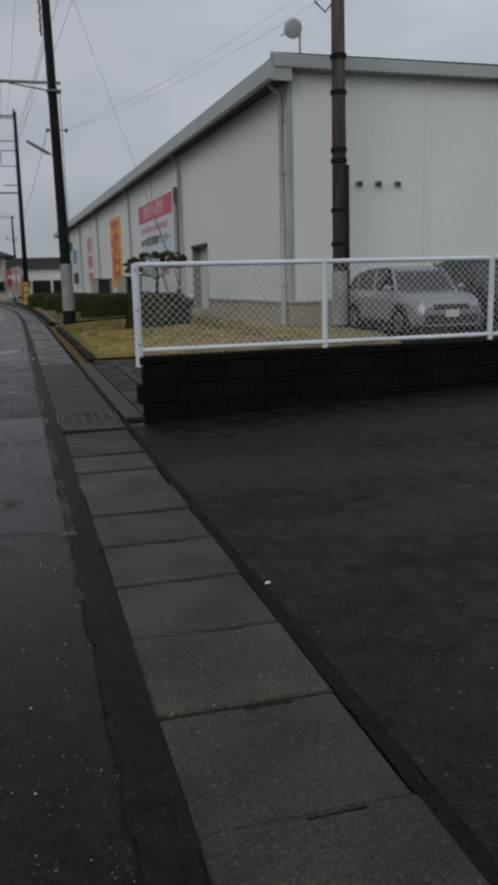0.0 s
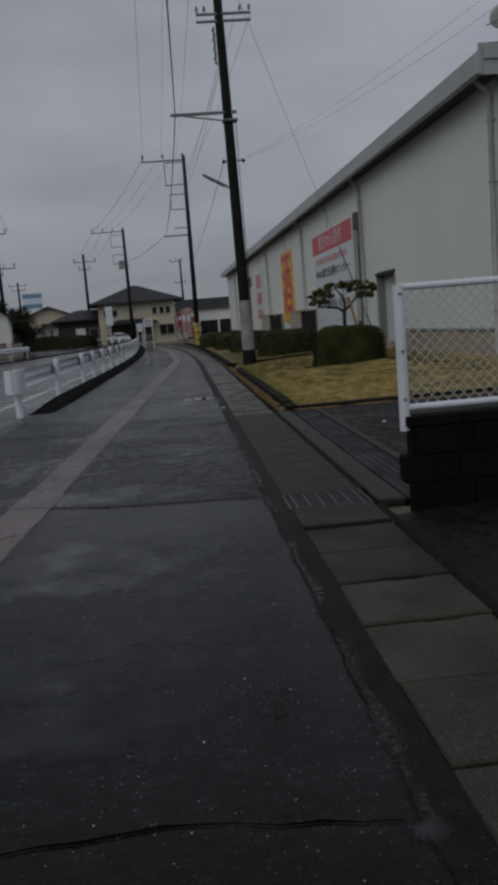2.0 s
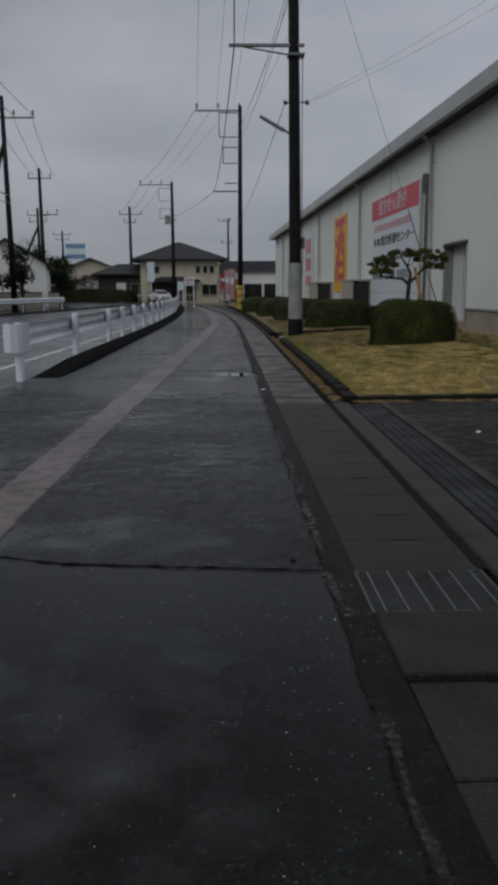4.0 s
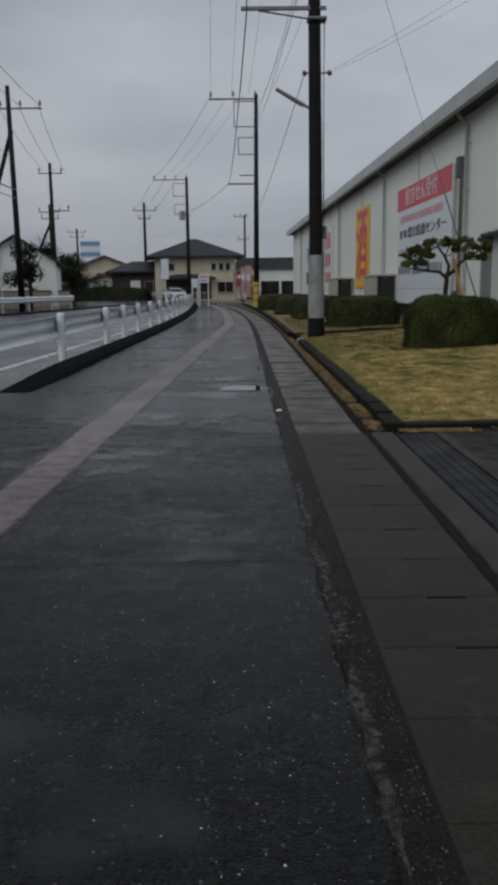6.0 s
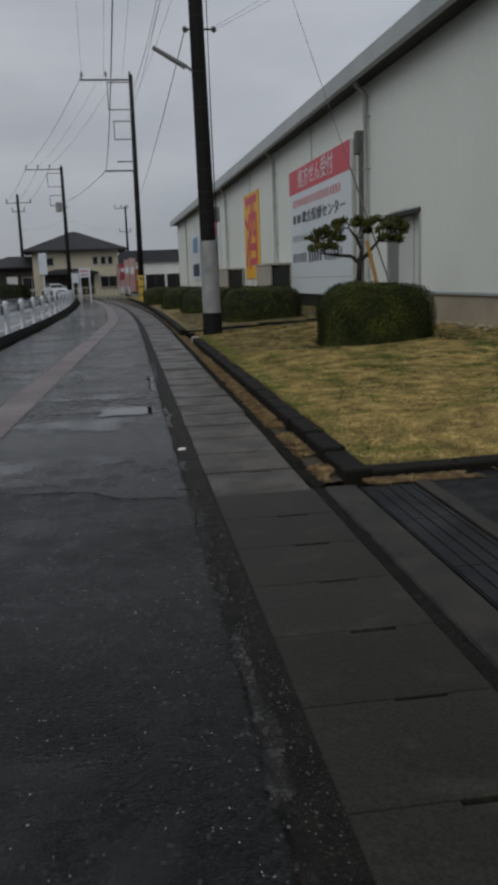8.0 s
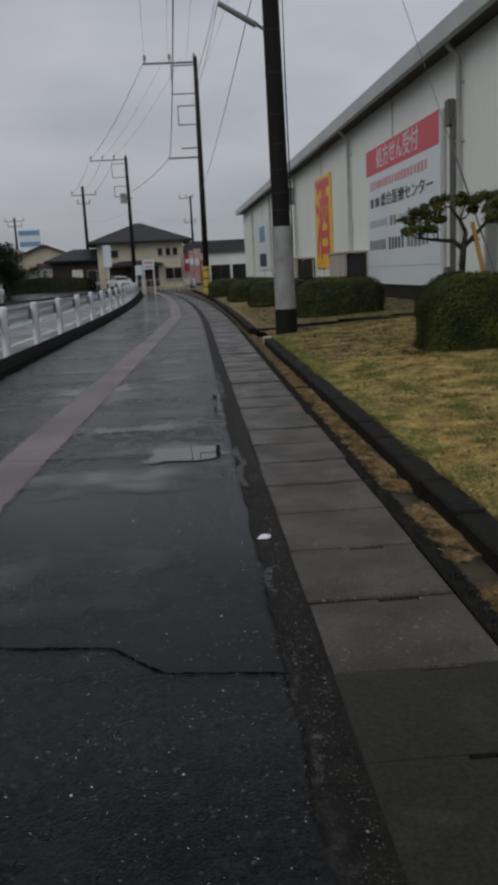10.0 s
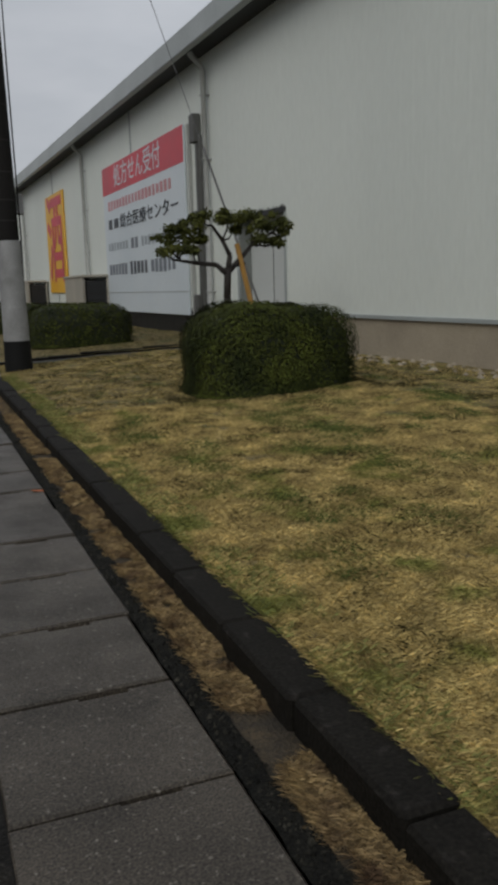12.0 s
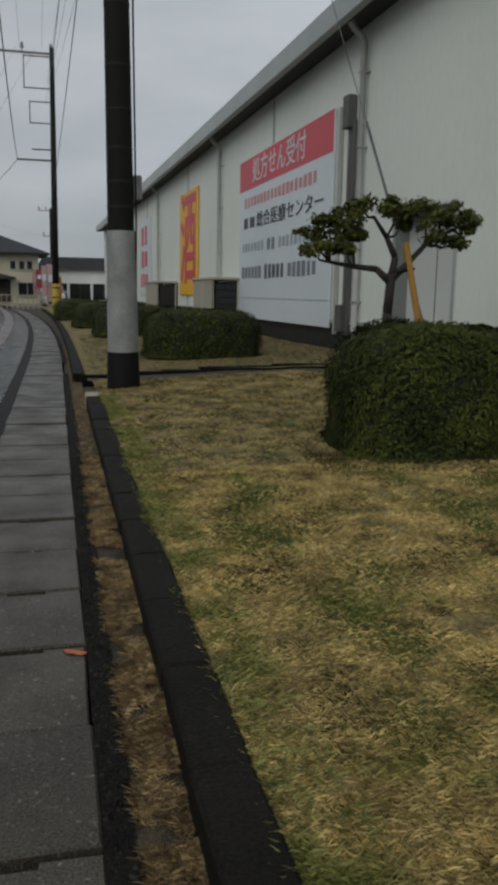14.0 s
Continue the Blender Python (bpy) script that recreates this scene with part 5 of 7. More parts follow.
roadside_pole((-15.0, 53.6, FAR_Z), 13.9, ((1.35, 0.7, 2.0, 3),), "dark utility pole with a leaning strut", 0.22, strut=(-3.5, -0.6, 0), lean=-0.1)
roadside_pole((-17.8, 76.6, FAR_Z), 12.6, ((0.9, 1.1, 1.1, 3), (4.2, 0.2, 1.6, 2)), "dark utility pole by a far wall", 0.22)
roadside_pole((-21.5, 92, FAR_Z), 10.5, ((0.8, 1.2, 1.2, 3), (1.5, 1.0, 1.0, 2)), "dark utility pole behind the trees", 0.2, strut=(-4.0, 0, 0))

# ---- wires ----
def wire(a, b, drop, r0, material=CABLE, label="sagging black overhead cable"):
    bm = path_tube(bmesh.new(), sag(a, b, drop), r0 * (0.6 if abs(b[0]) < 9 else 1.1), 5)
    tagged(part("overhead_cable", bm, material), label, "cable", "overhead cables")


for x1, x2, z2 in ((-1.05, -2.3, 13.45), (-0.15, -1.0, 13.45), (0.75, 0.1, 13.45)):
    wire((x1, 19.1, 13.1), (x2, 54.2, z2), 0.5, 0.012)
    wire((x1 - 0.9, -30, 13.2), (x1, 19.1, 13.1), 0.6, 0.012)
for x2, x3 in ((-2.3, -9.8), (-1.2, -8.7), (-0.2, -7.6)):
    wire((x2, 54.2, 13.45), (x3, 91, 13.2), 0.5, 0.014)
for x3, x4 in ((-9.8, -14.0), (-8.6, -12.8), (-7.4, -11.4)):
    wire((x3, 91, 13.2), (x4, 106.8, 11.4), 0.3, 0.014)
wire((-0.28, 19.1, 7.62), (-1.25, 54.2, 8.0), 0.7, 0.030)
wire((-0.9, -30, 7.9), (-0.28, 19.1, 7.62), 0.9, 0.028)
wire((-1.25, 54.2, 8.0), (-7.6, 91, 9.4), 0.5, 0.028)
wire((1.2, 19.1, 9.0), (0.2, 54.2, 10.8), 0.6, 0.014), wire((1.25, 19.1, 9.4), (0.3, 54.2, 11.8), 0.6, 0.014)
wire((1.75, 19.1, 10.4), (0.6, 54.2, 12.6), 0.5, 0.012, CABLE_THIN), wire((2.2, 19.1, 10.4), (0.7, 54.2, 12.2), 0.5, 0.012, CABLE_THIN)
wire((1.05, 19.02, 6.22), (0.35, 54.2, 5.8), 0.35, 0.016)
wire((1.62, 19.02, 6.2), (7.3, 10.35, 7.9), 0.25, 0.006, CABLE_THIN), wire((1.62, 19.02, 6.25), (7.3, 10.35, 8.3), 0.25, 0.006, CABLE_THIN)
wire((4.215, 18.198, 3.4), (5.011, 17.93, 0.9), 0.0, 0.030, METAL_GREY, "grey guard tube round the guy wire")
wire((1.38, 19.15, 12.3), (5.25, 17.85, 0.15), 0.02, 0.009, CABLE, "thin steel guy wire from pole to lawn")
wire((-7.3, 91, 8.4), (0.06, 117.5, 8.0), 0.3, 0.012, CABLE_THIN), wire((-12.8, 106.8, 8.0), (-6.3, 91, 7.9), 0.3, 0.014)
for dx, dz in ((-0.85, 0.15), (0.7, 0.15), (2.2, 0.15)):
    wire((-15.9 + dx, 31.8, 15.1 + dz), (-15.1 + dx * 0.85, 53.6, 12.8 + dz), 0.5, 0.016)
    wire((-18.5 + dx, 2.0, 15.6 + dz), (-15.9 + dx, 31.8, 15.1 + dz), 0.6, 0.016)
    wire((-15.1 + dx * 0.85, 53.6, 12.8 + dz), (-17.8 + dx * 0.6, 76.6, 11.9 + dz), 0.4, 0.016)
wire((-16.5, 2.0, 9.4), (-15.0, 31.8, 8.75), 0.4, 0.040), wire((-15.0, 31.8, 8.75), (-14.9, 53.6, 7.7), 0.35, 0.040)
wire((-16.5, 2.0, 8.9), (-15.1, 31.8, 8.3), 0.4, 0.024), wire((-15.1, 31.8, 8.3), (-14.9, 53.6, 7.2), 0.45, 0.024)
wire((-15.6, 31.8, 12.7), (-15.0, 53.6, 9.8), 0.8, 0.014), wire((-15.6, 31.8, 12.3), (-15.0, 53.6, 9.4), 0.9, 0.014)
wire((-22, 20, 13.5), (-15.9, 31.8, 13.4), 0.3, 0.014)

# ---- planting on the lawns ----
def hedge_points(n, sx, sy, sz, seed, depth=0.12):
    """Points with outward normals on a clipped, rounded and slightly lumpy block, from the ground up."""
    g = np.random.default_rng(seed)
    d = g.normal(0, 1, (n, 3))
    d[:, 2] = np.abs(d[:, 2]) * 1.1 - 0.25
    d /= np.linalg.norm(d, axis=1)[:, None]
    k = 5.2
    r = 1 / (np.abs(d) ** k).sum(1) ** (1 / k)
    lump = 1 + 0.030 * np.sin(d[:, 0] * 7 + seed) * np.cos(d[:, 1] * 6) + 0.022 * np.sin(d[:, 2] * 11 + d[:, 0] * 5)
    r = r * lump * (1 - depth * g.random(n) ** 2 + 0.016 * g.normal(0, 1, n))
    p = d * r[:, None] * np.array([sx / 2, sy / 2, sz])
    p[:, 2] = np.maximum(p[:, 2] * 0.98, 0.02 + 0.1 * g.random(n) * 0.5)
    nr = np.sign(d) * np.abs(d) ** (k - 1)
    nr /= np.linalg.norm(nr, axis=1)[:, None]
    return np.hstack([p, nr])


def hedge(at, sx, sy, sz, leaves, seed, leaf=0.026, turn=0):
    e = empty("shrub", at, "dark green clipped rounded shrub on the lawn", "shrub", "clipped shrubs", turn=turn)
    # solid core whose dark colour stands in for the shade between the leaves
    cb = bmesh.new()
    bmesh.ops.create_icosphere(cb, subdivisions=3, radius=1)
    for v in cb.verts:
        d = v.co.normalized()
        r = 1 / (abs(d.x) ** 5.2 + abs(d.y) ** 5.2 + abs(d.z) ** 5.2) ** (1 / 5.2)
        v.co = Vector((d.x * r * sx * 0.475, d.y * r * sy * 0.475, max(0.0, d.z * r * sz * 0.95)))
    part("shade_core", cb, HEDGE_CORE, e)
    leaf_cloud("foliage", hedge_points(leaves, sx, sy, sz, seed), leaf, LEAF_HEDGE, e, seed)
    g = np.random.default_rng(seed)
    tb = bmesh.new()
    for i in range(7):
        x, y = g.uniform(-sx * 0.3, sx * 0.3), g.uniform(-sy * 0.3, sy * 0.3)
        rod(tb, (x, y, -0.05), (x * 1.1, y * 1.1, 0.3), 0.012, 0.008, 6)
    part("stem", tb, BARK, e)
    return e


hedge((3.50, 14.30, 0.12), 1.74, 1.5, 1.0, 52000, 1, 0.021)
hedge((3.15, 23.6, 0.16), 2.15, 1.7, 0.90, 12000, 2, 0.03)
hedge((2.6, 31.5, 0.16), 2.2, 2.4, 0.85, 7000, 3, 0.035)
hedge((2.15, 37.5, 0.15), 2.2, 2.6, 0.85, 6000, 4, 0.04)
hedge((-17.0, 99.0, 0.0), 11.0, 1.6, 1.7, 6000, 11, 0.10, 6)
hedge((1.5, 45.0, 0.15), 2.2, 3.0, 0.85, 5000, 5, 0.045)


def limb(bm, pts, r0, r1):
    n = len(pts) - 1
    for i in range(n):
        a, b = r0 + (r1 - r0) * i / n, r0 + (r1 - r0) * (i + 1) / n
        rod(bm, pts[i], pts[i + 1], a, b, 8)
    return bm


tree = empty("pruned_tree", (3.90, 16.45, 0.2), "small cloud-pruned tree with olive leaves and a dark trunk", "tree")
part("trunk", limb(bmesh.new(), [(0, 0, -0.1), (0.03, 0, 0.5), (-0.02, 0.02, 0.95), (0.0, 0, 1.36)], 0.060, 0.050), BARK, tree, smooth=True)
forks = (((0, 0, 1.26), (-0.16, 0.02, 1.40), (-0.40, 0.03, 1.42), (-0.66, 0.05, 1.46)), ((0, 0, 1.32), (0.04, 0.02, 1.52), (-0.05, 0.05, 1.72), (-0.20, 0.05, 1.92)), ((0, 0, 1.30), (0.16, -0.02, 1.46), (0.36, 0.0, 1.66), (0.66, 0.02, 1.82)))
for f in forks:
    part("limb", limb(bmesh.new(), f, 0.042, 0.018), BARK, tree, smooth=True)
pads = ((-0.78, 0.0, 1.48, 0.19), (-0.70, 0.1, 1.84, 0.19), (-0.40, -0.10, 2.02, 0.20), (0.05, 0.05, 2.06, 0.20), (0.44, 0.1, 2.06, 0.20), (0.76, -0.05, 1.94, 0.19), (0.84, 0.1, 1.64, 0.17),
        (0.48, -0.12, 1.62, 0.14), (-0.42, 0.12, 1.66, 0.16), (-0.86, 0.15, 1.66, 0.12), (0.20, 0.25, 1.84, 0.13), (-0.92, 0.05, 1.44, 0.11), (-0.55, 0.0, 1.45, 0.12), (0.92, 0.05, 1.80, 0.12))
rows = []
g = np.random.default_rng(8)
for i, (x, y, z, r) in enumerate(pads):
    x, z = x * 0.92, 1.56 + (z - 1.44) * 0.70
    near = min((Vector(q) for f in forks for q in f[1:]), key=lambda q: (q - Vector((x * 0.75, y, z - 0.12))).length)
    b = limb(bmesh.new(), [near, near.lerp(Vector((x, y, z)), 0.55) - Vector((0, 0, 0.04)), (x, y, z)], 0.016, 0.006)
    part("twig", b, BARK, tree, smooth=True)
    for clump in range(9):
        cx, cy, cz = x + g.normal(0, r * 0.6), y + g.normal(0, r * 0.5), z + g.normal(0, r * 0.20)
        n, q = int(78 * (r / 0.2) ** 2), r * g.uniform(0.35, 0.60)
        d = g.normal(0, 1, (n, 3))
        d /= np.linalg.norm(d, axis=1)[:, None]
        rr = (0.45 + 0.65 * g.random(n))[:, None]
        rows.append(np.hstack([np.array([cx, cy, cz + 0.03]) + d * rr * np.array([q, q, q * 0.7]), d]))
leaf_cloud("crown", np.vstack(rows), 0.030, LEAF_TREE, tree, 9)
stake = empty("tree_stake", (4.46, 16.45, 0.15), "orange-brown wooden prop leaning on the tree", "stake")
part("pole", Rod((0, 0, -0.05), (-0.44, -0.04, 1.72), 0.040, 0.036, 8), STAKE, stake)
part("tie", Rod((-0.52, -0.06, 1.42), (-0.32, -0.02, 1.46), 0.016, sides=8), BLACK, stake, "black tie band")

# low weeds and stones along the warehouse base
g = np.random.default_rng(12)
sv, sf = [], []
for i in range(160):
    y = g.uniform(11.6, 19.2)
    x, s = wall_x(y) - g.uniform(0.05, 0.7), g.uniform(0.02, 0.07)
    z = lawn_z(x, y)
    k = len(sv)
    sv += [(x + s * math.cos(a) * g.uniform(0.7, 1.2), y + s * math.sin(a) * g.uniform(0.7, 1.2), z) for a in np.linspace(0, 6.28, 7)[:-1]] + [(x, y, z + s * 0.7)]
    sf += [(k + j, k + (j + 1) % 6, k + 6) for j in range(6)]
tagged(raw("edging_stones", sv, sf, CONC_BASE), "small stones along the warehouse plinth", "stones", kind="stuff")


# ---- lawn blades and dry litter ----
def scatter(n, x0, x1, y0, y1, seed, z=lawn_z, off=0.0, patchy=0.0):
    g = np.random.default_rng(seed)
    x, y = g.uniform(x0, x1, n), g.uniform(y0, y1, n)
    if patchy:
        keep = np.array([noise.noise((a * 2.6, b * 2.6, seed)) + 0.6 * noise.noise((a * 7, b * 7, seed)) > patchy - 1 for a, b in zip(x, y)])
        x, y = x[keep], y[keep]
    return np.stack([x, y, np.array([z(a, b) for a, b in zip(x, y)]) + off], 1)


g = np.random.default_rng(31)
blades("lawn_grass", np.vstack([scatter(330000, 0.99, 4.4, 7.4, 13.8, 1, patchy=0.55), scatter(110000, 0.99, 3.0, 7.6, 10.4, 3, patchy=0.6), scatter(120000, 0.99, 6.2, 6.33, 20.05, 2, patchy=0.6), scatter(70000, 0.99, 2.8, 6.35, 7.7, 24, patchy=0.5)]), 0.036, 0.0012, BLADE,
       "short dormant straw-yellow lawn grass with green patches", 1.0, 1)
# the last dense patch paints the shrub's shade into the grass before it
blades("olive_grass", np.vstack([scatter(60000, 0.99, 6.1, 13.6, 20.05, 21, patchy=0.9), scatter(150000, 1.2, 5.5, 7.6, 13.6, 22, patchy=1.22), scatter(12000, 2.3, 4.6, 13.3, 14.2, 23)]), 0.040, 0.0017, BLADE_MOSS,
       "dull olive-brown damp grass patches in the lawn, with painted shade at the shrub's foot", 1.0, 6)
tufts = [(x + g.normal(0, 0.5 * s), y + g.normal(0, 0.8 * s), 0.0) for x, y, s in [(g.uniform(1.4, 4.6), g.uniform(8.0, 13.2), g.uniform(0.05, 0.20)) for _ in range(60)] for _ in range(int(8000 * s))]
blades("green_tufts", [(x, y, lawn_z(x, y)) for x, y, z in tufts if x > 1.0], 0.035, 0.0015, BLADE_SPRING, "soft green tufts growing through the dry lawn", 0.9, 7)
blades("far_grass", scatter(22000, 1.05, 5.9, 20.8, 32.0, 4), 0.05, 0.007, BLADE_MOSS, "short olive lawn grass beyond the path", 1.2, 2)
blades("edge_grass", np.vstack([scatter(24000, 0.98, 1.20, 6.3, 18.2, 5, patchy=0.9), scatter(1200, 0.98, 7.0, 6.3, 6.45, 6)]), 0.045, 0.0021, BLADE_GREEN, "yellow-green grass blades along the kerb", 0.9, 3)
flat = lambda x, y: 0.0
blades("dry_litter", np.vstack([scatter(120000, 0.69, 0.835, 6.15, 15.0, 7, flat, 0.002, 0.92), scatter(75000, 0.72, 0.835, 6.2, 13.0, 8, flat, 0.012, 1.05), scatter(26000, 0.95, 6.5, 5.98, 6.14, 10, flat, 0.006, 0.6), scatter(9000, 0.68, 0.84, 15.0, 30.0, 9, flat)]), 0.034, 0.0009, STRAW,
       "dry straw and fallen leaves in the soil strip", 1.2, 4, "litter")
g = np.random.default_rng(14)
clump = [(-0.02 + g.normal(0, 0.03), c + g.normal(0, 0.05), 0.006) for c in (-0.62, -1.1, 7.15, 8.4) for _ in range(22)]
blades("gutter_weeds", clump, 0.02, 0.0022, BLADE_MOSS, "tiny dull weeds in the gutter joint", 1.0, 5, "weeds")
clump = [(-0.46 + g.normal(0, 0.04), -3.62 + g.normal(0, 0.06), 0.004) for _ in range(90)]
blades("dark_moss_tuft", clump, 0.022, 0.003, HEDGE_CORE, "small dark moss tuft in the asphalt", 1.1, 8, "moss")

# ---- litter ----
def crumple(name, at, s, material, label, seed):
    g = np.random.default_rng(seed)
    bm = bmesh.new()
    bmesh.ops.create_icosphere(bm, subdivisions=2, radius=1)
    for v in bm.verts:
        v.co = Vector((v.co.x * s[0], v.co.y * s[1], max(0.0, v.co.z) * s[2])) * (0.75 + 0.5 * g.random())
    ob = part(name, bm, material)
    ob.matrix_world = pose(*at, 0, 0, 30 * seed)
    tagged(ob, label, "litter")


crumple("plastic_scrap", (-0.10, 7.41, 0.004), (0.036, 0.022, 0.015), LITTER, "crumpled white plastic scrap by the drain", 1)
crumple("plastic_scrap", (1.79, 3.86, 0.004), (0.045, 0.02, 0.01), LITTER, "white plastic scrap on the dark asphalt", 2)
crumple("paper_scrap", (0.85, 8.94, 0.02), (0.022, 0.012, 0.01), LITTER, "small white paper scrap in the dry grass", 3)
crumple("paper_scrap", (0.89, 8.55, 0.02), (0.016, 0.012, 0.008), LITTER, "small white paper scrap in the dry grass", 4)
crumple("fallen_leaf", (0.56, 11.3, 0.005), (0.05, 0.018, 0.005), LITTER_RED, "orange-red fallen leaf on a concrete lid", 5)
crumple("plastic_scrap", (0.68, -5.5, 0.006), (0.016, 0.010, 0.008), LITTER, "white scrap on the car park asphalt", 6)


# ---- cars ----
def loft(bm, rings):
    vs = [[bm.verts.new(p) for p in r] for r in rings]
    for a, b in zip(vs, vs[1:]):
        for i in range(len(a)):
            j = (i + 1) % len(a)
            bm.faces.new((a[i], a[j], b[j], b[i]))
    bm.faces.new(list(reversed(vs[0]))), bm.faces.new(vs[-1])
    bmesh.ops.recalc_face_normals(bm, faces=bm.faces)
    return bm


def car(at, turn, length, width, height, paint, label, hood=0.98, plate=True):
    """A parked car; its front faces local -y."""
    e = empty("parked_car", at, label, "car", turn=turn)
    h = width / 2
    rings = []
    for t, z0, z1, w in ((0.0, 0.34, 0.66, 0.80), (0.02, 0.26, 0.76, 0.90), (0.07, 0.22, hood - 0.12, 0.97), (0.16, 0.22, hood - 0.03, 1.0), (0.28, 0.22, hood + 0.02, 1.0), (0.5, 0.22, hood + 0.04, 1.0),
                         (0.75, 0.22, hood + 0.06, 1.0), (0.9, 0.24, hood + 0.06, 0.97), (0.98, 0.30, hood, 0.90), (1.0, 0.40, hood - 0.12, 0.84)):
        y, w = (t - 0.5) * length, w * h
        rings.append([(-w * 0.93, y, z0), (-w, y, z0 + 0.16), (-w, y, z1 - 0.16), (-w * 0.90, y, z1), (w * 0.90, y, z1), (w, y, z1 - 0.16), (w, y, z0 + 0.16), (w * 0.93, y, z0)])
    part("body", loft(bmesh.new(), rings), paint, e)
    top = []
    for t, z, w in ((0.27, hood + 0.01, 0.86), (0.40, height - 0.05, 0.70), (0.52, height, 0.70), (0.75, height - 0.03, 0.69), (0.90, height - 0.18, 0.68), (0.97, hood + 0.04, 0.80)):
        y, w = (t - 0.5) * length, w * h
        lo = hood
        f = min(1, (z - lo) / (height - lo))
        top.append([(-h * 0.88, y, lo - 0.02), (-(h * 0.88 + (w - h * 0.88) * f), y, z), (h * 0.88 + (w - h * 0.88) * f, y, z), (h * 0.88, y, lo - 0.02)])
    part("cabin", loft(bmesh.new(), top), CAR_GLASS, e, "dark glass cabin")
    rf = []
    for t, z, w in ((0.385, height - 0.075, 0.68), (0.41, height - 0.03, 0.69), (0.52, height + 0.012, 0.70), (0.75, height - 0.015, 0.69), (0.91, height - 0.17, 0.66)):
        y, w = (t - 0.5) * length, w * h
        rf.append([(-w * 1.01, y, z - 0.05), (-w * 0.9, y, z + 0.006), (w * 0.9, y, z + 0.006), (w * 1.01, y, z - 0.05)])
    part("roof", loft(bmesh.new(), rf), paint, e)
    for sx in (-1, 1):
        for t0, t1 in ((0.275, 0.40), (0.57, 0.60), (0.80, 0.85)):
            y0, y1 = (t0 - 0.5) * length, (t1 - 0.5) * length
            part("pillar", Rod((sx * h * 0.885, y0, hood), (sx * h * 0.715, y1, height - 0.04), 0.035, 0.03, 6), paint, e)
        mb = bmesh.new()
        bmesh.ops.create_uvsphere(mb, u_segments=10, v_segments=6, radius=1)
        bmesh.ops.transform(mb, matrix=Matrix.Translation((sx * (h + 0.08), (0.30 - 0.5) * length, hood + 0.10)) @ Matrix.Diagonal((0.11, 0.07, 0.075, 1)), verts=mb.verts)
        part("mirror", mb, paint, e, smooth=True)
        hb = bmesh.new()
        v = [hb.verts.new(p) for p in ((sx * h * 0.45, -length * 0.487, 0.70), (sx * h * 0.93, -length * 0.440, 0.76), (sx * h * 0.97, -length * 0.40, 0.84), (sx * h * 0.55, -length * 0.475, 0.78))]
        hb.faces.new(v if sx > 0 else list(reversed(v)))
        bmesh.ops.solidify(hb, geom=list(hb.faces), thickness=-0.03)
        part("headlight", hb, CAR_LAMP, e, "clear swept-back headlight")
        fb = bmesh.new()
        v = [fb.verts.new(p) for p in ((sx * h * 0.60, -length * 0.498, 0.36), (sx * h * 0.80, -length * 0.488, 0.36), (sx * h * 0.95, -length * 0.458, 0.60), (sx * h * 0.86, -length * 0.474, 0.60))]
        fb.faces.new(v if sx > 0 else list(reversed(v)))
        bmesh.ops.solidify(fb, geom=list(fb.faces), thickness=-0.03)
        part("fog_lamp_trim", fb, CAR_LAMP, e)
        part("sill", B((sx * h * 0.97 - 0.02, -length * 0.32, 0.2), (sx * h * 0.97 + 0.02, length * 0.32, 0.36), 0.01), CAR_TRIM, e)
        for t in (0.19, 0.80):
            y = (t - 0.5) * length
            part("wheel_arch", Rod((sx * (h - 0.10), y, 0.34), (sx * (h + 0.012), y, 0.34), 0.40, sides=20), CAR_TRIM, e)
            wheel = part("wheel", Rod((sx * (h - 0.20), y, 0.325), (sx * (h + 0.02), y, 0.325), 0.325, sides=22), BLACK, e, "black tyre")
            part("rim", Rod((sx * (h + 0.0), y, 0.325), (sx * (h + 0.03), y, 0.325), 0.22, 0.20, 14), ALLOY, wheel)
    part("grille", B((-h * 0.50, -length * 0.503, 0.60), (h * 0.50, -length * 0.485, 0.72), 0.01), CAR_TRIM, e)
    part("lower_intake", B((-h * 0.75, -length * 0.505, 0.28), (h * 0.75, -length * 0.49, 0.50), 0.02), CAR_TRIM, e)
    part("bumper_bar", B((-h * 0.8, -length * 0.508, 0.245), (h * 0.8, -length * 0.49, 0.285), 0.01), paint, e)
    if plate:
        part("plate", B((-0.165, -length * 0.512, 0.44), (0.165, -length * 0.505, 0.60), 0.003), PLATE, e, "white number plate with plain bars")
    for sx in (-0.25, 0.2):
        part("wiper", Rod((sx, -length * 0.225, hood + 0.03), (sx + 0.35, -length * 0.20, hood + 0.09), 0.008, sides=5), CAR_TRIM, e)
    return e


car((8.85, 9.45, 0.04), 2, 3.95, 1.78, 1.56, CAR_SILVER, "silver compact crossover parked by the warehouse wall")
car((11.0, 9.55, 0.04), 1, 4.0, 1.78, 1.72, CAR_BLACK, "black minivan parked beside the silver car", 1.05)
car((-16.9, 50.5, FAR_Z), 20, 4.2, 1.75, 1.48, CAR_WHITE, "white car parked across the road")
car((0.35, 76.5, 0.0), 5, 3.5, 1.6, 1.85, CAR_WHITE, "white kei van parked beyond the bend", 1.15)
car((-8.4, 96, 0.0), 25, 4.3, 1.75, 1.45, CAR_WHITE, "white car parked by the far houses")
car((-22.5, 118, 0.0), 10, 4.3, 1.75, 1.45, CAR_WHITE, "pale car parked far along the road")

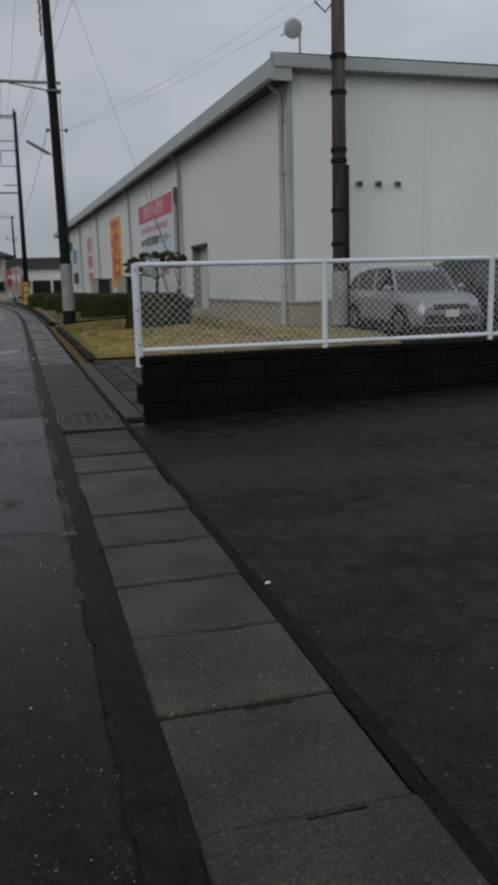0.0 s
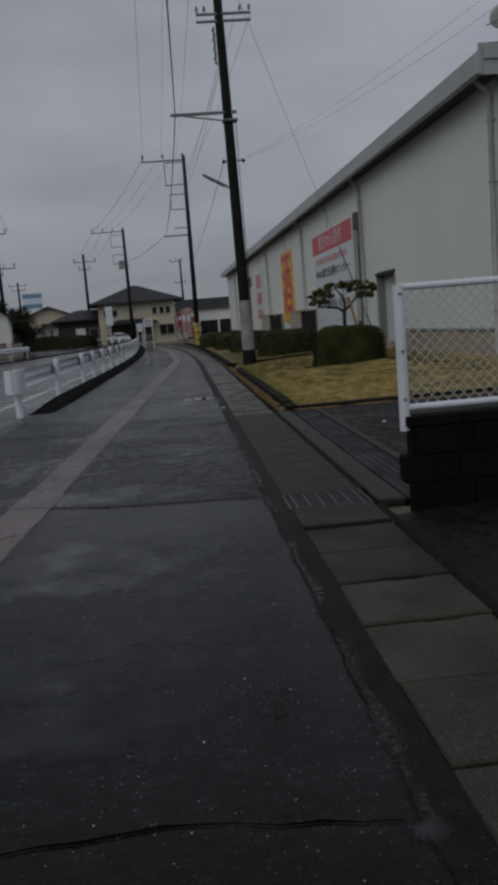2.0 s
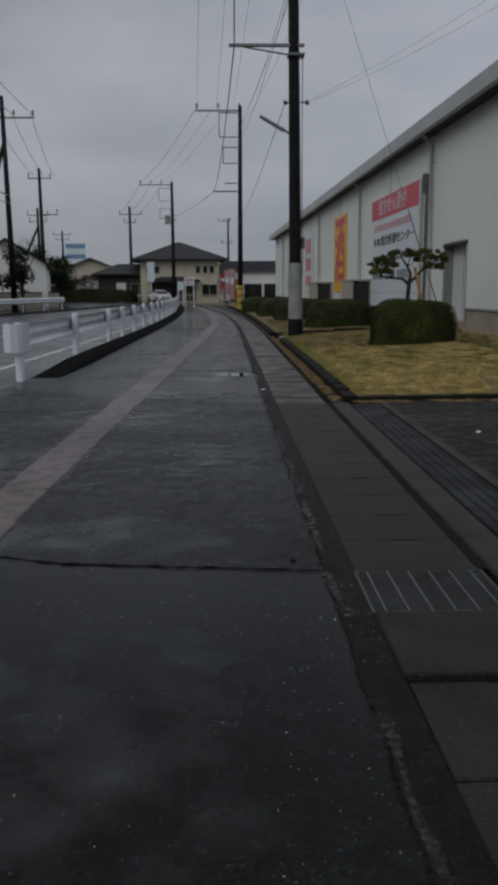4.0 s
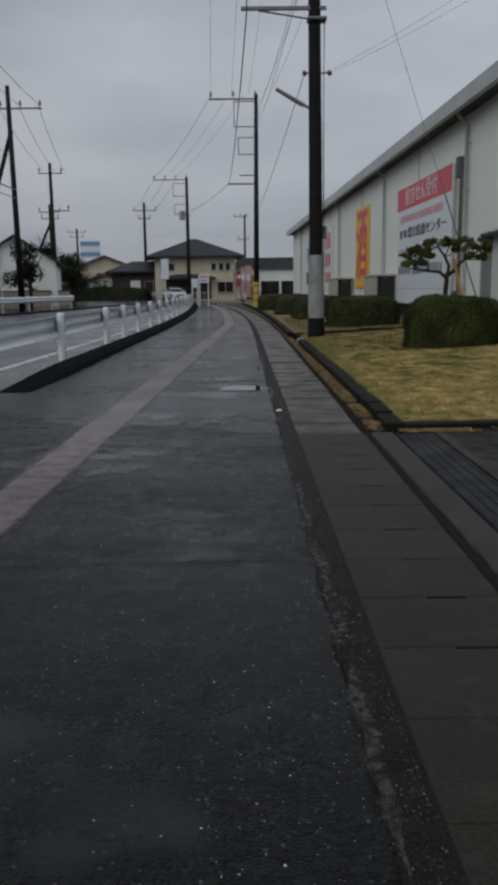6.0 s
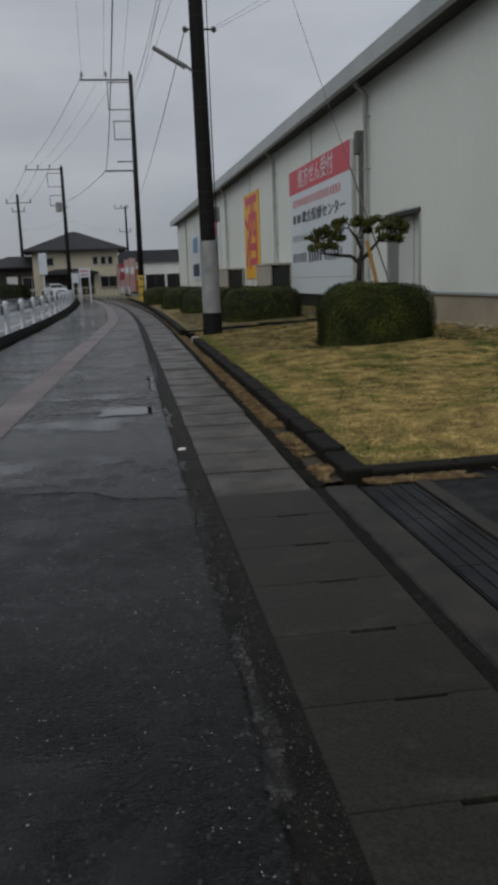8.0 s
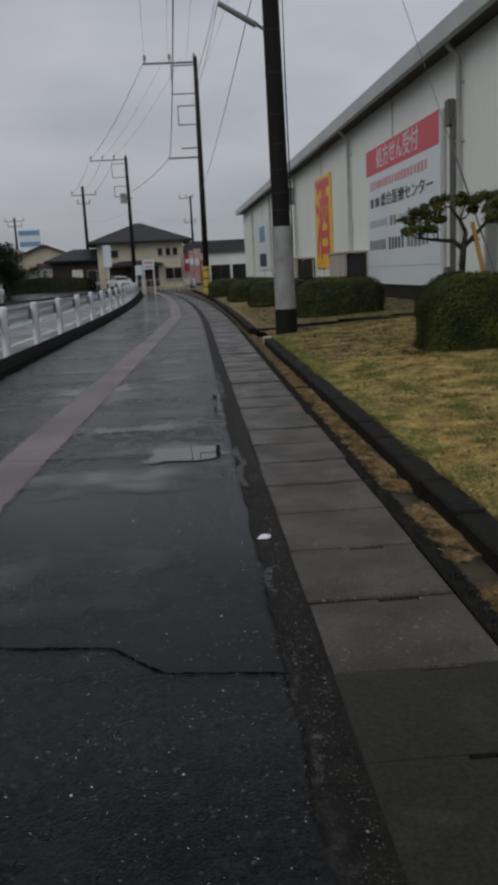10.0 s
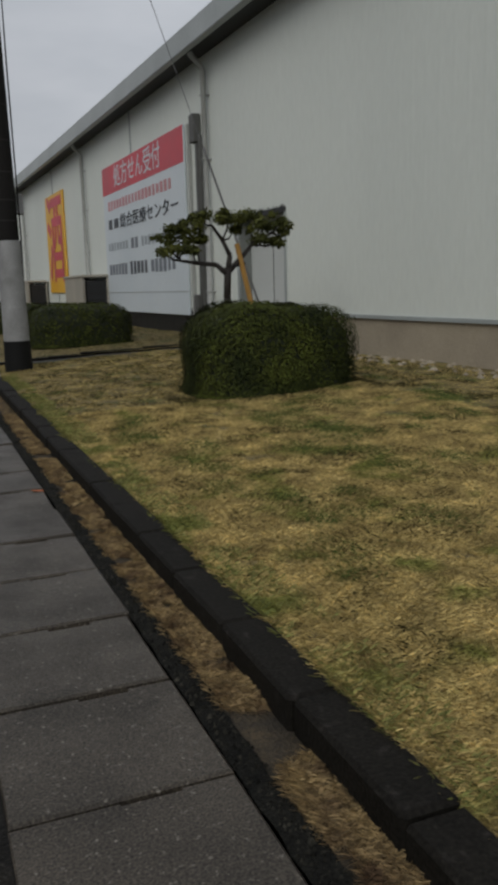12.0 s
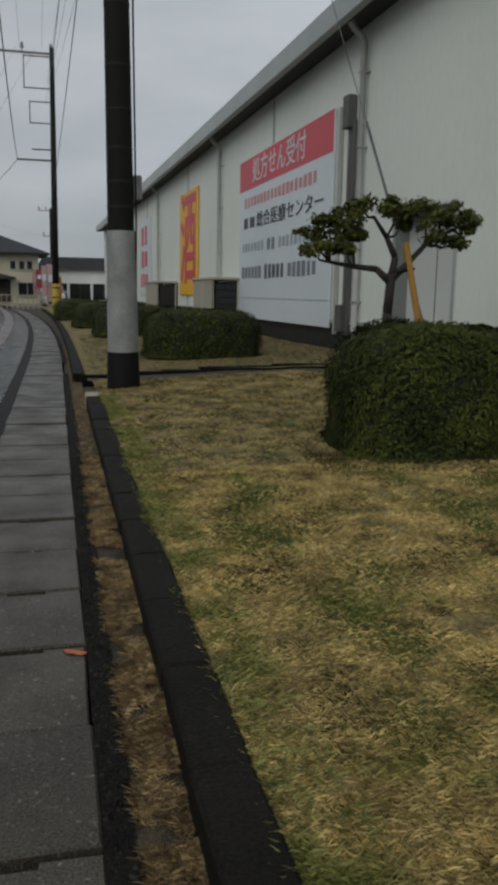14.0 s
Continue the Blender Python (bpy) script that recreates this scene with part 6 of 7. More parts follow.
# ---- houses ----
def hip_roof(bm, w, d, z, rise, over, ridge=0.4, thick=0.18):
    """A hipped roof over a w by d plan, ridge along x."""
    a, b = w / 2 + over, d / 2 + over
    r = max(0.05, a - b) if ridge is None else w * ridge / 2
    lo = [bm.verts.new(p) for p in ((-a, -b, z), (a, -b, z), (a, b, z), (-a, b, z))]
    up = [bm.verts.new((p.co.x, p.co.y, z + thick)) for p in lo]
    t = [bm.verts.new((-r, 0, z + rise)), bm.verts.new((r, 0, z + rise))]
    bm.faces.new(list(reversed(lo)))
    for i in range(4):
        bm.faces.new((lo[i], lo[(i + 1) % 4], up[(i + 1) % 4], up[i]))
    bm.faces.new((up[0], up[1], t[1], t[0])), bm.faces.new((up[1], up[2], t[1])), bm.faces.new((up[2], up[3], t[0], t[1])), bm.faces.new((up[3], up[0], t[0]))
    return bm


def gable_roof(bm, w, d, z, rise, over, thick=0.15):
    """A gabled roof, ridge along y."""
    a, b = w / 2 + over, d / 2 + over
    pro = [(-a, z - 0.25), (0, z + rise), (a, z - 0.25), (a, z - 0.25 + thick), (0, z + rise + thick), (-a, z - 0.25 + thick)]
    f, k = [bm.verts.new((x, -b, zz)) for x, zz in pro], [bm.verts.new((x, b, zz)) for x, zz in pro]
    for i in range(6):
        j = (i + 1) % 6
        bm.faces.new((f[i], f[j], k[j], k[i]))
    bm.faces.new((f[0], f[5], f[4], f[1])), bm.faces.new((f[1], f[4], f[3], f[2]))
    bm.faces.new((k[0], k[1], k[4], k[5])), bm.faces.new((k[1], k[2], k[3], k[4]))
    return bm


def window(e, face, u, z, w, h, at, frame=FRAME_GREY, bars=1, sill=True):
    """A framed window on the wall 'south' (-y at 'at'), 'east' (+x) or 'west'."""
    def bx(u0, u1, z0, z1, d0, d1):
        if face == "south":
            return B((u0, at - d1, z0), (u1, at - d0, z1))
        if face == "east":
            return B((at + d0, u0, z0), (at + d1, u1, z1))
        return B((at - d1, u0, z0), (at - d0, u1, z1))
    win = part("window", bx(u - w / 2, u + w / 2, z - h / 2, z + h / 2, -0.05, 0.012), GLASS_DARK, e)
    for a, b, c, d in ((u - w / 2, u + w / 2, z + h / 2 - 0.06, z + h / 2), (u - w / 2, u + w / 2, z - h / 2, z - h / 2 + 0.06), (u - w / 2, u - w / 2 + 0.06, z - h / 2, z + h / 2), (u + w / 2 - 0.06, u + w / 2, z - h / 2, z + h / 2)):
        part("frame", bx(a, b, c, d, 0.0, 0.05), frame, win)
    for i in range(bars):
        c = u - w / 2 + w * (i + 1) / (bars + 1)
        part("mullion", bx(c - 0.03, c + 0.03, z - h / 2, z + h / 2, 0.0, 0.04), frame, win)
    if sill:
        part("sill", bx(u - w / 2 - 0.08, u + w / 2 + 0.08, z - h / 2 - 0.06, z - h / 2, 0.0, 0.12), frame, win)
    return win


def house(at, turn, w, d, h, roof, rise, wall, tiles, label, over=0.7, ridge=0.4):
    e = empty("house", at, label, "house", turn=turn)
    part("wall", B((-w / 2, -d / 2, -0.1), (w / 2, d / 2, h)), wall, e)
    bm = bmesh.new()
    hip_roof(bm, w, d, h, rise, over, ridge) if roof == "hip" else gable_roof(bm, w, d, h, rise, over)
    part("roof", bm, tiles, e)
    if roof == "gable":
        for y in (-d / 2, d / 2):
            gb = bmesh.new()
            gb.faces.new([gb.verts.new(p) for p in ((-w / 2, y, h - 0.02), (w / 2, y, h - 0.02), (0, y, h + rise - 0.05))])
            part("gable", gb, wall, e)
    return e


# two-storey cream shop house across the road
sh = house((-22.4, 40.6, FAR_Z), 3.0, 10.6, 9.4, 7.15, "hip", 2.3, STUCCO_CREAM, TILE_ROOF, "two-storey cream stucco shop house with a dark hipped roof", 1.15, 0.35)
part("eave_band", B((-6.0, -5.4, 6.75), (6.0, 5.4, 7.14), 0.03), TIMBER_AND_SHADE, sh, "deep dark eave")
# flat panel on the wall; its dark colour stands for the balcony's shade
part("upper_recess_shade", B((-2.6, -4.76, 4.7), (4.1, -4.70, 6.7)), TIMBER_AND_SHADE, sh, "flat dark panel for the shade of a recessed balcony")
part("balcony_rail", B((-5.3, -4.95, 4.2), (4.0, -4.75, 4.5), 0.02), STUCCO_CREAM, sh)
window(sh, "south", -4.0, 5.7, 2.0, 1.5, -4.82, FRAME_GREY)
window(sh, "south", 0.4, 5.6, 2.4, 1.5, -4.78, FRAME_DARK)
for y in (-2.9, -0.4, 1.8):
    window(sh, "east", y, 6.0, 1.15 if y < -2 else 0.62, 1.25, 5.3, FRAME_DARK, 1 if y < -2 else 0, False)
part("shop_front", B((5.3, -3.2, 0.75), (5.36, 4.2, 3.55)), GLASS_DARK, sh, "dark glazed shop front")
for i in range(5):
    y = -3.2 + 7.4 * i / 4
    part("shop_mullion", B((5.34, y - 0.055, 0.7), (5.43, y + 0.055, 3.6)), STUCCO_WHITE, sh)
part("shop_sill", B((5.3, -3.3, 0.35), (5.46, 4.3, 0.78), 0.02), STUCCO_WHITE, sh)
part("corner_pipe", Rod((5.42, -3.9, 0.1), (5.42, -3.9, 6.7), 0.07), PIPE_DARK, sh)
# no real opening: shade painted as a dark panel on the wall
part("ground_opening_shade", B((-4.8, -4.78, 0.4), (3.2, -4.72, 2.6)), TIMBER_AND_SHADE, sh, "flat dark panel for the shade of a ground floor opening")
part("red_panel", B((0.2, -4.86, 0.35), (2.2, -4.79, 1.9), 0.02), BRICK_RED, sh, "dull red panel")
part("sun_panel", B((-5.0, -4.84, 1.0), (-3.4, -4.77, 2.2)), FRAME_GREY, sh)
ivy = np.random.default_rng(21)
for k, (x, y, n) in enumerate(((5.45, -4.5, 500), (5.45, -3.7, 300), (4.2, -4.85, 260))):
    pts = np.hstack([np.array([x, y, 0]) + ivy.normal(0, 1, (n, 3)) * np.array([0.12, 0.35, 0]) + np.stack([0 * ivy.random(n), 0 * ivy.random(n), ivy.random(n) ** 1.4 * 3.4], 1), np.tile([0.7, -0.7, 0.2], (n, 1))])
    tagged(leaf_cloud("climber", pts, 0.09, LEAF_FAR, sh, k), "dark climbing plant on the wall corner", kind="stuff")
# lower wing and shop signs beyond it
wing = house((-21.2, 51.0, FAR_Z), 5, 6.0, 6.5, 3.1, "hip", 0.9, STUCCO_TAN, TILE_BROWN, "low tan annexe with a brown roof", 0.6)
part("balcony", B((1.2, -3.4, 3.2), (3.2, -1.2, 4.9), 0.03), STUCCO_CREAM, wing)
# dark panel painting the shade of the open bay
part("shade", B((2.9, -3.0, 0.3), (3.04, 2.4, 2.4)), TIMBER_AND_SHADE, wing, "flat dark panel for the shade of an open shop bay")


def board_sign(at, turn, w, z0, z1, material, label, legs=2, leg_mat=WHITE_PAINT):
    e = empty("board_sign", at, label, "sign", turn=turn)
    part("board", B((-w / 2, -0.05, z0), (w / 2, 0.05, z1), 0.01), material, e)
    for i in range(legs):
        x = 0 if legs == 1 else -w * 0.42 + w * 0.84 * i / (legs - 1)
        part("leg", Rod((x, 0.0, -0.1), (x, 0.0, z1 - 0.02), 0.05, sides=8), leg_mat, e)
    return e


def flat_bars(e, cx, z, width, height, count, material, seed, y=-0.056):
    g = np.random.default_rng(seed)
    step = width / count
    for i in range(count):
        w = step * g.uniform(0.6, 0.8)
        x = cx - width / 2 + (i + 0.5) * step
        part("lettering", B((x - w / 2, y, z - height / 2), (x + w / 2, y + 0.004, z + height / 2)), material, e)


# blue board with a striped border, on white legs, facing the walkway
ad = board_sign((-17.75, 30.25, FAR_Z), 25, 4.2, 2.35, 4.45, SIGN_BLUE, "faded blue advertising board with a red, white and navy striped border")
flat_bars(ad, -0.1, 3.40, 3.0, 0.75, 4, LETTER_PALE, 31)
flat_bars(ad, 1.0, 2.68, 0.8, 0.20, 4, BANNER_RED, 32)
n = 42
for i in range(n):
    t = i / n * 2 * (4.2 + 2.1)
    if t < 4.2:
        c = (-2.1 + t, 4.37)
    elif t < 6.3:
        c = (2.02, 4.45 - (t - 4.2))
    elif t < 10.5:
        c = (2.1 - (t - 6.3), 2.43)
    else:
        c = (-2.02, 2.35 + (t - 10.5))
    bm = B((-0.075, -0.062, -0.12), (0.075, -0.052, 0.12))
    bmesh.ops.transform(bm, matrix=Matrix.Translation((min(1.98, max(-1.98, c[0])), 0, min(4.36, max(2.44, c[1])))) @ Euler((0, 0.6, 0)).to_matrix().to_4x4(), verts=bm.verts)
    part("stripe", bm, (SIGN_NAVY, SIGN_WHITE, BANNER_RED)[i % 3], ad)
sg = board_sign((-15.3, 47.6, FAR_Z), 12, 1.7, 2.6, 3.6, SIGN_WHITE, "white shop board with red bars on a pole", 2)
flat_bars(sg, 0, 2.95, 1.3, 0.35, 4, BANNER_RED, 33)
board_sign((-16.6, 50.9, FAR_Z), 12, 1.6, 3.9, 5.2, STUCCO_CREAM, "cream shop board on a pole", 1)


def far_tree(at, r, h, n, seed, label="dark leafy tree across the road"):
    e = empty("tree", at, label, "tree", "roadside trees")
    part("trunk", limb(bmesh.new(), [(0, 0, -0.1), (0.05, 0, h * 0.3), (0, 0.05, h * 0.6)], 0.16, 0.08), BARK, e)
    g = np.random.default_rng(seed)
    rows = []
    for k in range(12):
        c = np.array([g.normal(0, r * 0.45), g.normal(0, r * 0.45), h * g.uniform(0.35, 0.92)])
        q = r * g.uniform(0.3, 0.55)
        limb_b = limb(bmesh.new(), [(0, 0, h * 0.3), tuple(c * np.array([0.6, 0.6, 0.85])), tuple(c)], 0.05, 0.015)
        part("limb", limb_b, BARK, e)
        d = g.normal(0, 1, (n // 12, 3))
        d /= np.linalg.norm(d, axis=1)[:, None]
        rows.append(np.hstack([c + d * q * (0.6 + 0.5 * g.random((n // 12, 1))), d]))
    leaf_cloud("crown", np.vstack(rows), 0.12, LEAF_FAR, e, seed)


far_tree((-15.4, 57.5, FAR_Z), 1.3, 4.6, 2400, 41)
far_tree((-15.8, 74.5, FAR_Z), 1.6, 4.4, 2400, 43)
far_tree((-24, 95, FAR_Z), 3.5, 6.5, 4000, 45)
far_tree((-20, 100, 0), 2.6, 4.0, 3000, 46)
wh = house((-18.6, 67.5, FAR_Z), 10, 6.0, 9.0, 3.4, "gable", 1.9, STUCCO_WHITE, TILE_ROOF, "low white gabled storehouse behind the trees", 0.4)
gw = empty("garden_wall", (-16.1, 58, FAR_Z), "low brown garden wall across the road", "wall", turn=-7)
part("wall_body", B((-0.12, -6, -0.1), (0.12, 10, 1.15), 0.02), CONC_BASE, gw)
part("coping", B((-0.16, -6, 1.15), (0.16, 10, 1.22), 0.01), CONC_EDGE, gw)

# houses at the end of the road
bh = house((-6.3, 103, 0), 4, 9.6, 8.5, 5.0, "hip", 2.4, STUCCO_CREAM, TILE_ROOF, "two-storey cream house with a wide dark hipped roof", 1.1, 0.06)
for x, w in ((2.2, 0.6), (3.1, 0.6), (3.9, 0.6), (-3.3, 1.7)):
    window(bh, "south", x, 3.9, w, 0.9, -4.25, FRAME_GREY, 0)
bp = hip_roof(bmesh.new(), 5.8, 2.0, 2.45, 0.6, 0.3, 0.5)
bmesh.ops.transform(bp, matrix=Matrix.Translation((-0.8, -5.0, 0)), verts=bp.verts)
part("porch_roof", bp, TILE_ROOF, bh, "dark porch roof")
# shade under the porch as a dark panel
part("porch_shade", B((-3.6, -4.32, 0.1), (1.9, -4.27, 2.4)), TIMBER_AND_SHADE, bh)
window(bh, "south", 3.6, 1.4, 1.9, 1.5, -4.25)
lw = house((-12.6, 104, 0), 6, 8.0, 7.5, 3.3, "hip", 1.5, TIMBER_AND_SHADE, TILE_ROOF, "dark timber house with a tiled roof", 0.8, 0.4)
window(lw, "south", 1.0, 1.6, 2.2, 1.4, -3.75)
part("white_panel", B((-1.8, -3.82, 0.3), (-0.6, -3.76, 2.4)), STUCCO_WHITE, lw)
gh = house((-20.4, 121, 0), 8, 8.0, 8, 4.4, "gable", 1.6, STUCCO_CREAM, TILE_BROWN, "cream gabled house behind a hedge", 0.7)
window(gh, "south", 0, 3.2, 2.4, 1.0, -4.05)
kr = house((-18.6, 108, 0), 6, 5.0, 4.0, 2.5, "gable", 0.7, STUCCO_WHITE, TILE_RED, "small white shed with a faded red roof", 0.5)
ch = house((-29.0, 128, 0), 8, 9.0, 8, 5.2, "hip", 1.3, STUCCO_TAN, TILE_BROWN, "tan two-storey house far along the road", 0.7)
for x in (-2.5, 0.5, 3):
    window(ch, "south", x, 3.9, 1.3, 1.0, -4.0)
    window(ch, "south", x, 1.5, 1.3, 1.2, -4.0)
house((-40.0, 135, 0), 0, 12.0, 9, 5.0, "hip", 1.6, STUCCO_TAN, TILE_ROOF, "tan house with a dark roof far across the road")
house((-33.0, 92, FAR_Z), 12, 10.0, 9, 5.4, "hip", 1.6, STUCCO_CREAM, TILE_ROOF, "cream house behind roadside trees")
house((-27.0, 76, FAR_Z), 12, 7.0, 9, 4.4, "gable", 1.6, STUCCO_TAN, TILE_BROWN, "tan gabled house behind the storehouse")
# flat shop with a dark parapet beyond the warehouse
fs = empty("shop_building", (9.0, 118, 0), "white flat-roofed shop with a dark parapet band", "building", turn=-2)
part("wall", B((-10, -6, -0.1), (16, 6, 4.4)), STUCCO_WHITE, fs)
pr = bmesh.new()
v = [pr.verts.new(p) for p in ((-10.6, -6.6, 3.9), (16.5, -6.6, 3.9), (16.5, -5.2, 5.4), (-9.8, -5.2, 5.4))]
pr.faces.new(v)
v2 = [pr.verts.new(p) for p in ((-10.6, -6.6, 3.9), (-9.8, -5.2, 5.4), (-9.8, 5.2, 5.4), (-10.6, 6.6, 3.9))]
pr.faces.new(v2)
pr.faces.new([pr.verts.new(p) for p in ((-9.8, -5.2, 5.4), (16.5, -5.2, 5.4), (16.5, 5.2, 5.4), (-9.8, 5.2, 5.4))])
pr.faces.new([pr.verts.new(p) for p in ((-10.6, -6.6, 3.9), (-10.6, 6.6, 3.9), (16.5, 6.6, 3.9), (16.5, -6.6, 3.9))])
part("parapet", pr, TILE_ROOF, fs, "dark sloping parapet")
for x in (-8.2, -5.4, -2.6, 0.2, 3.0):
    window(fs, "south", x, 1.25, 2.5, 2.0, -6.0, FRAME_DARK, 1, False)

# signs, banners and bars at the bend
b1 = board_sign((-3.35, 62, 0), 3, 0.8, 1.75, 2.4, SIGN_WHITE, "white roadside board with red bars", 2)
flat_bars(b1, 0, 2.2, 0.6, 0.16, 3, BANNER_RED, 51)
flat_bars(b1, 0, 1.93, 0.5, 0.12, 4, BANNER_RED, 52)
board_sign((-4.15, 64, 0), 3, 0.5, 1.4, 2.1, SIGN_WHITE, "small white roadside board", 2)
board_sign((-8.2, 83, 0), 4, 0.75, 2.3, 4.3, SIGN_WHITE, "tall white shop board", 1)
bl = board_sign((-26.2, 142, 0), 8, 3.4, 6.6, 9.6, SIGN_WHITE, "tall blue and white sign tower", 1)
for z in (8.7, 6.95):
    part("blue_band", B((-1.65, -0.06, z), (1.65, -0.052, z + 0.75)), SIGN_BLUE, bl)
for i, (x, y, mm, h0, h1) in enumerate(((-0.55, 74, BANNER_PINK, 0.9, 3.2), (-0.95, 74.6, BANNER_RED, 1.5, 2.9), (-0.15, 73.4, BANNER_PINK, 0.6, 3.3), (0.35, 72.8, ORANGE_FENCE, 0.5, 2.4), (-1.2, 75.2, BANNER_PINK, 1.0, 2.9))):
    nb = empty("banner", (x, y, 0), "tall pink or red cloth banner on a thin pole", "banner", "roadside banners", turn=8 * i - 12)
    part("pole", Rod((0, 0, -0.1), (0, 0, h1 + 0.15), 0.02, sides=6), METAL_GREY, nb)
    cb = bmesh.new()
    rows = [[cb.verts.new((0.02 + 0.29 * j, 0.05 * math.sin(j * 2 + k * 0.9 + i), h0 + (h1 - h0) * k / 8)) for j in range(3)] for k in range(9)]
    for a, b in zip(rows, rows[1:]):
        for j in range(2):
            cb.faces.new((a[j], a[j + 1], b[j + 1], b[j]))
    bmesh.ops.solidify(cb, geom=list(cb.faces), thickness=0.006)
    part("cloth", cb, mm, nb)
    part("white_patch", B((0.12, -0.09, h0 + 0.5 * (h1 - h0)), (0.45, -0.085, h0 + 0.72 * (h1 - h0))), SIGN_WHITE, nb)
tf = empty("bar_fence", (-2.9, 70, 0), "low beige bar fence at the bend", "fence", turn=-4)
part("top_rail", B((-1.9, -0.02, 0.95), (2.2, 0.02, 1.02)), STUCCO_TAN, tf)
part("low_rail", B((-1.9, -0.02, 0.25), (2.2, 0.02, 0.31)), STUCCO_TAN, tf)
for i in range(12):
    part("bar", B((-1.9 + i * 0.37, -0.025, -0.1), (-1.85 + i * 0.37, 0.025, 1.0)), STUCCO_TAN, tf)
wr = empty("low_white_fence", (-17.0, 101, 0), "low white slatted roadside fence", "fence", turn=-10)
part("top_rail", B((-9.5, -0.03, 0.72), (9.0, 0.03, 0.84)), WHITE_PAINT, wr)
for i in range(38):
    part("slat", B((-9.5 + i * 0.49, -0.02, -0.1), (-9.28 + i * 0.49, 0.02, 0.74)), WHITE_PAINT, wr)
hedge((-16.2, 107, 0), 7.5, 2.0, 2.0, 5000, 61, 0.08)
hedge((-24.5, 112, 0), 9.0, 2.0, 2.2, 5000, 62, 0.08)
hedge((-16.9, 64.5, FAR_Z), 2.0, 3.0, 1.7, 2500, 63, 0.07, -8)

# ---- counted pieces of the paving and walls ----
def shared(name, mesh, m, parent):
    ob = new(name, mesh)
    ob.parent = parent
    ob.matrix_world = m
    return ob


def lid_mesh(name, length, width, material, notch, gap=0.0085, chamfer=0.008):
    """A concrete drain lid with chamfered edges and a finger notch in its far edge."""
    t, c = 0.05, chamfer
    l, w = length / 2 - gap, width / 2 - 0.003
    n0, n1, nd = -0.02, 0.15, notch
    top = [(-w, -l), (w, -l), (w, l), (n1, l), (n1, l - nd), (n0, l - nd), (n0, l), (-w, l)]
    bm = bmesh.new()
    hi = [bm.verts.new((x * (1 - c / w), y * (1 - c / l), 0.0)) for x, y in top]
    lo = [bm.verts.new((x, y, -c)) for x, y in top]
    bt = [bm.verts.new((x, y, -t)) for x, y in top]
    bm.faces.new(hi)
    for a, b in ((lo, hi), (bt, lo)):
        for i in range(len(top)):
            j = (i + 1) % len(top)
            bm.faces.new((a[i], a[j], b[j], b[i]))
    me = bpy.data.meshes.new(name)
    bm.to_mesh(me)
    bm.free()
    me.materials.append(material)
    return me


g = np.random.default_rng(77)
drain = structure(new("lid_row"), "row of concrete drain lids with one steel grating", "drain cover")
old_lids = [lid_mesh("old_lid", 0.600, 0.606, CONC_LID, d) for d in (0.010, 0.018, 0.024)]
wet_lids = [lid_mesh("wet_lid", 0.600, 0.606, CONC_WET, d) for d in (0.010, 0.018)]
damp_lids = [lid_mesh("damp_lid", 0.600, 0.606, CONC_DAMP, d) for d in (0.010, 0.018)]
new_lids = [lid_mesh("new_lid", 0.4975, 0.606, CONC_NEW, d, 0.0018, 0.0025) for d in (0.014, 0.022)]
slots = [(-0.52 - 0.6 * (i + 0.5), wet_lids if i < 3 else damp_lids, 0) for i in range(22)] + [(0.4975 * (i + 0.5), new_lids, 1) for i in range(12)] + [(5.97 + 0.6 * (i + 0.5), old_lids, 0) for i in range(108)]
for y, kind, fresh in slots:
    x = 0.299 + bend(y)
    turn = math.degrees(math.atan2(-(bend(y + 0.3) - bend(y - 0.3)), 0.6)) + (0 if fresh else g.normal(0, 0.35))
    m = pose(x + (0 if fresh else g.normal(0, 0.004)), y, 0.006 + (0 if fresh else g.normal(0, 0.004)), 0 if fresh else g.normal(0, 0.35), 0 if fresh else g.normal(0, 0.35), turn)
    shared("lid", kind[int(g.integers(len(kind)))], m, drain)

grate = tagged(new("drain_grating"), "galvanised steel bar grating in the lid row", "grating")
grate.matrix_world = pose(0.303, -0.26, 0.0)
def grate_piece(name, lo, hi, material=STEEL_GRATE):
    me = bpy.data.meshes.new(name)
    bm = B(lo, hi)
    bm.to_mesh(me)
    bm.free()
    me.materials.append(material)
    return me


cross_bar = grate_piece("cross_bar", (-0.298, -0.0026, -0.035), (0.298, 0.0026, 0.003))
long_bar = grate_piece("long_bar", (-0.0035, -0.25, -0.03), (0.0035, 0.25, 0.006), STEEL_BAR)
for i in range(28):
    shared("cross_bar", cross_bar, pose(0.303, -0.497 + 0.0177 * i, 0.0), grate)
for i in range(6):
    shared("long_bar", long_bar, pose(0.303 - 0.25 + 0.1 * i, -0.26, 0.0), grate)
for lo, hi in (((-0.312, -0.258, -0.04), (-0.300, 0.258, 0.005)), ((0.300, -0.258, -0.04), (0.312, 0.258, 0.005)), ((-0.300, -0.258, -0.04), (0.300, -0.250, 0.005)), ((-0.300, 0.250, -0.04), (0.300, 0.258, 0.005))):
    part("frame_bar", B(lo, hi), STEEL_GRATE, grate)

# kerb stones
def block_mesh(name, l, w, h, bevel, material):
    me = bpy.data.meshes.new(name)
    bm = B((-w / 2, -l / 2, 0), (w / 2, l / 2, h), bevel)
    bm.to_mesh(me)
    bm.free()
    me.materials.append(material)
    return me


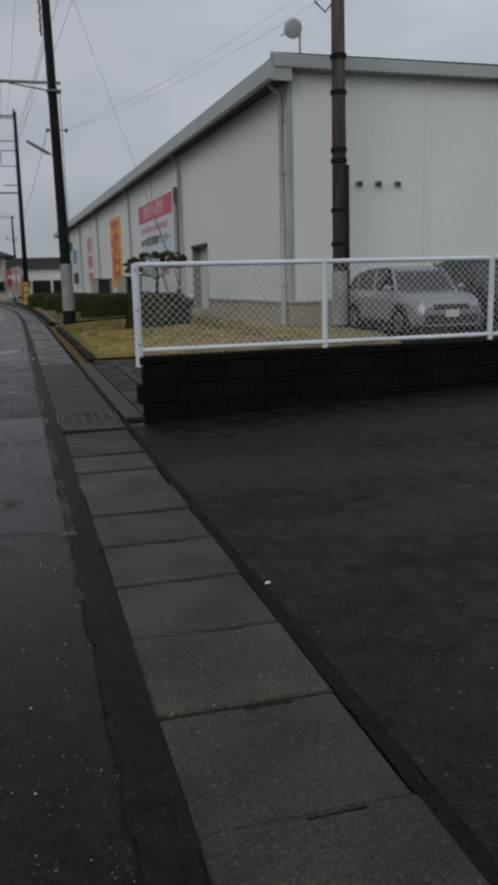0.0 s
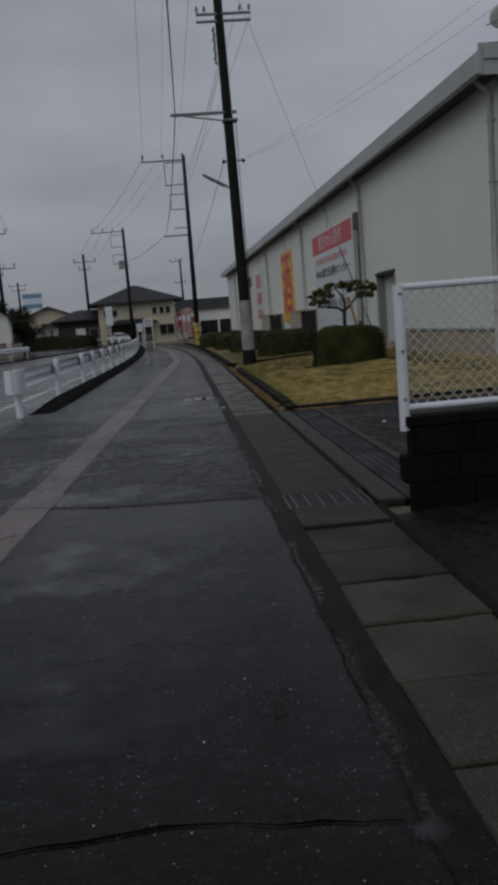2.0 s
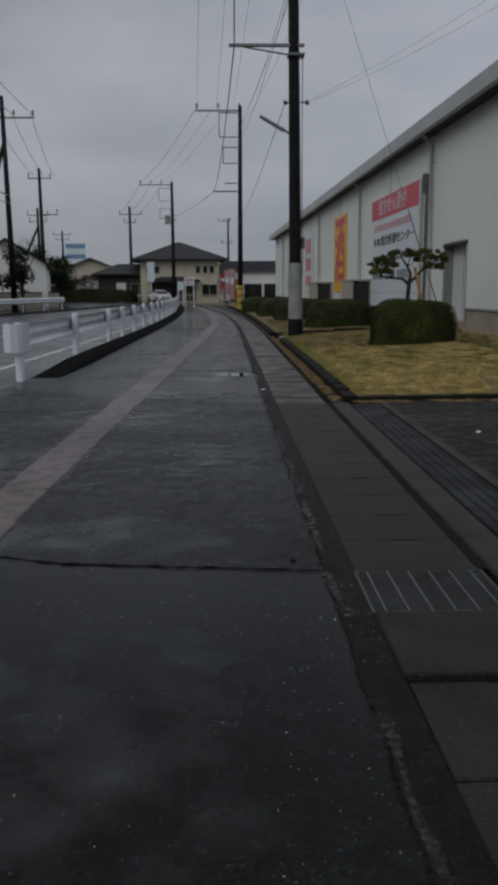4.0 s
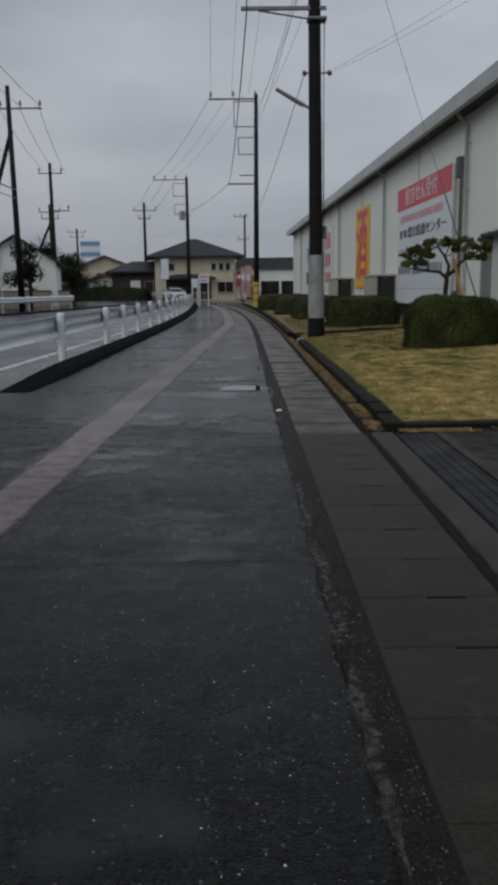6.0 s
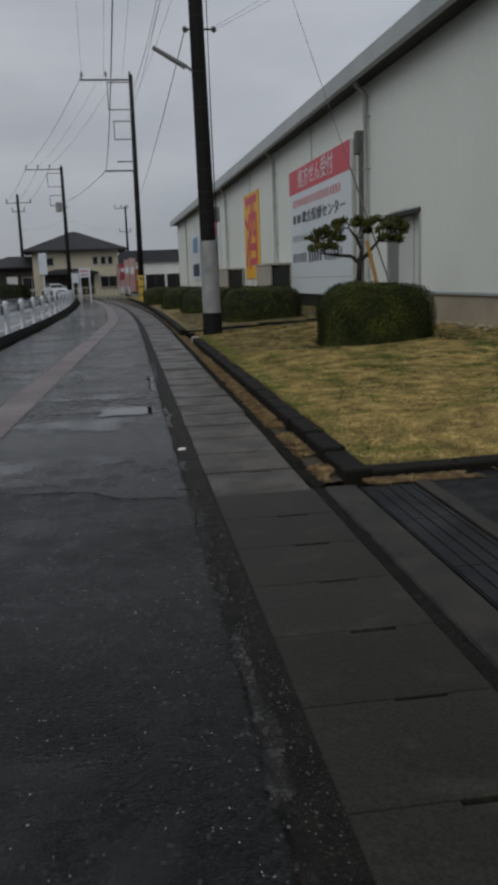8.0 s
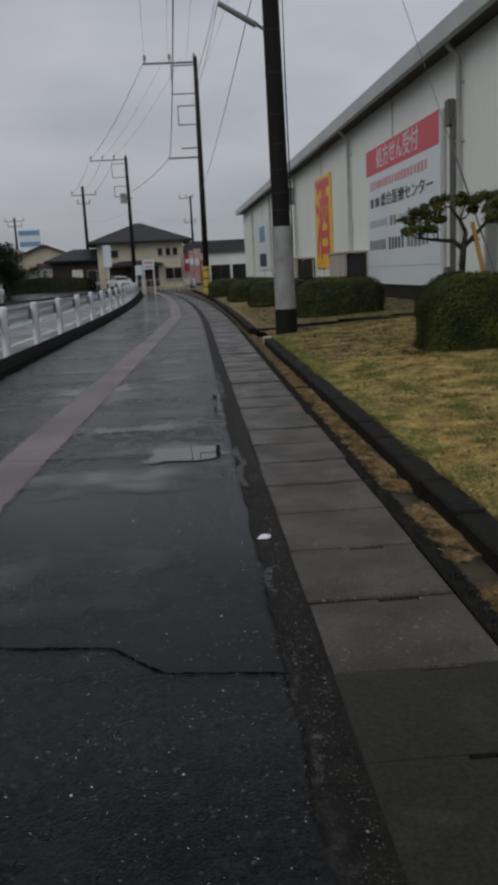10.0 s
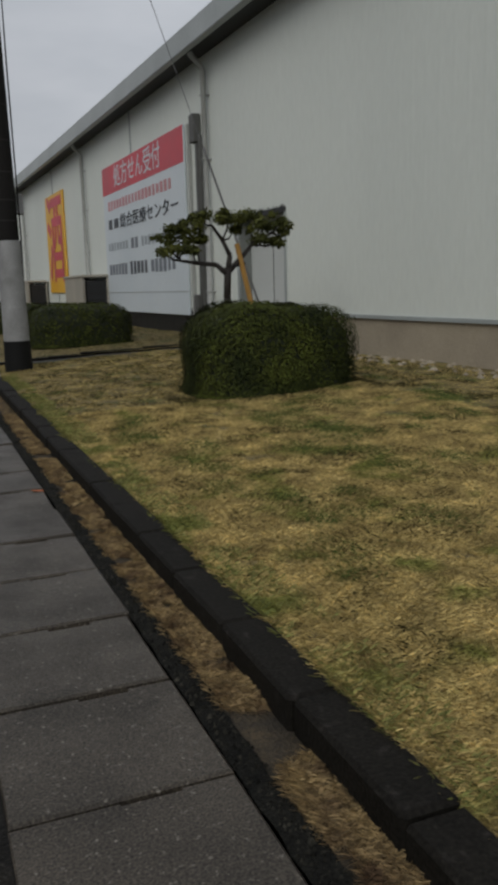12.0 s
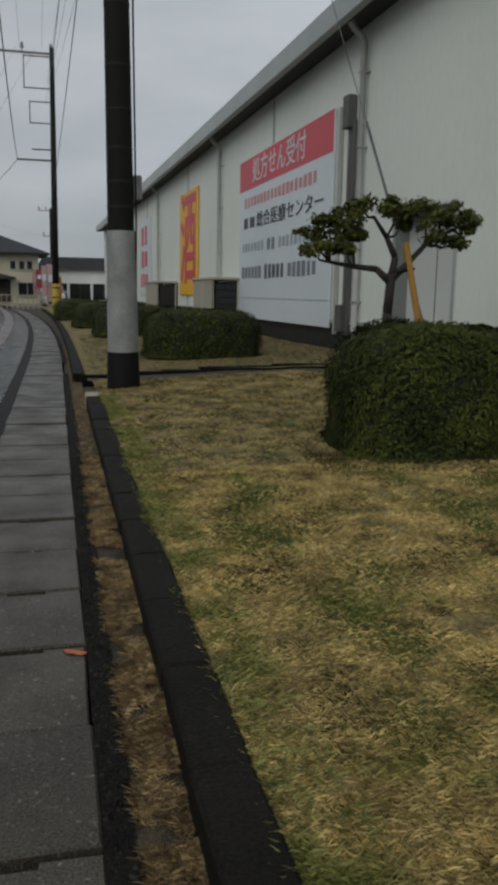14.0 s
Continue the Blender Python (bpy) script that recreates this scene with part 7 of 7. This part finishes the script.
kerb = structure(new("lawn_kerb"), "black-stained concrete kerb stones round the lawn", "kerb")
stone, pale = block_mesh("kerb_stone", 0.597, 0.170, 0.20, 0.013, CONC_KERB), block_mesh("pale_kerb_stone", 0.30, 0.170, 0.19, 0.02, CONC_BASE)
for i in range(20):
    shared("kerb_stone", stone, pose(0.915 + g.normal(0, 0.0018), 6.40 + 0.6 * i, -0.078 - (0.045, 0.030, 0.018, 0.008)[min(i, 3)] + g.normal(0, 0.002), 0, 0, g.normal(0, 0.4)), kerb)
shared("kerb_stone", pale, pose(0.915, 18.25, -0.06), kerb)
for i in range(10):
    x = 1.30 + 0.6 * i
    shared("kerb_stone", stone, pose(x, 6.20 + 0.055 * (x - 1) + g.normal(0, 0.004), -0.145, 0, 0, 90 + 3.2 + g.normal(0, 0.4)), kerb)
far_kerb = structure(new("far_lawn_kerb"), "black-stained concrete kerb stones round the far lawn", "kerb")
for i in range(8):
    x = 1.15 + 0.6 * i
    shared("kerb_stone", stone, pose(x, 20.68 + 0.10 * (x - 1), lawn_z(x, 20.7) - 0.175, 0, 0, 90 + 5.7), far_kerb)
for i in range(75):
    y = 20.95 + 0.6 * i
    shared("kerb_stone", stone, pose(0.82 + 0.5 * bend(y), y, -0.065, 0, 0, math.degrees(math.atan2(0.5 * 0.0024 * max(0, y - 22), 1))), far_kerb)

# block wall under the fence
block_wall = structure(new("block_wall"), "low black-stained concrete block wall along the drive", "wall")
block, coping = block_mesh("wall_block", 0.394, 0.15, 0.19, 0.006, CONC_BLOCK), block_mesh("coping_block", 0.394, 0.165, 0.075, 0.008, CONC_BLOCK)
for r in range(3):
    for i in range(22):
        x = 0.96 + 0.40 * i + (0.0 if r % 2 else 0.1)
        shared("wall_block", block, pose(x, FY + g.normal(0, 0.002), 0.0 + 0.196 * r, 0, 0, 90), block_wall)
for i in range(22):
    shared("coping_block", coping, pose(0.96 + 0.40 * i + 0.03, FY, 0.588, 0, 0, 90), block_wall)
structure(part("wall_core", B((0.82, FY - 0.055, -0.1), (9.55, FY + 0.055, 0.60)), CONC_BLOCK), "dark mortar core of the block wall", "wall")
